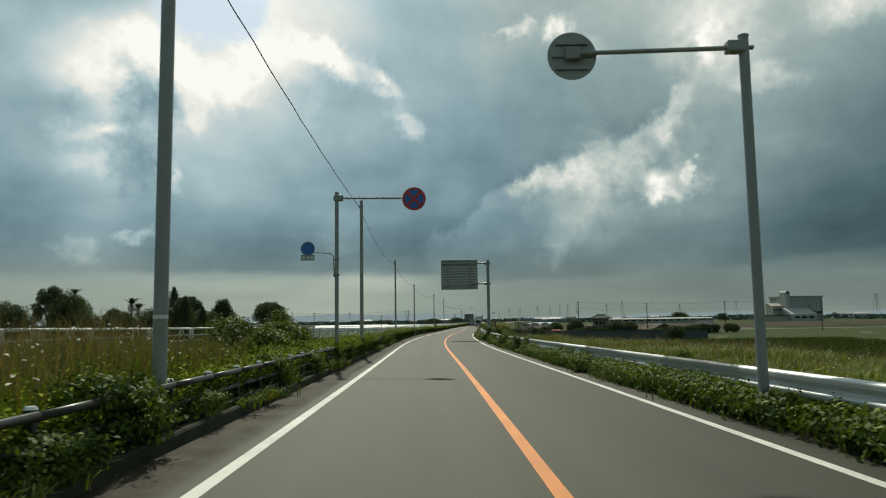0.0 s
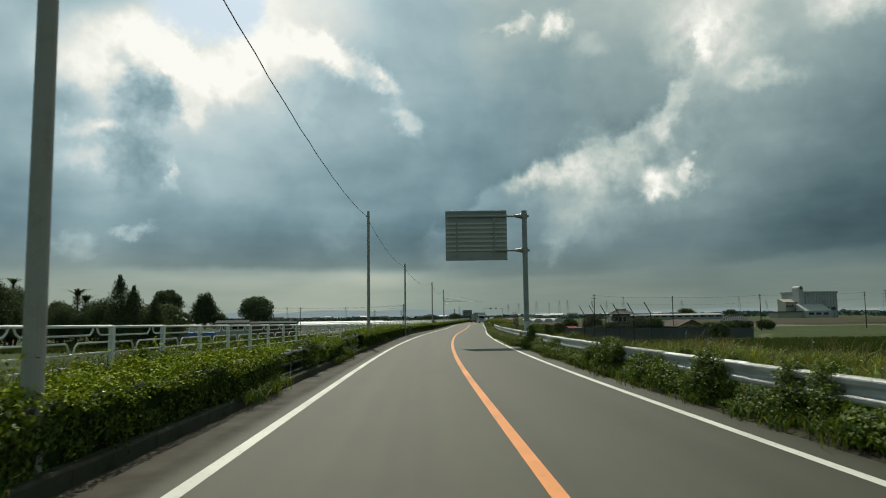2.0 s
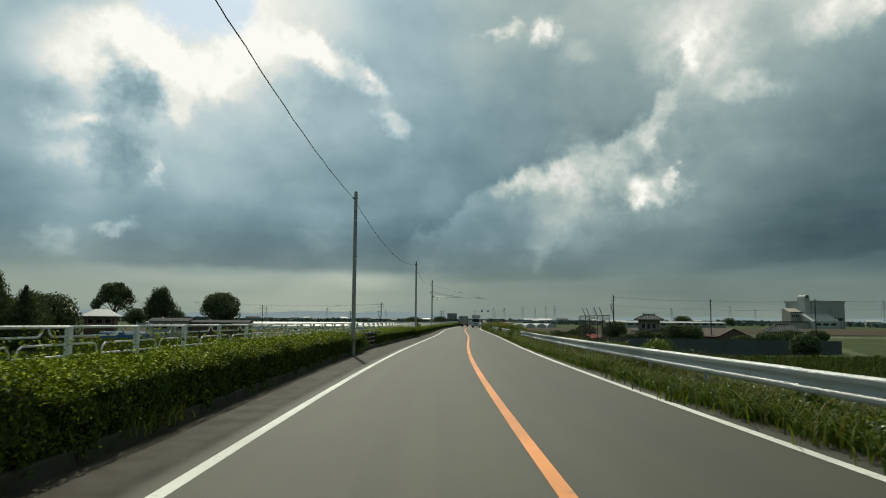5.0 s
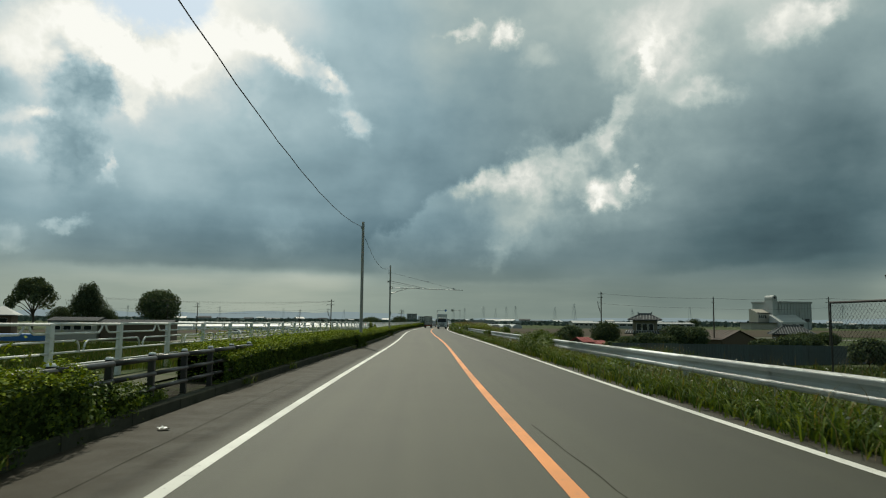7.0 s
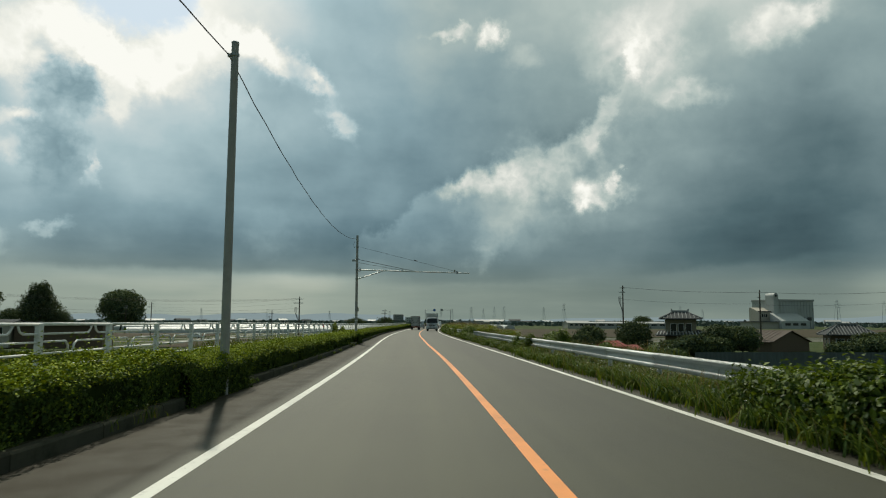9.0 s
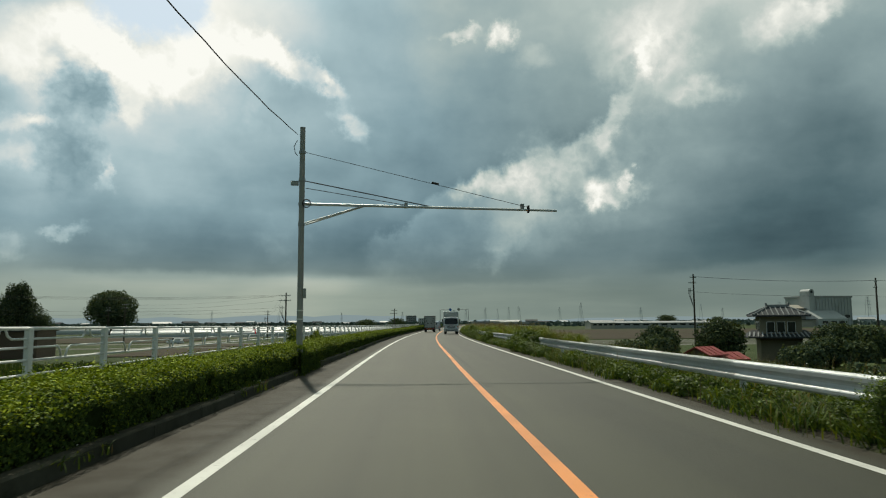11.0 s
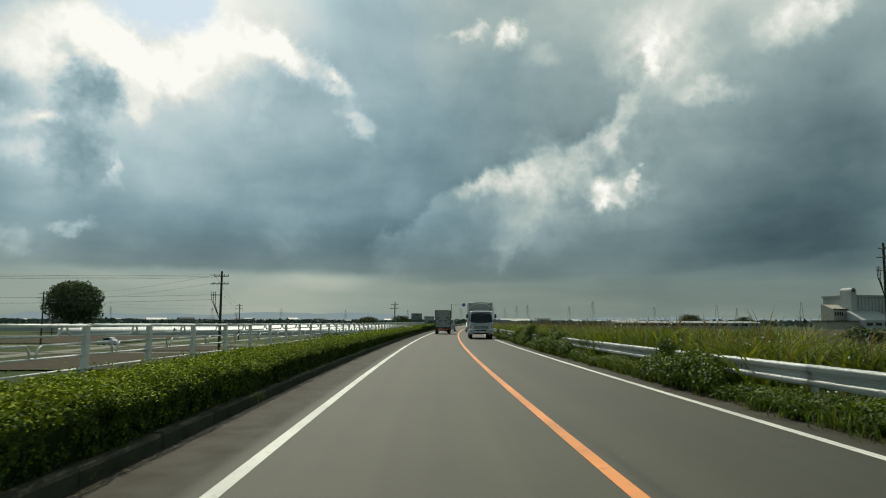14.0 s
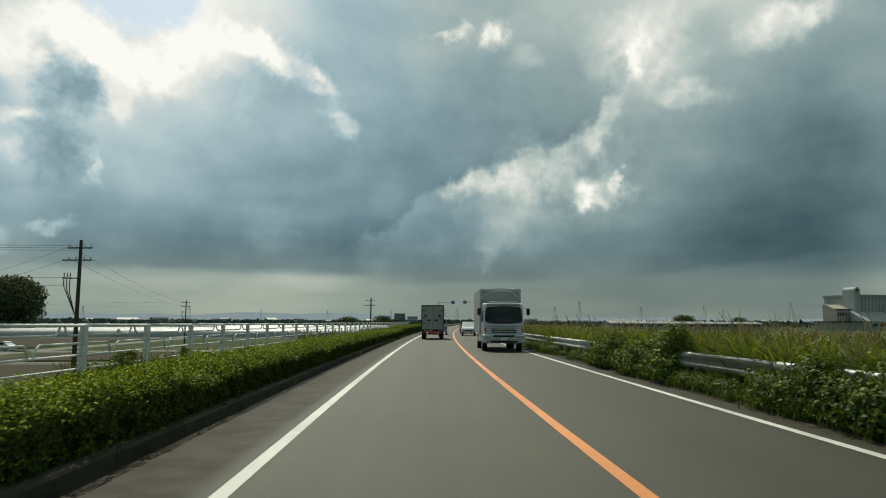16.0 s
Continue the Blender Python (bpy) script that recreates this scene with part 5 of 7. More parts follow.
# ---------------------------------------------------------------- poles and wires
def utility_pole(s, off, height, r0=0.097, r1=0.076, name="utility_pole", label="plain grey concrete utility pole in the hedge"):
    t = thing(name, label, "utility pole", Matrix.Translation(road(s, off, 0.0)), "roadside poles")
    part("shaft", tubed([(0, 0, -0.5), (0, 0, height * 0.5), (0, 0, height)], r0, 16, r1), M["concrete_pole"], t, smooth=False)
    z = height - 0.28
    part("band", tubed([(0, 0, z), (0, 0, z + 0.05)], r1 + 0.018, 14), M["steel_post"], t)
    part("wire_clamp", boxed(-0.15, -0.07, -0.03, 0.03, z - 0.02, z + 0.06, 0.008), M["steel_post"], t)
    part("top_cap", tubed([(0, 0, height), (0, 0, height + 0.03)], r1 * 1.06, 14), M["steel_post"], t)
    return t


def wire(name, a, b, sag, r=0.012, label="", twist=0.0):
    pts = []
    n = 26
    for i in range(n + 1):
        f = i / n
        p = Vector(a).lerp(Vector(b), f)
        p.z -= 4 * sag * f * (1 - f)
        if twist:
            p.x += twist * math.sin(i * 2.4)
        pts.append(p)
    ob = new(name, mesh_bm(name, tubed(pts, r, 6), M["cable"]))
    return tagged(ob, label or "thin black overhead cable strung between poles", "cable")


POLES = [(-1.2, -1.35, 8.1), (34.7, -1.22, 7.66), (70.0, -1.45, 8.0), (101.3, -1.70, 7.38), (138.4, -1.61, 7.33), (173.1, -1.46, 7.55)]
for q in POLES[:-1]:
    utility_pole(*q)
for a, b, sag in zip(POLES, POLES[1:], (0.42, 0.66, 0.55, 0.92, 1.02)):
    p, q = road(a[0], a[1] - 0.15, a[2] - 0.22), road(b[0], b[1] - 0.15, b[2] - 0.22)
    wire("overhead_cable", p, q, sag, 0.0125, "twisted black service cable between roadside poles", 0.012)


# the pole with the long cantilever arm
def arm_pole():
    s, off, h = POLES[-1]
    o = road(s, off)
    t = thing("cantilever_pole", "grey utility pole with a long stayed steel arm over the road", "utility pole", Matrix.Translation(o))
    part("shaft", tubed([(0, 0, -0.5), (0, 0, h)], 0.098, 18, 0.080), M["concrete_pole"], t)
    zz = lambda z: z - o.z
    arm_z = zz(4.10)
    tip = Vector((7.9, -0.25, zz(3.92)))
    a = part("arm", tubed([(0.1, 0, arm_z), tip * 0.5 + Vector((0.05, 0, arm_z * 0.5)), tip], 0.045, 12, 0.035), M["galv"], t, "slim galvanised tube arm")
    part("hand_wheel", tubed([(0.16 + 0.12 * math.cos(q), -0.14, arm_z + 0.12 * math.sin(q)) for q in np.linspace(0, 2 * math.pi, 17)], 0.018, 6), M["dark_frame"], a)
    part("wheel_spoke", boxed(0.05, 0.27, -0.15, -0.13, arm_z - 0.012, arm_z + 0.012), M["dark_frame"], a)
    for x in (3.2, 6.85):
        part("collar", boxed(x - 0.05, x + 0.05, -0.13, 0.07, zz(4.0), zz(4.16), 0.01), M["steel_post"], a)
    part("end_bolt", boxed(6.98, 7.04, -0.28, -0.14, zz(3.86), zz(4.08), 0.01), M["dark_frame"], a)
    part("strut", tubed([(0.12, 0.06, zz(3.47)), (1.93, 0.02, zz(4.06))], 0.024, 8), M["galv"], t)
    part("strut", tubed([(0.12, -0.10, zz(3.50)), (1.93, -0.07, zz(4.06))], 0.024, 8), M["galv"], t)
    for (x0, z0, x1, z1, r) in ((0.1, 5.72, 7.0, 4.03, 0.008), (0.1, 4.82, 3.9, 4.05, 0.016), (0.1, 4.60, 3.2, 4.08, 0.010)):
        part("stay", tubed([(x0, 0, zz(z0)), (x1, -0.2 * x1 / 7, zz(z1))], r, 6), M["cable"], t, "thin stay wire")
    part("insulator", tubed([(4.0, -0.1, zz(4.80)), (4.22, -0.11, zz(4.745))], 0.035, 8), M["dark_frame"], t)
    for z in (5.72, 4.86, 4.10, 3.47):
        part("band", tubed([(0, 0, zz(z) - 0.04), (0, 0, zz(z) + 0.04)], 0.105, 14), M["steel_post"], t)
    part("bracket", boxed(-0.34, -0.1, -0.05, 0.05, zz(4.68), zz(4.82), 0.01), M["steel_post"], t)
    for z in (1.62, 1.88):
        part("pale_band", tubed([(0, 0, z - 0.02), (0, 0, z + 0.02)], 0.103, 16), M["sign_white"], t, "pale band round the pole")
    part("junction_box", boxed(0.08, 0.17, -0.08, 0.06, 2.25, 2.55, 0.012), M["sign_back"], t, "small grey junction box")
    # drop wire and hooks on the far side
    part("drop_wire", tubed([(-0.16, 0, zz(6.1)), (-0.26, 0, zz(5.9)), (-0.22, 0, zz(5.7)), (-0.15, 0, zz(5.62))], 0.012, 6), M["cable"], t)


arm_pole()


# ---------------------------------------------------------------- signs
def tall_post():
    t = thing("steel_post", "thick grey steel post with a pale band behind the fence", "post", Matrix.Translation(road(8.9, -1.31, 0)))
    part("shaft", tubed([(0, 0, -0.4), (0, 0, 8.8)], 0.088, 18), M["steel_post"], t)
    part("band", tubed([(0, 0, 1.55), (0, 0, 1.60)], 0.092, 18), M["sign_white"], t, "pale reflective band")


tall_post()


def no_parking_sign():
    """An arm sign over the lane, and a smaller disc with a plate on a bent arm."""
    base = road(25.0, -1.21, 0)
    up = lambda z: z - base.z
    t = thing("arm_sign", "grey post with a red and blue round sign", "road sign", Matrix.Translation(base))
    part("post", tubed([(0, 0, -0.4), (0, 0, up(6.05))], 0.07, 16), M["steel_post"], t)
    arm = part("arm", tubed([(-0.12, 0, up(5.83)), (2.34, 0, up(5.80))], 0.038, 10), M["steel_post"], t)
    part("clamp", boxed(-0.1, 0.22, -0.1, 0.1, up(5.73), up(5.93), 0.02), M["steel_post"], arm)
    c = Vector((2.77, -0.05, up(5.76)))
    d = part("disc", disc(bmesh.new(), c, (0, 1, 0), 0.42, 0.02), M["sign_red"], t, "red ring of the sign")
    part("blue_field", disc(bmesh.new(), c + Vector((0, -0.014, 0)), (0, 1, 0), 0.335, 0.012), M["sign_blue"], d, "blue field")
    for ang in (45, -45):
        b = boxed(-0.33, 0.33, -0.004 - 0.001 * (ang > 0), 0.004, -0.045, 0.045)
        bmesh.ops.rotate(b, cent=(0, 0, 0), matrix=Matrix.Rotation(radians(ang), 3, "Y"), verts=b.verts)
        bmesh.ops.translate(b, vec=c + Vector((0, -0.024, 0)), verts=b.verts)
        part("red_bar", b, M["sign_red"], d, "red slanting bar")
    s2 = part("small_arm", tubed([(-0.08, 0, up(3.0)), (-0.12, 0, up(3.75)), (-0.25, 0, up(3.86)), (-1.0, 0, up(3.90))], 0.022, 8), M["steel_post"], t)
    e = Vector((-1.02, -0.05, up(4.02)))
    dd = part("small_disc", disc(bmesh.new(), e, (0, 1, 0), 0.26, 0.018), M["sign_white"], s2, "small round sign")
    part("blue_field", disc(bmesh.new(), e + Vector((0, -0.013, 0)), (0, 1, 0), 0.235, 0.01), M["sign_blue"], dd, "blue field")
    pl = part("plate", boxed(-1.26, -0.78, -0.07, -0.05, up(3.60), up(3.80), 0.006), M["sign_back"], s2, "small plate with dark bars of writing")
    for x in (-1.22, -1.05, -0.90):
        part("writing_bar", boxed(x, x + 0.10, -0.078, -0.069, up(3.65), up(3.75)), M["sign_white"], pl)
    for z in (3.05, 3.62):
        part("band", boxed(-0.12, 0.09, -0.09, 0.09, up(z), up(z) + 0.06, 0.01), M["steel_post"], t)


no_parking_sign()


def back_disc_sign():
    base = Vector((4.78, 10.7, road_z(10.7, 7.0)))
    up = lambda z: z - base.z
    t = thing("arm_sign", "grey post with an arm and round sign back", "road sign", Matrix.Translation(base))
    part("post", tubed([(0, 0, -0.6), (0, 0, up(5.80))], 0.078, 16), M["steel_post"], t)
    part("post_cap", tubed([(0, 0, up(5.80)), (0, 0, up(5.83))], 0.083, 16), M["steel_post"], t)
    arm = part("arm", tubed([(0.15, 0, up(5.63)), (-2.82, 0, up(5.565))], 0.037, 10), M["steel_post"], t)
    part("clamp", boxed(-0.28, 0.02, -0.095, 0.095, up(5.54), up(5.73), 0.025), M["steel_post"], arm)
    c = Vector((-2.69, 0.06, up(5.55)))
    d = part("disc", disc(bmesh.new(), c, (0, 1, 0), 0.385, 0.02, 36), M["sign_back"], t, "bare aluminium back of the disc")
    for z in (-0.20, 0.0, 0.20):
        w = math.sqrt(0.365 ** 2 - z * z) - 0.05
        part("stiffener", boxed(c.x - w, c.x + w, c.y - 0.05, c.y - 0.012, c.z + z - 0.032, c.z + z + 0.032, 0.008), M["sign_back"], d)
    part("coupling", boxed(c.x - 0.12, c.x + 0.12, c.y - 0.11, c.y - 0.02, c.z - 0.08, c.z + 0.12, 0.02), M["steel_post"], d)


back_disc_sign()


def guide_sign():
    """A big direction board over the opposite lane, seen from behind."""
    y = 69.5
    base = Vector((4.50, y, road_z(y, 7.8)))
    up = lambda z: z - base.z
    t = thing("guide_sign", "large road guide board on a cantilever post, seen from behind", "road sign", Matrix.Translation(base))
    part("post", tubed([(0, 0, -0.5), (0, 0, up(7.2))], 0.15, 20), M["steel_post"], t)
    part("post_sleeve", tubed([(0, 0, 0.0), (0, 0, 1.35)], 0.158, 20), M["galv"], t, "pale lower sleeve")
    part("post_cap", tubed([(0, 0, up(7.2)), (0, 0, up(7.24))], 0.17, 20), M["steel_post"], t)
    x0, x1, z0, z1 = -4.62, -1.02, up(4.36), up(7.30)
    b = part("board", boxed(x0, x1, 0.10, 0.13, z0, z1, 0.008), M["sign_back"], t, "weathered aluminium board back")
    for z in (4.42, 4.95, 5.20, 5.47, 5.74, 6.00, 6.27, 6.52, 7.22):
        part("stiffener", boxed(x0 + 0.03, x1 - 0.03, 0.05, 0.10, up(z) - 0.05, up(z) + 0.05, 0.006), M["steel_post" if z in (4.42, 7.22) else "sign_rib"], b)
    for x in (-3.95, -1.78):
        part("upright", boxed(x - 0.05, x + 0.05, -0.03, 0.05, up(4.65), up(7.05), 0.008), M["steel_post"], b)
    for z in (6.93, 4.92):
        a = part("arm", tubed([(0.28, 0, up(z)), (-4.5 if z > 6 else -1.7, 0, up(z))], 0.065, 12), M["steel_post"], t)
        part("flange", tubed([(-0.55, 0, up(z)), (-0.36, 0, up(z)), (-0.15, 0, up(z))], 0.075, 12, 0.16), M["steel_post"], a)
        part("collar", tubed([(0, 0, up(z) - 0.15), (0, 0, up(z) + 0.15)], 0.19, 18), M["steel_post"], a)


guide_sign()


def far_arm_sign(s, off, reach, height, face):
    base = road(s, off, 0)
    t = thing("arm_sign", "distant arm sign with a dark round disc over the road", "road sign", Matrix.Translation(base))
    part("post", tubed([(0, 0, -0.3), (0, 0, height + 0.2)], 0.08, 10), M["steel_post"], t)
    part("arm", tubed([(0, 0, height), (reach, 0, height)], 0.05, 8), M["steel_post"], t)
    part("disc", disc(bmesh.new(), (reach, -0.06, height), (0, 1, 0), 0.45, 0.03, 20), M[face], t)


far_arm_sign(386, -1.4, 3.4, 6.0, "sign_blue")
far_arm_sign(384, 8.0, -3.2, 6.0, "sign_back")

# a scrap of paper on the shoulder
bm_ = bmesh.new()
bmesh.ops.create_grid(bm_, x_segments=4, y_segments=4, size=0.07)
for v in bm_.verts:
    v.co.z = 0.02 + 0.03 * noise.noise(v.co * 22)
bmesh.ops.solidify(bm_, geom=list(bm_.faces), thickness=0.003)
scrap = new("paper_scrap", mesh_bm("paper_scrap", bm_, M["sign_white"]))
scrap.matrix_basis = frame_at(106.6, -1.25, 0.015, 30)
tagged(scrap, "crumpled white scrap of paper on the shoulder", "litter")

# ---------------------------------------------------------------- vehicles
def wheel(parent, x, y, r, w):
    k = part("wheel", tubed([(x - w / 2, y, r), (x - w / 2 + 0.02, y, r), (x + w / 2 - 0.02, y, r), (x + w / 2, y, r)], r, 24), M["rubber"], parent, "black rubber tyre")
    for sx in (-1, 1):
        part("rim", tubed([(x + sx * (w / 2 - 0.01), y, r), (x + sx * (w / 2 + 0.012), y, r)], r * 0.56, 16), M["galv"], k)
    return k


def box_truck():
    """A small box truck seen from behind; origin on the road under the tail, y forwards."""
    t = thing("box_truck", "small grey-white box truck with closed rear doors", "truck", frame_at(281.5, 1.64, 0.0))
    W, L, Z0, Z1 = 1.98, 4.4, 0.78, 2.98
    h = W / 2
    body = part("cargo_box", boxed(-h, h, 0.0, L, Z0, Z1, 0.02), M["truck_box"], t, "grey-white cargo box")
    fr = bmesh.new()
    for x0, x1, z0, z1 in ((-h, -h + 0.07, Z0, Z1), (h - 0.07, h, Z0, Z1), (-h + 0.075, h - 0.075, Z1 - 0.10, Z1), (-h + 0.075, h - 0.075, Z0, Z0 + 0.08)):
        box(fr, x0, x1, -0.035, -0.003, z0, z1, 0.008)
    part("door_frame", fr, M["dark_frame"], body, "dark metal door frame")
    for sx in (-1, 1):
        door = part("door", boxed(min(sx * 0.012, sx * (h - 0.08)), max(sx * 0.012, sx * (h - 0.08)), -0.03, -0.004, Z0 + 0.09, Z1 - 0.11, 0.008), M["truck_box"], body)
        for x in (0.09, 0.22):
            part("lock_rod", tubed([(sx * x, -0.05, Z0 + 0.1), (sx * x, -0.05, Z1 - 0.12)], 0.016, 8), M["galv"], door)
        for z in (1.35, 1.85, 2.5):
            part("hinge", boxed(min(sx * 0.62, sx * 0.9), max(sx * 0.62, sx * 0.9), -0.045, -0.031, z - 0.03, z + 0.03, 0.006), M["dark_frame"], door)
        part("latch", boxed(min(sx * 0.16, sx * 0.46), max(sx * 0.16, sx * 0.46), -0.06, -0.031, 1.58, 1.72, 0.01), M["dark_frame"], door)
        part("decal_bar", boxed(min(sx * 0.5, sx * 0.72), max(sx * 0.5, sx * 0.72), -0.036, -0.031, 1.98, 2.14), M["dark_frame"], door)
        part("mark_lamp", boxed(sx * 0.8 - 0.06, sx * 0.8 + 0.06, -0.05, -0.036, Z1 - 0.07, Z1 - 0.03), M["lamp_red"], body)
    ch = part("chassis", boxed(-0.42, 0.42, 0.0, L + 0.8, 0.55, 0.77, 0.02), M["dark_frame"], t, "dark chassis frame")
    part("rear_bar", boxed(-0.9, 0.9, -0.02, 0.07, 0.42, 0.53, 0.015), M["dark_frame"], ch)
    part("orange_panel", boxed(-0.42, 0.42, -0.03, -0.01, 0.50, 0.70, 0.01), M["orange_panel"], ch, "orange panel under the doors")
    part("number_plate", boxed(-0.30, -0.02, -0.05, -0.032, 0.71, 0.78, 0.004), M["sign_white"], ch)
    for sx in (-1, 1):
        part("tail_lamp", boxed(sx * 0.72 - 0.16, sx * 0.72 + 0.16, -0.05, 0.0, 0.56, 0.70, 0.015), M["lamp_red"], ch)
        part("mud_flap", boxed(sx * 0.72 - 0.2, sx * 0.72 + 0.2, 0.36, 0.375, 0.16, 0.55, 0.004), M["rubber"], ch)
        wheel(t, sx * 0.78, 0.85, 0.36, 0.34)
        wheel(t, sx * 0.80, L + 0.75, 0.36, 0.22)
    cab = part("cab", boxed(-0.85, 0.85, L + 0.08, L + 1.6, 0.55, 2.05, 0.10), M["truck_white"], t, "white cab")
    for sx in (-1, 1):
        part("mirror", boxed(sx * 1.06 - 0.09, sx * 1.06 + 0.09, L + 1.1, L + 1.2, 1.35, 1.75, 0.02), M["dark_frame"], cab)


box_truck()


def oncoming_truck():
    """A medium truck facing the camera; origin under its front bumper, y runs back along the truck."""
    t = thing("cargo_truck", "white medium cargo truck with a tall silver box body", "truck", frame_at(256.3, 5.60, 0.0))
    W = 2.25
    h = W / 2
    cab = bmesh.new()
    prof = [(0.02, 0.50), (-0.03, 0.95), (0.0, 1.38), (0.26, 2.36), (0.42, 2.50), (1.85, 2.54), (1.85, 0.50)]
    prism(cab, prof, -h + 0.03, h - 0.03)
    for v in cab.verts:
        if v.co.z > 2.0:
            v.co.x *= 0.93
        if v.co.y < 0.1:
            v.co.x *= 0.955
    bmesh.ops.bevel(cab, geom=list(cab.edges), offset=0.07, segments=3, affect="EDGES", profile=0.5)
    c = part("cab", cab, M["truck_white"], t, "white cab with a broad windscreen", smooth=False)
    ws = bmesh.new()
    rim = []
    for x, z in ((-0.98, 1.60), (-0.90, 1.50), (-0.45, 1.455), (0.0, 1.44), (0.45, 1.455), (0.90, 1.50), (0.98, 1.60), (0.92, 2.20), (0.84, 2.29), (0.0, 2.33), (-0.84, 2.29), (-0.92, 2.20)):
        rim.append(ws.verts.new((x, -0.055 + (z - 1.38) * 0.265, z)))
    ws.faces.new(rim)
    bmesh.ops.solidify(ws, geom=list(ws.faces), thickness=0.025)
    w = part("windscreen", ws, M["glass"], c, "dark tinted windscreen")
    for sx in (-0.5, 0.2):
        part("wiper", tubed([(sx - 0.32, -0.06, 1.49), (sx + 0.25, -0.055, 1.53)], 0.014, 6), M["rubber"], w)
    part("visor", boxed(-0.88, 0.88, 0.16, 0.36, 2.40, 2.47, 0.025), M["truck_white"], c)
    part("front_seam", boxed(-0.98, 0.98, -0.065, -0.03, 1.285, 1.30, 0.003), M["dark_frame"], c)
    g = part("grille", boxed(-0.62, 0.62, -0.075, 0.0, 0.96, 1.20, 0.02), M["dark_frame"], c, "dark grille with bright bars")
    for z, q in ((1.02, 0.58), (1.12, 0.62), (1.19, 0.70)):
        part("grille_bar", boxed(-q, q, -0.10, -0.07, z - 0.022, z + 0.022, 0.008), M["chrome"], g, "bright grille bar")
    for sx in (-1, 1):
        wing = bmesh.new()
        prism(wing, [(-0.07, 0.90), (-0.07, 1.02), (-0.04, 1.26), (0.0, 1.26), (0.0, 0.90)], sx * 0.80 - 0.14, sx * 0.80 + 0.14)
        part("corner_panel", wing, M["truck_white"], c)
    bp = part("bumper", boxed(-h + 0.02, h - 0.02, -0.15, 0.25, 0.42, 0.88, 0.06), M["truck_white"], c, "white front bumper")
    part("upper_intake", boxed(-0.55, 0.55, -0.165, -0.14, 0.73, 0.84, 0.015), M["dark_frame"], bp)
    part("lower_intake", boxed(-0.70, 0.70, -0.165, -0.14, 0.46, 0.56, 0.015), M["dark_frame"], bp)
    part("bumper_strip", boxed(-0.98, 0.98, -0.175, -0.145, 0.60, 0.66, 0.01), M["chrome"], bp, "bright strip across the bumper")
    part("number_plate", boxed(-0.18, 0.18, -0.19, -0.172, 0.58, 0.71, 0.004), M["sign_white"], bp)
    part("roof_lamp_bar", boxed(-0.75, 0.75, 0.35, 0.48, 2.52, 2.58, 0.02), M["truck_white"], c)
    for sx in (-1, 1):
        part("headlamp", boxed(sx * 0.82 - 0.20, sx * 0.82 + 0.20, -0.18, -0.1, 0.69, 0.85, 0.035), M["lamp_clear"], bp)
        part("fog_lamp", boxed(sx * 0.84 - 0.09, sx * 0.84 + 0.09, -0.175, -0.1, 0.47, 0.56, 0.02), M["lamp_clear"], bp)
        part("turn_lamp", boxed(sx * 0.96 - 0.05, sx * 0.96 + 0.05, -0.09, 0.05, 1.02, 1.20, 0.02), M["orange_panel"], c)
        a = part("mirror_arm", tubed([(sx * (h - 0.12), 0.3, 2.25), (sx * (h + 0.12), 0.05, 2.22), (sx * (h + 0.14), 0.05, 1.8)], 0.016, 6), M["dark_frame"], c)
        part("mirror", boxed(sx * (h + 0.15) - 0.09, sx * (h + 0.15) + 0.09, 0.02, 0.10, 1.88, 2.22, 0.03), M["dark_frame"], a, "black mirror housing")
        part("door_window", boxed(sx * (h - 0.06) - 0.012, sx * (h - 0.06) + 0.012, 0.55, 1.45, 1.5, 2.15, 0.004), M["glass"], c)
        part("step", boxed(sx * (h - 0.1) - 0.08, sx * (h - 0.1) + 0.08, 0.45, 0.95, 0.42, 0.50, 0.01), M["dark_frame"], c)
        wheel(t, sx * 0.92, 1.30, 0.42, 0.24)
        wheel(t, sx * 0.86, 5.2, 0.42, 0.40)
    b = part("cargo_box", boxed(-h, h, 2.0, 7.6, 0.95, 3.30, 0.03), M["truck_box"], t, "silver-grey box body")
    for sx in (-1, 1):
        part("front_rib", tubed([(sx * (h - 0.04), 1.985, 2.78), (sx * 0.55, 1.97, 3.16), (0, 1.97, 3.22)], 0.035, 6), M["galv"], b, "slanting front rib")
        part("corner_post", boxed(sx * (h - 0.03) - 0.035, sx * (h - 0.03) + 0.035, 1.965, 1.995, 1.0, 3.30, 0.006), M["galv"], b)
    part("top_beam", boxed(-h + 0.01, h - 0.01, 1.96, 1.994, 3.22, 3.33, 0.008), M["galv"], b)
    for i in range(5):
        part("roof_bow", tubed([(-h + 0.03, 2.6 + 1.1 * i, 3.30), (0, 2.6 + 1.1 * i, 3.37), (h - 0.03, 2.6 + 1.1 * i, 3.30)], 0.03, 5), M["galv"], b)
    ch = part("chassis", boxed(-0.45, 0.45, 0.6, 7.5, 0.60, 0.90, 0.02), M["dark_frame"], t)
    for sx in (-1, 1):
        part("side_guard", boxed(sx * (h - 0.08) - 0.02, sx * (h - 0.08) + 0.02, 2.3, 4.4, 0.45, 0.85, 0.01), M["galv"], ch)


oncoming_truck()


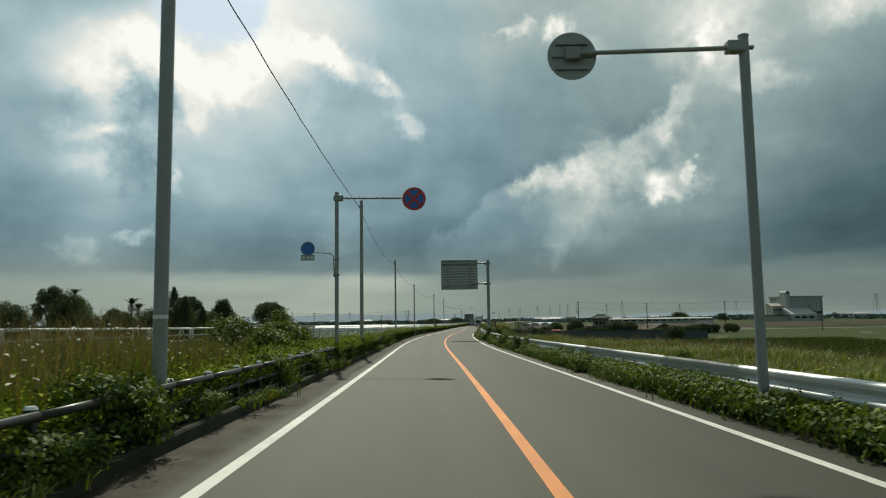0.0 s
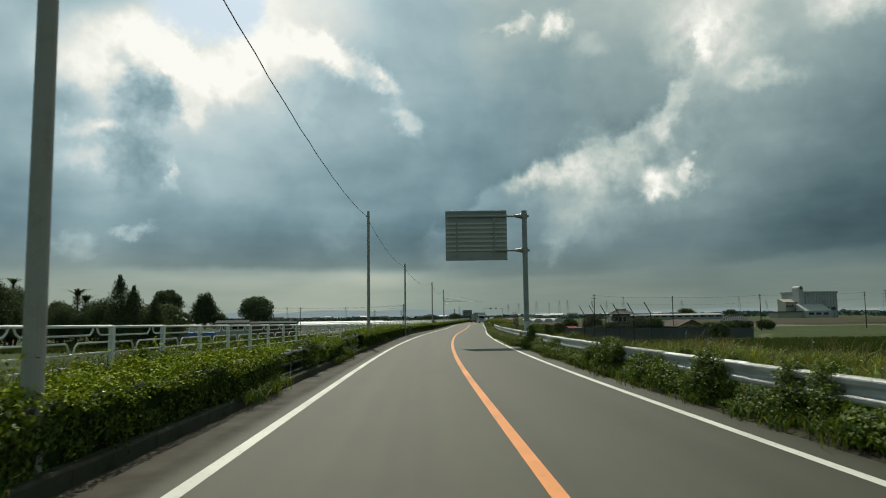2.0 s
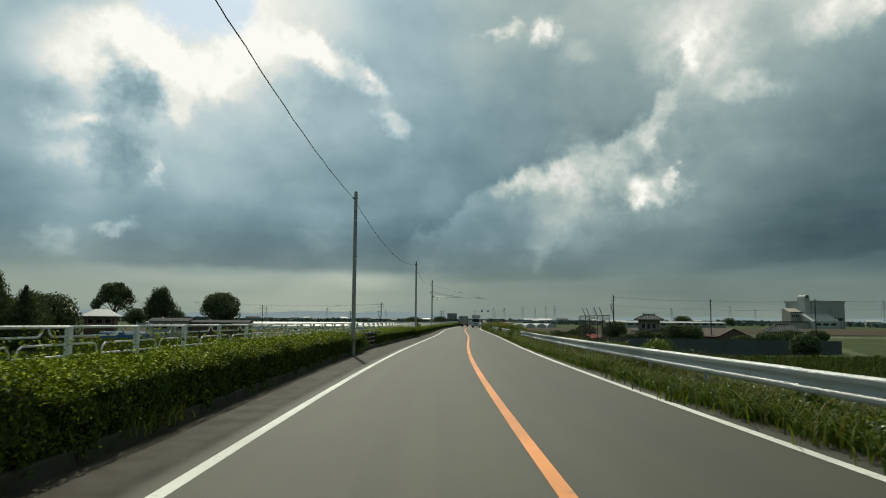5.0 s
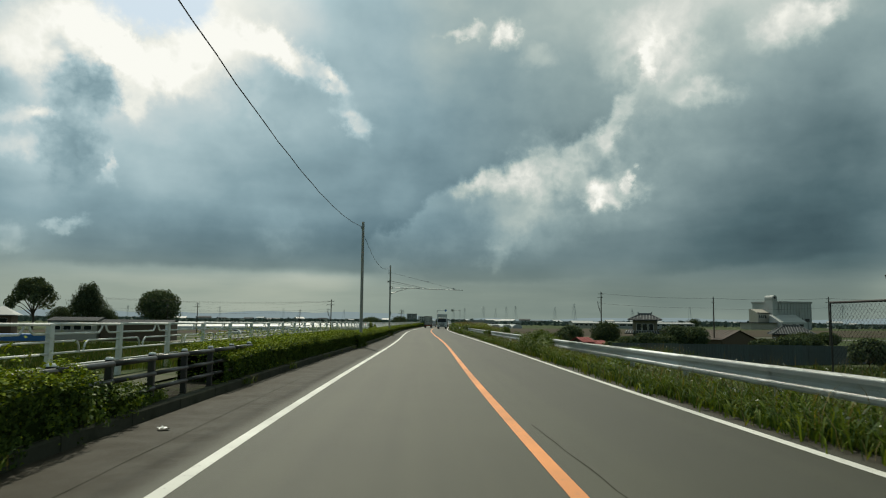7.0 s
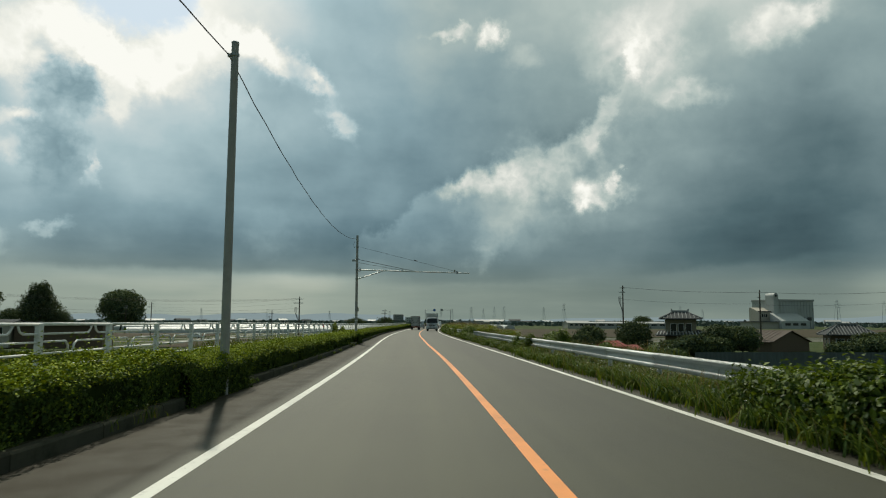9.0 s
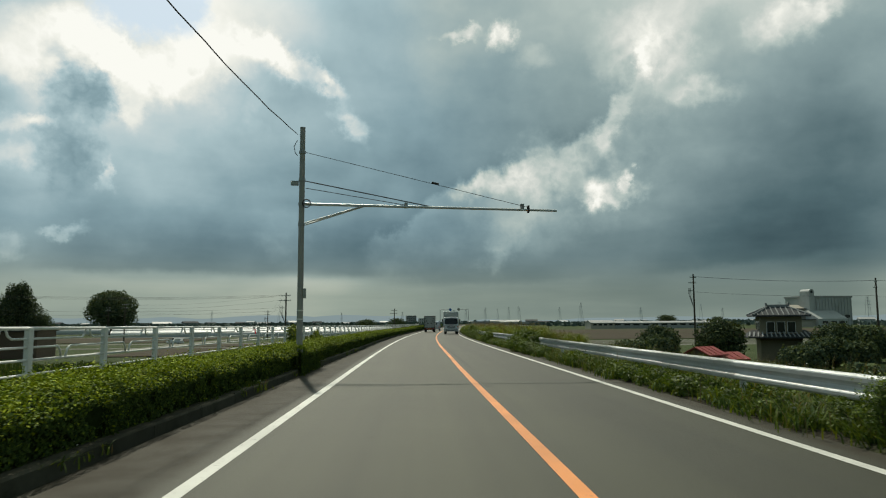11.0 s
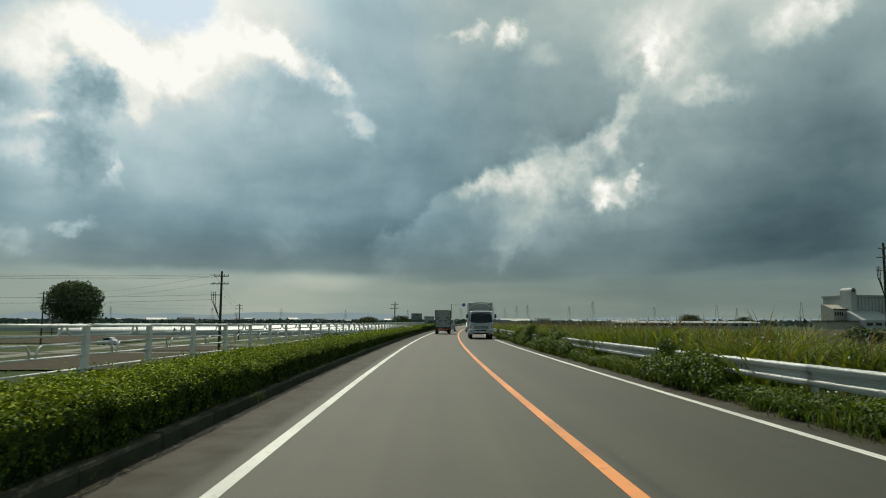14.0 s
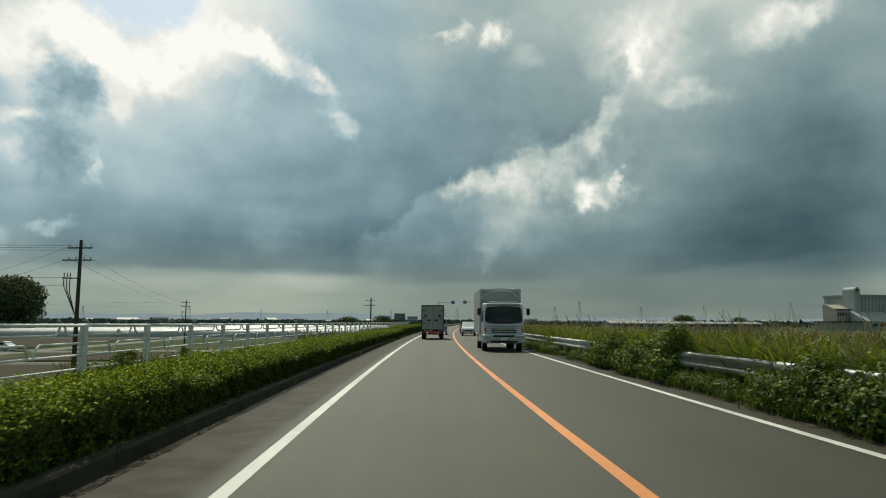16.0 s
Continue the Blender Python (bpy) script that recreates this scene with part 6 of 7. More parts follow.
def car(name, s, off, paint, label, facing, length=3.9, width=1.6, height=1.55, van=False, at=None):
    """A passenger car or van. facing 1: drives away from the camera; -1: comes on."""
    t = thing(name, label, "car", at or frame_at(s, off, 0.0, 0 if facing > 0 else 180))
    h = width / 2
    if van:
        prof = [(0.02, 0.35), (0.0, 0.9), (0.12, height - 0.05), (0.3, height), (length - 1.0, height - 0.02), (length - 0.35, 1.05), (length - 0.03, 0.9), (length, 0.35)]
    else:
        prof = [(0.02, 0.35), (0.0, 0.85), (0.25, 0.98), (0.85, height - 0.06), (1.1, height), (2.1, height - 0.02), (2.85, 1.0), (length - 0.2, 0.82), (length, 0.62), (length, 0.35)]
    bm = bmesh.new()
    prism(bm, prof, -h, h)
    for v in bm.verts:
        if v.co.z > 0.95:
            v.co.x *= 0.86
    bmesh.ops.bevel(bm, geom=list(bm.edges), offset=0.07, segments=2, affect="EDGES")
    b = part("body", bm, M[paint], t, smooth=False)
    yr = 0.30 if not van else 0.05
    for nm, y0, z0, y1, z1, d in (("rear_window", yr + 0.05, 1.02, (0.78 if not van else 0.16), height - 0.14, -0.03), ("windscreen", length - (1.22 if not van else 0.52), 1.08, length - (1.78 if not van else 0.95), height - 0.13, 0.035)):
        g = bmesh.new()
        g.faces.new([g.verts.new(p) for p in ((-h * 0.74, y0 + d, z0), (h * 0.74, y0 + d, z0), (h * 0.68, y1 + d, z1), (-h * 0.68, y1 + d, z1))])
        bmesh.ops.solidify(g, geom=list(g.faces), thickness=0.02)
        part(nm, g, M["glass"], b, "dark glass")
    for sx in (-1, 1):
        part("tail_lamp", boxed(sx * (h - 0.14) - 0.1, sx * (h - 0.14) + 0.1, -0.02, 0.05, 0.72, 0.90, 0.02), M["lamp_red"], b)
        part("headlamp", boxed(sx * (h - 0.2) - 0.15, sx * (h - 0.2) + 0.15, length - 0.08, length + 0.015, 0.62, 0.78, 0.03), M["lamp_clear"], b)
        part("mirror", boxed(sx * (h + 0.07) - 0.08, sx * (h + 0.07) + 0.08, length - 1.6, length - 1.48, 0.98, 1.12, 0.02), M[paint], b)
        part("side_window", boxed(sx * h * 0.9 - 0.02, sx * h * 0.9 + 0.02, 0.9, length - 1.6, 1.04, height - 0.16, 0.01), M["glass"], b)
        for y in (0.7, length - 0.75):
            wheel(t, sx * (h - 0.11), y, 0.29, 0.18)
    part("number_plate", boxed(-0.16, 0.16, -0.02, 0.0, 0.55, 0.67, 0.003), M["sign_white"], b)
    part("front_plate", boxed(-0.16, 0.16, length, length + 0.02, 0.42, 0.54, 0.003), M["sign_white"], b)
    part("bumper", boxed(-h + 0.03, h - 0.03, -0.05, 0.2, 0.30, 0.50, 0.03), M[paint], b)
    part("grille", boxed(-0.45, 0.45, length - 0.02, length + 0.01, 0.56, 0.70, 0.01), M["dark_frame"], b)


car("hatchback", 301.5, 5.3, "truck_white", "small white hatchback driving behind a truck", -1)
car("minivan", 318.0, 5.3, "car_dark", "dark minivan in the oncoming queue", -1, 4.3, 1.68, 1.85, True)
car("delivery_van", 305.0, 2.0, "car_silver", "pale boxy delivery van ahead in the lane", 1, 4.2, 1.68, 1.95, True)
car("estate_car", 335.0, 5.2, "car_silver", "silver estate car in the oncoming queue", -1)
car("parked_car", 0, 0, "truck_white", "small white car parked on a field track", 1, at=pose(-45.6, 328, FIELD + 0.04, 0, 0, 75))
car("van", 350.0, 5.2, "truck_white", "white van in the oncoming queue", -1, 4.3, 1.68, 1.9, True)


# ---------------------------------------------------------------- trees
def leaf_ball(r, centre, radii, count, leaf, seed):
    d = r.normal(0, 1, (count, 3))
    d /= np.linalg.norm(d, axis=1, keepdims=True)
    b = np.array([noise.noise(Vector(tuple(q * 2.1)) + Vector((seed * 3.3, 0, 0))) + 0.5 * noise.noise(Vector(tuple(q * 5.0)) + Vector((0, seed * 1.7, 0))) for q in d])
    rad = 0.80 + 0.38 * b
    rad = rad * np.where(r.uniform(0, 1, count) < 0.35, r.uniform(0.45, 1.0, count), 1) + r.normal(0, 0.05, count)
    c = np.array(centre) + d * np.array(radii) * rad[:, None]
    return leaves(c, d + np.array([0, 0, 0.3]), leaf, 0.6, 0.75, r)


def tree(name, place, height, width, seed, label, kind="round", trunk=0.25, leaf=None, count=2600):
    """A tree: tapered trunk with limbs, and a crown of many small leaf clumps in uneven lobes."""
    r = np.random.default_rng(seed)
    t = thing(name, label, "tree", Matrix.Translation(place))
    wood = bmesh.new()
    th = height * trunk
    rr = max(0.08, height * 0.022)
    pieces = []
    leaf = leaf or width * 0.034
    count = int(count * 4.2)
    if kind == "conifer":
        tube(wood, [(0, 0, -0.3), (0.05 * width, 0, height * 0.5), (0, 0, height * 0.96)], rr, 8, rr * 0.15)
        tiers = 15
        for i in range(tiers):
            f = i / (tiers - 1)
            z, w = height * (0.10 + 0.86 * f), width * 0.62 * (1 - f) ** 0.7 + width * 0.06
            for j in range(6):
                a = j * 1.05 + i * 0.7 + r.uniform(-0.3, 0.3)
                e = r.uniform(0.55, 1.05)
                c = (math.cos(a) * w * 0.6 * e, math.sin(a) * w * 0.6 * e, z + r.uniform(-0.3, 0.2))
                pieces.append((*leaf_ball(r, c, (w * 0.55, w * 0.55, height * 0.085), count // (tiers * 6), leaf, seed + i * 7 + j), 0))
                if i % 2 == 0:
                    tube(wood, [(0, 0, z), c], rr * 0.25, 5, rr * 0.08)
    elif kind == "palm":
        tube(wood, [(0, 0, -0.3), (0.02 * height, 0, height * 0.5), (0, 0, height * 0.88)], rr * 0.9, 8, rr * 0.6)
        root = np.tile((0.0, 0.0, height * 0.86), (90, 1))
        v, f = blades(root, width * 0.62, 1.3, width * 0.085, r)
        pieces.append((v, f, 0))
        pieces.append((*leaf_ball(r, (0, 0, height * 0.80), (width * 0.26, width * 0.26, height * 0.15), 700, leaf * 1.3, seed), 0))
    else:
        tube(wood, [(0, 0, -0.4), (0.02 * width, 0.01 * width, th * 0.6), (0, 0, th * 1.3)], rr, 10, rr * 0.7)
        lobes = {"round": 15, "open": 21}.get(kind, 14)
        for i in range(lobes):
            a = i * 2.4 + r.uniform(-0.3, 0.3)
            f = (i + 0.5) / lobes
            if kind == "open":
                rad = width * 0.5 * (0.12 + 0.72 * f)
                z = th + (height - th) * (0.86 - 0.62 * f * f) * r.uniform(0.88, 1.04)
                w = width * r.uniform(0.12, 0.17)
            elif kind == "upright":
                rad, z = width * 0.5 * (0.72 - 0.62 * f) * r.uniform(0.8, 1), th + (height - th) * (0.15 + 0.68 * f)
                w = width * 0.25 * (1.1 - 0.4 * f)
            else:
                rad, z = width * 0.5 * 0.62 * math.sqrt(1 - (f - 0.35) ** 2) * r.uniform(0.75, 1.0), th + (height - th) * (0.22 + 0.58 * f)
                w = width * 0.25
                if f > 0.8:
                    rad *= 0.4
            c = (math.cos(a) * rad, math.sin(a) * rad, z)
            hgt = min(w * 0.95, (height - z) * 0.98) if kind != "upright" else w * 1.4
            pieces.append((*leaf_ball(r, c, (w, w, max(hgt, w * 0.5)), count // lobes, leaf, seed + i), 0))
            tube(wood, [(0, 0, th * r.uniform(0.7, 1.2)), (c[0] * 0.5, c[1] * 0.5, th + (z - th) * 0.55), c], rr * 0.45, 6, rr * 0.1)
    part("trunk", wood, M["bark"], t)
    V, F, I = join(*pieces)
    cr = new("crown", mesh_np("crown", V, F, [M["tree_leaf"]], I))
    cr.parent = t
    return t


tree("zelkova_tree", (-116.2, 472.5, FIELD), 19.6, 22.5, 61, "large round dark green tree alone in the fields", "round", 0.2, count=5000)
tree("camphor_tree", (-133.0, 427.7, FIELD), 19.8, 18.5, 62, "dense upright dark green tree", "upright", 0.15, count=4000)
tree("keyaki_tree", (-143.0, 398.7, FIELD), 21.4, 21.0, 63, "broad open-crowned tree with see-through branches", "open", 0.3, count=2000)
GROVE = [
    (-65.3, 171.8, 14.4, 7.2, "conifer"), (-63.2, 173.5, 12.2, 7.4, "conifer"), (-59.2, 174.5, 9.5, 6.0, "conifer"), (-70.5, 175.8, 11, 8, "round"),
    (-75, 180, 10.5, 7, "round"), (-86.2, 195.8, 13.0, 4.6, "palm"), (-84.8, 197, 11.6, 4.4, "palm"), (-91, 195.8, 11.6, 6.2, "round"), (-111, 200, 17.6, 12.5, "open"),
    (-103, 200, 15.4, 9, "round"), (-97, 186, 14.2, 9, "round"), (-90.8, 171, 15.4, 9.5, "round"), (-105.1, 202, 17, 4, "palm"), (-118, 190, 13, 11, "round"),
    (-128, 196, 12, 12, "round"),
]
GROVE_EDGE = [
    (-80, 178, 9.5, 7, "round"), (-124, 428, 9, 9, "round"), (-150, 440, 10, 12, "round"), (-61, 178, 8, 8.5, "round"), (-68, 182, 9.5, 9, "round"),
    (-95, 205, 11, 9, "round"), (-82, 200, 9.5, 9, "round"), (-112, 185, 12, 10, "round"), (-140, 205, 12, 14, "round"),
    (-155, 215, 11, 16, "round"), (-63, 186, 9.5, 13, "round"), (-75, 190, 9, 13, "round"), (-88, 192, 9.5, 13, "round"), (-101, 194, 10, 14, "round"),
]
for i, (x, y, h, w, k) in enumerate(GROVE + GROVE_EDGE):
    tree({"conifer": "cedar_tree", "palm": "palm_tree", "open": "broadleaf_tree", "round": "broadleaf_tree"}[k], (x, y, FIELD), h, w, 70 + i,
         {"conifer": "tall dark conifer in a farmyard grove", "palm": "shaggy-topped palm with a bare trunk", "open": "tall loose-crowned dark tree in a grove", "round": "dense dark green tree in a farmyard grove"}[k], k, 0.12, count=2400)
for i, (x, y, h, w) in enumerate(((43.8, 235.0, 5.4, 6.6), (32.6, 226.5, 3.4, 4.4), (44.5, 215.5, 3.5, 5.2), (48.5, 217.5, 3.1, 5.0), (40.5, 213.0, 2.8, 4.6), (70, 214, 3.2, 6.0), (78, 223, 3.1, 6.5), (64, 212, 2.6, 5.0), (87, 238, 3.4, 6.0), (56.4, 231.5, 4.9, 6.0), (61, 233, 4.6, 6.5), (38, 240, 4.6, 5.6), (58.0, 178.0, 3.6, 4.6), (28, 222, 3.2, 5.0), (30.5, 190.5, 2.6, 3.6), (24.0, 232, 2.8, 4.8), (58.5, 235.5, 3.6, 5.6), (97, 256, 3.4, 6.0), (104, 256, 3.2, 6.0))):
    tree("garden_tree", (x, y, FIELD), h, w, 100 + i, "low rounded garden tree by the farmhouse", "round", 0.12, leaf=0.30, count=1500)
for i, (x, y, h, w) in enumerate(((256.9, 770.6, 10.5, 20.0), (304.1, 770.6, 9.0, 14.0), (263, 780, 9, 18), (12, 640, 8, 14), (-10, 700, 7, 18), (330, 640, 9, 12))):
    tree("far_tree", (x, y, FIELD), h, w, 120 + i, "rounded tree far across the fields", "round", 0.15, count=900)


# ---------------------------------------------------------------- buildings
def windows(parent, n, x0, x1, y, z0, z1, axis="x", mat="glass"):
    for i in range(n):
        a = x0 + (x1 - x0) * (i + 0.15) / n
        b = x0 + (x1 - x0) * (i + 0.85) / n
        f = boxed(a - 0.06, b + 0.06, y - 0.05, y - 0.004, z0 - 0.06, z1 + 0.06, 0.01) if axis == "x" else boxed(y - 0.05, y - 0.004, a - 0.06, b + 0.06, z0 - 0.06, z1 + 0.06, 0.01)
        w = part("window", f, M["sign_white"], parent, "pale window frame")
        g = boxed(a, b, y - 0.07, y - 0.051, z0, z1) if axis == "x" else boxed(y - 0.07, y - 0.051, a, b, z0, z1)
        part("pane", g, M[mat], w)


def hip_roof(w, d, z, rise, over, ridge=0.45):
    """A hipped roof with a ridge along x."""
    bm = bmesh.new()
    a, b = w / 2 + over, d / 2 + over
    r = w / 2 * ridge
    lo = [bm.verts.new(p) for p in ((-a, -b, z), (a, -b, z), (a, b, z), (-a, b, z))]
    l2 = [bm.verts.new((v.co.x, v.co.y, z + 0.16)) for v in lo]
    top = [bm.verts.new((-r, 0, z + rise)), bm.verts.new((r, 0, z + rise))]
    for i in range(4):
        bm.faces.new((lo[i], lo[(i + 1) % 4], l2[(i + 1) % 4], l2[i]))
    bm.faces.new((l2[0], l2[1], top[1], top[0])), bm.faces.new((l2[1], l2[2], top[1])), bm.faces.new((l2[2], l2[3], top[0], top[1])), bm.faces.new((l2[3], l2[0], top[0]))
    bm.faces.new(lo[::-1])
    return bm


def roof_ribs(parent, w, d, z, rise, over, mat, pitch=0.55, ridge=0.45):
    """Round tile courses running down the front and the left slope of a hipped roof."""
    a, b, r = w / 2 + over, d / 2 + over, w / 2 * ridge
    n = int(2 * a / pitch)
    for i in range(n + 1):
        x = -a + 2 * a * i / n
        f = min(1.0, (a - abs(x)) / max(0.01, a - r))
        if f > 0.12:
            part("tile_course", tubed([(x, -b, z + 0.19), (x, -b + b * f, z + 0.19 + (rise - 0.16) * f)], 0.075, 5), M[mat], parent)
    for sx in (-1, 1):
        part("hip_ridge", tubed([(sx * a, -b, z + 0.22), (sx * r, 0, z + rise + 0.08)], 0.13, 6), M[mat], parent)
        part("hip_ridge", tubed([(sx * a, b, z + 0.22), (sx * r, 0, z + rise + 0.08)], 0.13, 6), M[mat], parent)
    part("ridge", boxed(-r - 0.2, r + 0.2, -0.16, 0.16, z + rise - 0.02, z + rise + 0.3, 0.05), M[mat], parent)
    for sx in (-1, 1):
        part("ridge_end", boxed(sx * (r + 0.25) - 0.1, sx * (r + 0.25) + 0.1, -0.22, 0.22, z + rise - 0.05, z + rise + 0.55, 0.05), M[mat], parent)


def farmhouse(x, y, turn, w, d, eave, rise, label, wall="wall_cream", roof="roof_tile", ribs=True, lower=True):
    t = thing("farmhouse", label, "house", pose(x, y, FIELD, 0, 0, turn))
    b = part("wall", boxed(-w / 2, w / 2, -d / 2, d / 2, -0.3, eave - 0.01, 0.02), M[wall], t)
    windows(b, 3, -w / 2 + 0.6, w / 2 - 0.6, -d / 2, eave - 2.0, eave - 0.7)
    windows(b, 2, -d / 2 + 0.6, d / 2 - 0.6, -w / 2, eave - 2.0, eave - 0.7, "y")
    part("boarding", boxed(-w / 2 - 0.03, w / 2 + 0.03, -d / 2 - 0.03, d / 2 + 0.03, eave - 3.0, eave - 2.15), M["wall_brown"], b)
    r = part("roof", hip_roof(w, d, eave, rise, 0.9), M[roof], t)
    if ribs:
        roof_ribs(r, w, d, eave, rise, 0.9, "roof_rib")
    if lower:
        bm = hip_roof(w + 1.8, d + 1.8, eave - 2.7, 1.0, 0.7, 0.95)
        r2 = part("lower_roof", bm, M[roof], t)
        n = 16
        for i in range(n):
            xx = -(w / 2 + 1.5) + (w + 3.0) * i / (n - 1)
            part("tile_course", tubed([(xx, -d / 2 - 1.6, eave - 2.5), (xx * 0.93, -d / 2 - 0.1, eave - 1.95)], 0.085, 5), M["roof_light"], r2)
    return t


farmhouse(53.2, 238.5, -21, 4.8, 4.0, 5.55, 1.25, "two-storey farmhouse with grey tiled hip roofs", "wall_ochre")
farmhouse(-95.0, 279.0, 15, 8.0, 7.0, 5.4, 2.2, "house with a pale sunlit metal hip roof", "wall_brown", "roof_light", False, False)
farmhouse(-103.0, 266.0, 10, 11.0, 8.0, 6.4, 2.6, "broad house with a pale hip roof", "wall_brown", "roof_light", False, False)
farmhouse(92.0, 251.0, -20, 7.0, 5.4, 2.7, 2.0, "farmhouse with streaked tiled roofs among shrubs", "wall_brown", "roof_tile", True, False)


def shed(x, y, turn, w, d, h, rise, label, wall, roof, openings=0):
    """A gabled shed, its ridge along x."""
    t = thing("shed", label, "shed", pose(x, y, FIELD, 0, 0, turn))
    bm = bmesh.new()
    prism(bm, [(-d / 2, -0.2), (-d / 2, h), (0, h + rise - 0.1), (d / 2, h), (d / 2, -0.2)], -w / 2, w / 2)
    b = part("wall", bm, M[wall], t)
    for sy in (-1, 1):
        rf = bmesh.new()
        prism(rf, [(sy * (d / 2 + 0.4), h - 0.12), (sy * (d / 2 + 0.4), h + 0.02), (0, h + rise + 0.10), (0, h + rise - 0.02)], -w / 2 - 0.3, w / 2 + 0.3)
        r = part("roof_slope", rf, M[roof], t)
        for i in range(int(w / 0.9)):
            xx = -w / 2 + 0.45 + 0.9 * i
            part("seam", tubed([(xx, sy * (d / 2 + 0.4), h + 0.04), (xx, sy * 0.05, h + rise + 0.11)], 0.03, 4), M[roof], r)
    if openings:
        windows(b, openings, -w / 2 + 0.8, w / 2 - 0.8, -d / 2, h * 0.55, h * 0.85)
    return t


shed(34.9, 220.6, 35, 2.9, 2.4, 1.7, 0.7, "low shed with a faded red metal roof", "wall_brown", "roof_red")
shed(37.6, 221.6, 20, 3.0, 2.4, 1.2, 0.6, "low shed with a faded red metal roof", "wall_brown", "roof_red")
shed(73.6, 246.0, -66, 8.0, 10.5, 1.7, 1.9, "rusty brown barn with a low gable roof", "wall_brown", "roof_rust")
shed(-68.3, 261.8, 6, 9.9, 9.0, 4.4, 0.7, "pale farm shed with a row of small windows", "wall_cream", "roof_tile", 4)
shed(-55.6, 263.6, 6, 14.8, 8.0, 4.1, 0.5, "long dark boarded farm shed with a low roof", "wall_brown", "roof_tile")
shed(194.0, 622.0, 2, 80.0, 16.0, 3.9, 1.0, "long low pale factory shed across the fields", "wall_grey", "roof_light", 12)
shed(146.0, 612.0, 2, 16.0, 12.0, 4.0, 1.6, "small pale gabled shed across the fields", "wall_cream", "roof_light", 4)


def grain_store():
    """The tall storage building with a rounded tower on its roof."""
    t = thing("grain_store", "tall pale grain store with ribbed walls and a round-topped tower", "building", pose(322, 655, FIELD, 0, 0, 6))
    main = part("main_block", boxed(-12, 23.5, -12, 14, -0.5, 22.5, 0.1), M["silo_wall"], t, "ribbed pale main block")
    for i in range(14):
        x = -11.2 + 2.62 * i
        part("rib", boxed(x - 0.35, x + 0.35, -12.5, -12.0, 0.5, 21.0, 0.08), M["silo_wall"], main)
    part("parapet", boxed(-12.6, 24.1, -12.6, 14.6, 21.3, 22.8, 0.1), M["wall_grey"], main)
    windows(main, 5, -8, 22, -12.5, 6.5, 9.0)
    tower = bmesh.new()
    arc = [(-2.1, 0.0), (-2.1, 25.4)] + [(2.1 * math.sin(a), 25.4 + 2.1 * math.cos(a)) for a in np.linspace(-math.pi / 2 + 0.2, math.pi / 2 - 0.2, 9)] + [(2.1, 25.4), (2.1, 0.0)]
    prism(tower, arc, -5.0, 5.0)
    bmesh.ops.rotate(tower, cent=(0, 0, 0), matrix=Matrix.Rotation(radians(90), 3, "Z"), verts=tower.verts)
    bmesh.ops.translate(tower, vec=(-11.0, -9.0, 0), verts=tower.verts)
    tw = part("tower", tower, M["silo_wall"], t, "tower with a rounded top")
    part("tower_window", disc(bmesh.new(), (-11.0, -14.05, 25.5), (0, 1, 0), 1.0, 0.15, 16), M["glass"], tw)
    wing = bmesh.new()
    prism(wing, [(-10, -0.5), (-10, 13.0), (0, 16.5), (2, 16.5), (2, -0.5)], -23.5, -12.05)
    wg = part("wing", wing, M["wall_cream"], t, "lower sunlit wing with a sloping roof")
    windows(wg, 4, -23, -16, -10.0, 9.0, 11.5)
    part("wing_roof", boxed(-24.3, -12, -10.6, -10.05, 13.0, 13.6, 0.05), M["roof_tile"], wg)
    lean = bmesh.new()
    prism(lean, [(-26, -0.5), (-26, 6.0), (-12.7, 12.0), (-12.7, -0.5)], -16, 8)
    ln = part("lean_to", lean, M["silo_wall"], t, "lean-to hall in front")
    windows(ln, 3, -14, 6, -26, 2.5, 4.5)
    part("hall_roof", boxed(-40, -16.1, -24, -8, 5.2, 5.7, 0.05), M["roof_tile"], t)
    part("hall", boxed(-39, -16.2, -23, -9, -0.5, 5.18, 0.05), M["wall_cream"], t)


grain_store()

bm_ = bmesh.new()
prof = [(0.92 * (j / 9 - 1), 0.008 * (1 if j % 4 in (1, 2) else -1)) for j in range(19)]
lo, hi = [bm_.verts.new((a, b, 0)) for a, b in prof], [bm_.verts.new((a, b, 2.5)) for a, b in prof]
for j in range(18):
    bm_.faces.new((lo[j], lo[j + 1], hi[j + 1], hi[j]))
bmesh.ops.solidify(bm_, geom=list(bm_.faces), thickness=0.008)
SHEET = mesh_bm("sheet", bm_, M["hoarding"])
near_wall = thing("hoarding", "tall blue-grey corrugated sheet hoarding beside a field", "hoarding")
for i in range(26):
    x, y = 25.8 + 1.75 * i, 174.0 + 0.592 * i
    part("sheet", SHEET, None, near_wall, at=pose(x, y, FIELD - 0.1, 0, 0, 18.7) @ Matrix.Diagonal((1.02, 1, 1.22 - 0.012 * i, 1)))
    if i % 2 == 0:
        part("post", boxed(x - 0.04, x + 0.04, y + 0.1, y + 0.18, FIELD - 0.3, FIELD + 2.7 - 0.03 * i), M["steel_post"], near_wall)


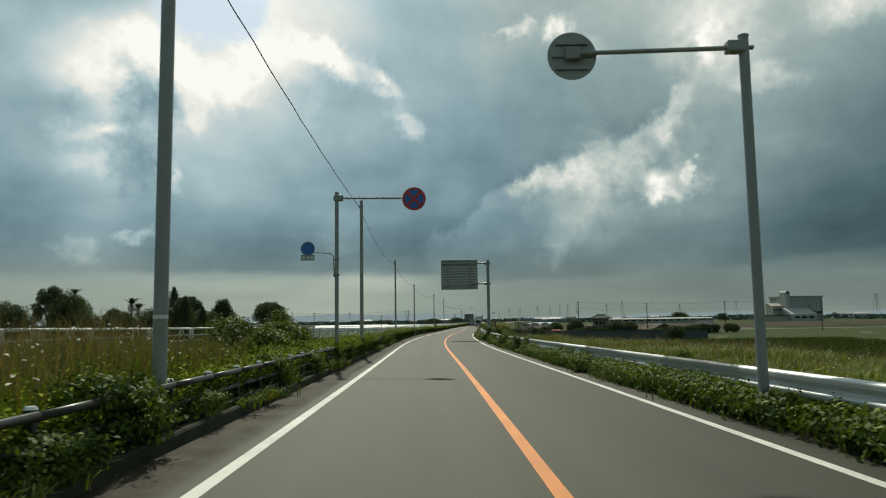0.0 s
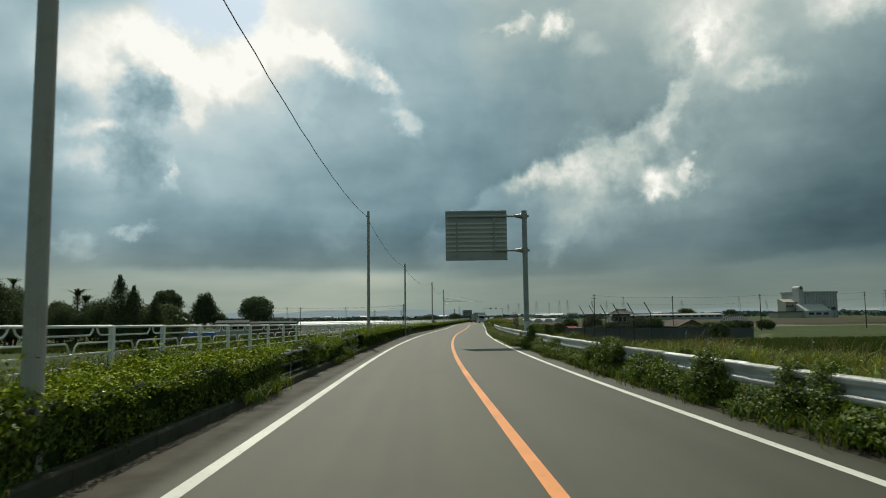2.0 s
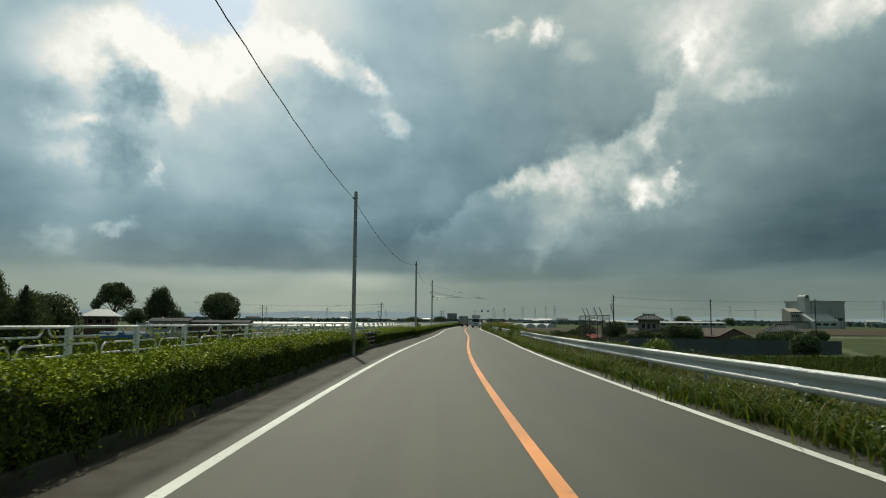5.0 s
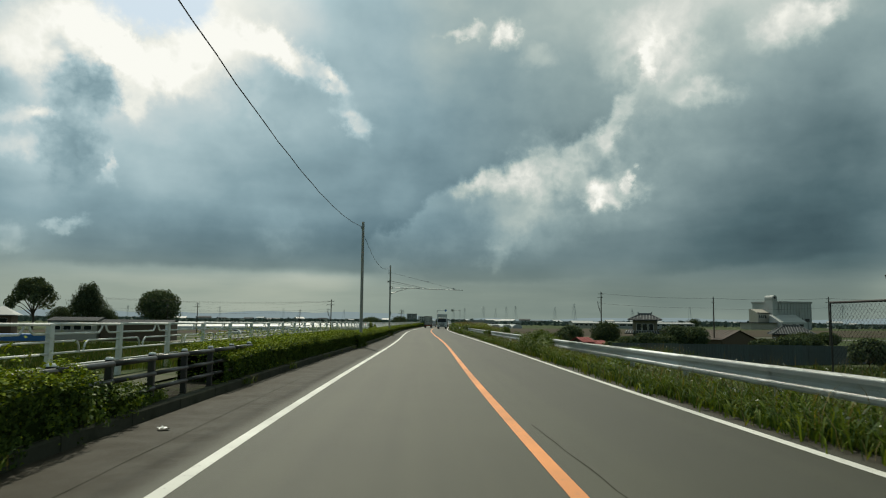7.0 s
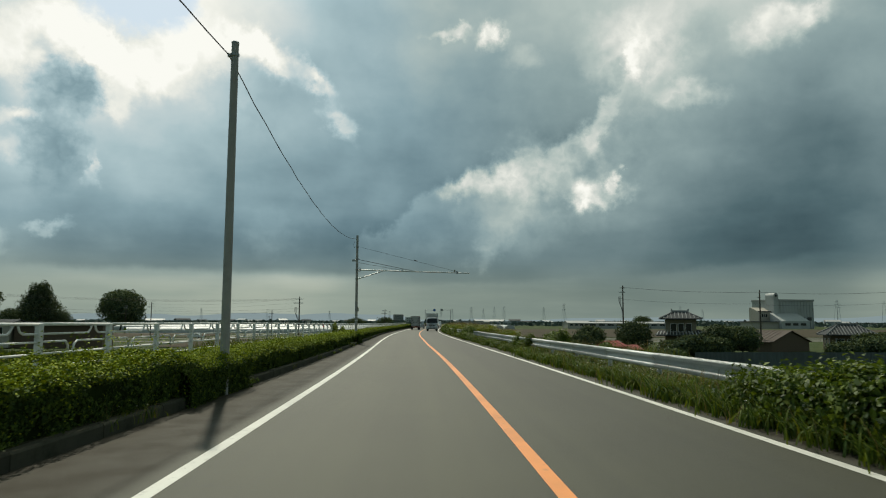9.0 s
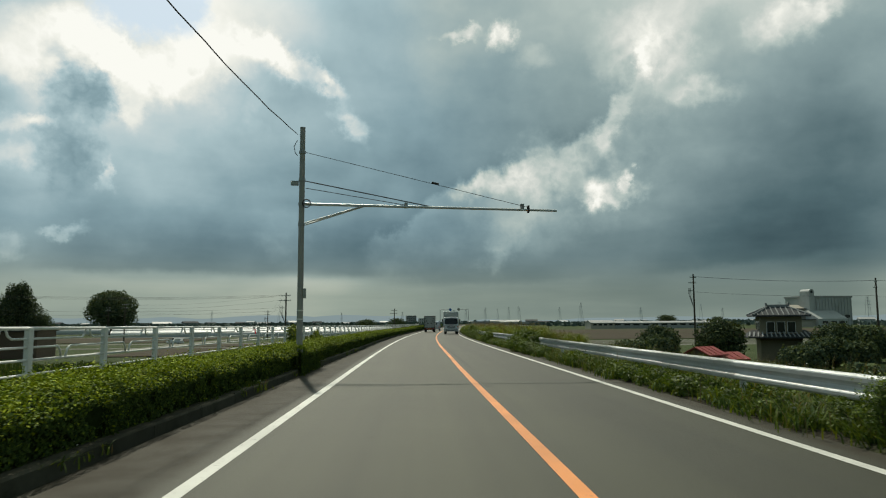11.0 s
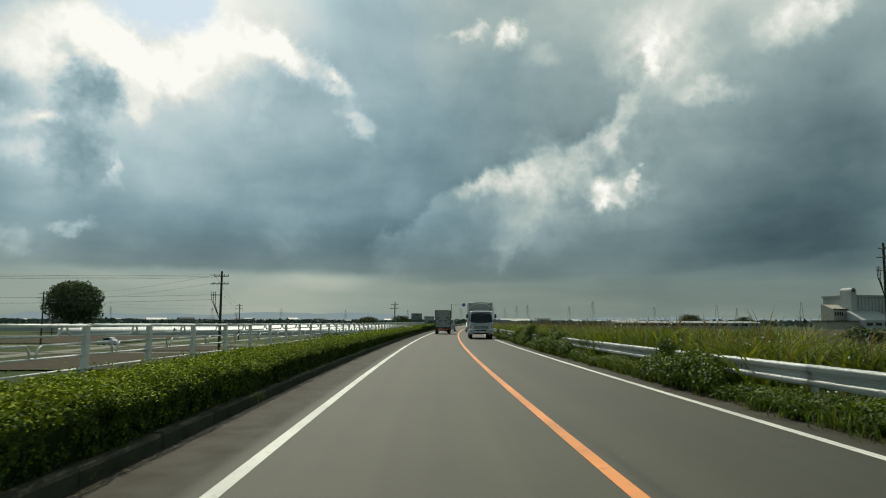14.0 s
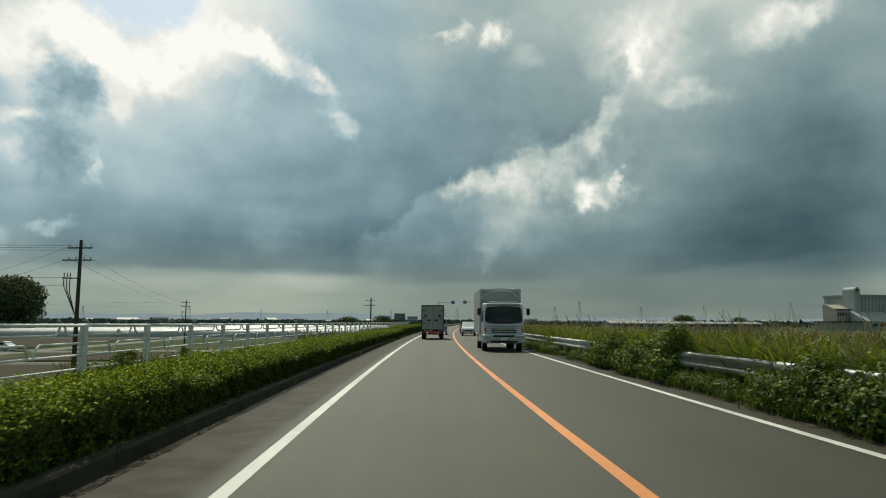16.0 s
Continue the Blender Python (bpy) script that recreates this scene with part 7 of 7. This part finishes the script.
# ---------------------------------------------------------------- chain-link enclosures beside the road
def chain_fence(corners, height, label, lean=(0.0, -0.22), stations=None):
    t = thing("chain_link_fence", label, "fence")
    for (ax, ay), (bx, by) in zip(corners, corners[1:]):
        a, b = Vector((ax, ay, 0)), Vector((bx, by, 0))
        n = max(1, round((b - a).length / 1.9))
        zb = road_z(ay, 9) - 0.67
        a.z = b.z = zb
        rot = math.degrees(math.atan2(b.y - a.y, b.x - a.x))
        m = Matrix.Translation(a) @ pose(0, 0, 0, 0, 0, rot)
        L = (b - a).length
        part("top_rail", tubed([(0, 0, height), (L, 0, height)], 0.022, 8), M["dark_frame"], t, at=m)
        part("bottom_rail", tubed([(0, 0, 0.15), (L, 0, 0.15)], 0.02, 6), M["dark_frame"], t, at=m)
        for i, x in enumerate(stations or [L * i / n for i in range(n + 1)]):
            p = part("post", tubed([(x, 0, -0.4), (x, 0, height + 0.02)], 0.016, 8), M["dark_frame"], t, at=m)
            if not stations or 0 < i < len(stations) - 1:
                part("barb_arm", tubed([(x, 0, height), (x + lean[0], lean[1], height + 0.40)], 0.018, 6), M["dark_frame"], p, "slanting arm for barbed wire")
        k = int(L / 0.10)
        net = bmesh.new()
        for sgn in (-1, 1):
            for i in range(-int(height / 0.10), k + 1):
                x0 = i * 0.10
                p0, p1 = (x0, 0.2), (x0 + height - 0.2, height)
                lo = max(0.0, -p0[0]); hi = min(height - 0.2, L - p0[0])
                if hi <= lo:
                    continue
                u, v = (p0[0] + lo, 0.2 + lo), (p0[0] + hi, 0.2 + hi)
                if sgn < 0:
                    u, v = (L - u[0], u[1]), (L - v[0], v[1])
                tube(net, [(u[0], 0.01 * sgn, u[1]), (v[0], 0.01 * sgn, v[1])], 0.0022, 3, cap=False)
        part("netting", net, M["dark_frame"], t, "thin wire netting", at=m)
    return t


chain_fence([(6.35, 62.2), (6.7, 52.7)], 2.35, "rusty dark chain-link fence with barbed-wire arms")
chain_fence([(7.80, 109.13), (7.57, 101.81)], 2.51, "dark chain-link fence with barbed-wire arms", (0.0, -0.17), (0, 1.8, 2.88, 4.76, 5.95, 7.32))
chain_fence([(20.0, 272), (20.6, 266)], 2.3, "dark chain-link fence with barbed-wire arms")


# ---------------------------------------------------------------- far utility poles
def line_pole(x, y, top, base=FIELD, cross=1.6, rack=True, turn=0.0, label="wooden-brown utility pole with crossarms and cable rack"):
    t = thing("line_pole", label, "utility pole", pose(x, y, base, 0, 0, turn), "field power line")
    h = top - base
    part("shaft", tubed([(0, 0, -0.5), (0.05, 0, h)], 0.17, 10, 0.10), M["bark"], t)
    for i, z in enumerate((h - 0.5, h - 1.3)):
        part("crossarm", boxed(-cross / 2 - (0.3 if i else 0), cross / 2, -0.05, 0.05, z - 0.05, z + 0.05), M["steel_post"], t)
        for q in (-0.45, -0.15, 0.2, 0.45):
            part("insulator", tubed([(q * cross, 0, z + 0.05), (q * cross, 0, z + 0.22)], 0.045, 6), M["sign_white"], t)
    if rack:
        z = h - 3.0
        for q in (-0.75, -0.55, -0.95):
            part("riser", tubed([(q, 0, z + 0.9), (q, 0, z - 0.9 - q), (-0.12, 0, z - 1.8)], 0.03, 6), M["cable"], t, "drooping black riser cable")
        part("rack_bar", boxed(-1.05, 0, -0.04, 0.04, z + 0.5, z + 0.58), M["steel_post"], t)
    return t


LP = [(-12.9, 267.1, 5.3), (-32.0, 369.0, 4.2), (5.7, 342.8, 4.1), (-60, 330, 5.5), (-90.0, 400, 6.2), (-30, 262, 4.8)]
for i, (x, y, z) in enumerate(LP[:5]):
    line_pole(x, y, z, turn=-8, rack=i < 2)
RP = [(48.1, 251.6, 7.3), (69.9, 242.7, 6.2), (98.0, 246.0, 6.6), (140, 262, 7.4)]
for i, (x, y, z) in enumerate(RP):
    line_pole(x, y, z, turn=20, rack=i == 0, cross=1.2 if i != 1 else 0.5)
for a, b in zip(RP, RP[1:]):
    wire("power_line", (a[0], a[1], a[2] - 0.35), (b[0], b[1], b[2] - 0.35), 0.35, 0.022, "thin power line between field poles")
    wire("power_line", (a[0], a[1], a[2] - 2.6), (b[0], b[1], b[2] - 2.4), 0.3, 0.014, "thin power line between field poles")
for a, b in ((LP[0], LP[3]), (LP[0], LP[1]), (LP[1], LP[4])):
    for dz in (0.4, 1.2):
        wire("power_line", (a[0] - 0.6, a[1], a[2] - dz), (b[0], b[1], b[2] - dz), 0.7, 0.009, "thin power line between field poles")
for dz in (0.35, 0.5, 0.65, 2.4, 2.9):
    wire("power_line", (LP[0][0] - 0.4, LP[0][1], LP[0][2] - dz), (-58.0, 246.0, 5.0 - dz), 0.6, 0.010, "thin power line between field poles")


# ---------------------------------------------------------------- greenhouses, field clutter
def greenhouse(x, y, turn, length, width=6.5, h=2.7):
    bm = bmesh.new()
    arc = [(width / 2 * math.cos(a), h * (math.sin(a) ** 0.7)) for a in np.linspace(0, math.pi, 13)]
    prism(bm, [(p, q) for p, q in arc], -length / 2, length / 2)
    t = thing("greenhouse", "long white film-covered greenhouse tunnel in the fields", "greenhouse", pose(x, y, FIELD, 0, 0, turn), "greenhouse tunnels")
    part("film", bm, M["vinyl"], t, smooth=False)
    hp = bmesh.new()
    for i in range(int(length / 6) + 1):
        tube(hp, [(-length / 2 + 6 * i, p * 1.01, q + 0.03) for p, q in arc], 0.05, 4)
    tagged(part("hoops", hp, M["galv"], t), kind="stuff")
    return t


for i in range(9):
    greenhouse(-30 + 1.5 * i, 420 + 11 * i, 8, 60 + 6 * (i % 3), 6.0, 2.3)
for i in range(6):
    greenhouse(-130 + 8 * i, 505 + 14 * i, 6, 90)
for i in range(5):
    greenhouse(-77 + 1.5 * i, 414 + 11 * i, 8, 32, 6.0, 2.3)
for i in range(5):
    greenhouse(-20 + 2 * i, 480 + 14 * i, 8, 50)
for i in range(4):
    greenhouse(60 + 9 * i, 560 + 10 * i, 92, 60)

tarp = thing("sheeted_stack", "stack under a bright blue sheet in a farmyard", "stack", pose(-77.0, 252.0, FIELD, 0, 0, 8))
bm_ = boxed(-5.5, 5.5, -2, 2, -0.1, 1.6, 0.25)
part("sheet", bm_, M["blue_sheet"], tarp)
flag = thing("marker_flag", "pink cloth marker tied to the white fence", "marker", Matrix.Translation(road(181.2, -4.66, 1.15)))
bm_ = bmesh.new()
v4 = [bm_.verts.new(p) for p in ((0, 0, 0.18), (0.05, 0.08, 0.14), (0.07, 0.13, -0.05), (0.02, 0.05, -0.02))]
bm_.faces.new(v4)
bmesh.ops.solidify(bm_, geom=list(bm_.faces), thickness=0.006)
part("cloth", bm_, M["pink_cloth"], flag)


def field_track(points, width, label):
    bm = bmesh.new()
    rows = []
    for i, p in enumerate(points):
        a, c = Vector(points[max(0, i - 1)]), Vector(points[min(len(points) - 1, i + 1)])
        n = (c - a).normalized()
        n = Vector((-n.y, n.x))
        rows.append([bm.verts.new((*(Vector(p) + n * q), FIELD + zz)) for q, zz in ((-width / 2 - 0.3, 0.02), (-width / 2, 0.16), (width / 2, 0.16), (width / 2 + 0.3, 0.02))])
    for u, v in zip(rows, rows[1:]):
        for j in range(3):
            bm.faces.new((u[j], u[j + 1], v[j + 1], v[j]))
    tagged(new("field_track", mesh_bm("field_track", bm, M["paving"])), label, "track", kind="structure")


field_track([(-120, 318), (-60, 325), (-14, 331), (8, 336)], 3.2, "pale gravel farm track across the fields")
field_track([(-46, 250), (-44, 325), (-41, 408)], 2.4, "pale gravel farm track between the fields")
field_track([(-150, 290), (-46, 298), (-16, 301)], 1.6, "pale narrow path between the fields")
field_track([(-140, 402), (-60, 406), (-5, 411)], 3.0, "pale gravel farm track before the greenhouses")
field_track([(24, 292), (90, 300), (200, 312)], 2.6, "pale gravel farm track across the fields")
bm_ = bmesh.new()
for y0, y1, x0, x1 in ((345, 430, 40, 230), (434, 560, 46, 420), (352, 428, 234, 420), (243, 292, -130, -62), (262, 296, -40, -17), (304, 322, -38, -14), (336, 398, -130, -50)):
    rows = [[bm_.verts.new((x0 + (x1 - x0) * i / 12, y0 + (y1 - y0) * j / 6 + 0.06 * (x1 - x0) * i / 12, FIELD + 0.14 + 0.05 * noise.noise(Vector((i, j, y0))))) for i in range(13)] for j in range(7)]
    for j in range(6):
        for i in range(12):
            bm_.faces.new((rows[j][i], rows[j][i + 1], rows[j + 1][i + 1], rows[j + 1][i]))
tagged(new("fallow_field", mesh_bm("fallow_field", bm_, M["fallow"])), "brown fallow fields with patches of weeds", "field", kind="structure")
for i in range(4):
    field_track([(26, 303 + 8 * i), (80, 307 + 8.5 * i), (150, 313 + 9 * i)], 0.9, "pale bank between the paddies")


# ---------------------------------------------------------------- skyline
def pylon(x, y, h):
    bm = bmesh.new()
    w = h * 0.09
    legs = lambda z: w * (1 - 0.86 * (z / h)) + 0.3
    for sx in (-1, 1):
        for sy in (-1, 1):
            tube(bm, [(sx * legs(0), sy * legs(0), 0), (sx * legs(h), sy * legs(h), h)], 0.13, 4)
    zs = np.linspace(0, h, 9)
    for a, b in zip(zs, zs[1:]):
        for sx in (-1, 1):
            tube(bm, [(sx * legs(a), -legs(a), a), (-sx * legs(b), -legs(b), b)], 0.09, 3)
    arms = bmesh.new()
    for z, l in ((h * 0.70, h * 0.16), (h * 0.82, h * 0.14), (h * 0.94, h * 0.11)):
        tube(arms, [(-l, 0, z), (0, 0, z + h * 0.02), (l, 0, z)], 0.15, 4)
    t = thing("pylon", "distant grey lattice power pylon", "pylon", pose(x, y, FIELD, 0, 0, (x * 7) % 60), "distant pylons")
    part("tower", bm, M["pylon"], t)
    part("arms", arms, M["pylon"], t)


qr = random.Random(11)
for az, dist, h in ((31.5, 1150, 34), (27.0, 1300, 32), (22.5, 1500, 34), (18.5, 1500, 30), (14.2, 1350, 36), (13.0, 1700, 36), (10.0, 1600, 36), (9.4, 1900, 40), (8.6, 2000, 38), (7.6, 1700, 36),
                    (6.2, 1800, 34), (5.4, 2100, 38), (1.5, 1900, 30), (-3.0, 2000, 30), (-7.5, 1900, 32), (-12, 1700, 30), (-18, 1500, 26), (34.5, 1300, 36), (-25, 1600, 30), (24.4, 1900, 34)):
    pylon(dist * math.sin(radians(az)), dist * math.cos(radians(az)), h)


def tree_line():
    """A far belt of low woods along the horizon."""
    r = np.random.default_rng(3)
    pieces = []
    k = 6000
    az = np.radians(r.uniform(-48, 52, k))
    dist = r.uniform(850, 2300, k)
    hgt = r.uniform(2.0, 5.5, k) * (0.55 + 0.9 * np.array([abs(noise.noise(Vector((a * 14, 0.3, 0)))) for a in az]))
    c = np.stack([dist * np.sin(az), dist * np.cos(az), FIELD + hgt * 0.5], 1)
    for q in range(5):
        cc = c + r.normal(0, 1, (k, 3)) * np.array([7, 4, 0]) + np.stack([0 * hgt, 0 * hgt, hgt * 0.14 * q], 1)
        v, f = leaves(cc, np.tile((0.1, -1, 0.4), (k, 1)), 4.5, 0.5, 0.7, r)
        pieces.append((v, f, 0))
    V, F, I = join(*pieces)
    tagged(new("far_woods", mesh_np("far_woods", V, F, [M["far_leaf"]], I)), "hazy dark belt of woods along the horizon", "trees", kind="stuff")


tree_line()


def far_house(az, dist, w, d, h, rise, roof):
    x, y = dist * math.sin(radians(az)), dist * math.cos(radians(az))
    t = thing("far_house", "small distant house with a gabled roof", "house", pose(x, y, FIELD, 0, 0, qr.uniform(-40, 40)), "distant houses")
    part("wall", boxed(-w / 2, w / 2, -d / 2, d / 2, -0.3, h), M["far_town"], t)
    bm = bmesh.new()
    prism(bm, [(-d / 2 - 0.6, h + 0.01), (0, h + rise), (d / 2 + 0.6, h + 0.01)], -w / 2 - 0.5, w / 2 + 0.5)
    part("roof", bm, M[roof], t)


for i in range(64):
    az = -44 + 94 * (i + qr.uniform(-0.4, 0.4)) / 64
    far_house(az, qr.uniform(900, 1500), qr.uniform(9, 22), qr.uniform(8, 14), qr.uniform(3, 6), qr.uniform(1.2, 2.6), qr.choice(("roof_tile", "roof_light", "roof_light", "far_town")))
for az, dist, w, h in ((2.1, 1250, 15, 15), (2.9, 1100, 12, 10), (7.0, 860, 26, 5.5), (9.2, 900, 18, 5)):
    x, y = dist * math.sin(radians(az)), dist * math.cos(radians(az))
    t = thing("far_block", "plain pale flat-roofed building in the distance", "building", pose(x, y, FIELD, 0, 0, 5))
    b = part("wall", boxed(-w / 2, w / 2, -6, 6, -0.3, h, 0.05), M["far_town"], t)
    for z in np.arange(1.4, h - 1.5, 3.0):
        windows(b, max(3, int(w / 3)), -w / 2 + 0.5, w / 2 - 0.5, -6, z, z + 1.3)


def mountains():
    """A low range far behind everything, its blue haze painted as a flat glow."""
    n = 160
    V, F = [], []
    for i in range(n + 1):
        az = radians(-60 + 125 * i / n)
        hgt = 40 + 60 * noise.noise(Vector((i * 0.06, 1.7, 0))) + 26 * noise.noise(Vector((i * 0.21, 5.1, 0)))
        hgt *= 1.0 if i < 70 else 0.8
        for z, d in ((-40, 4300), (max(8, hgt), 4500)):
            V.append((d * math.sin(az), d * math.cos(az), z))
    for i in range(n):
        F.append((2 * i, 2 * i + 2, 2 * i + 3, 2 * i + 1))
    m = bpy.data.materials.new("haze_glow")
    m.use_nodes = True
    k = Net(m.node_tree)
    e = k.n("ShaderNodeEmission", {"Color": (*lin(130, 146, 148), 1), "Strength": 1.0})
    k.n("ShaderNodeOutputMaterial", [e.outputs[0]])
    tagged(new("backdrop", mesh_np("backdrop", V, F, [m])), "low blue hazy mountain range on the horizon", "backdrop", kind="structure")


mountains()
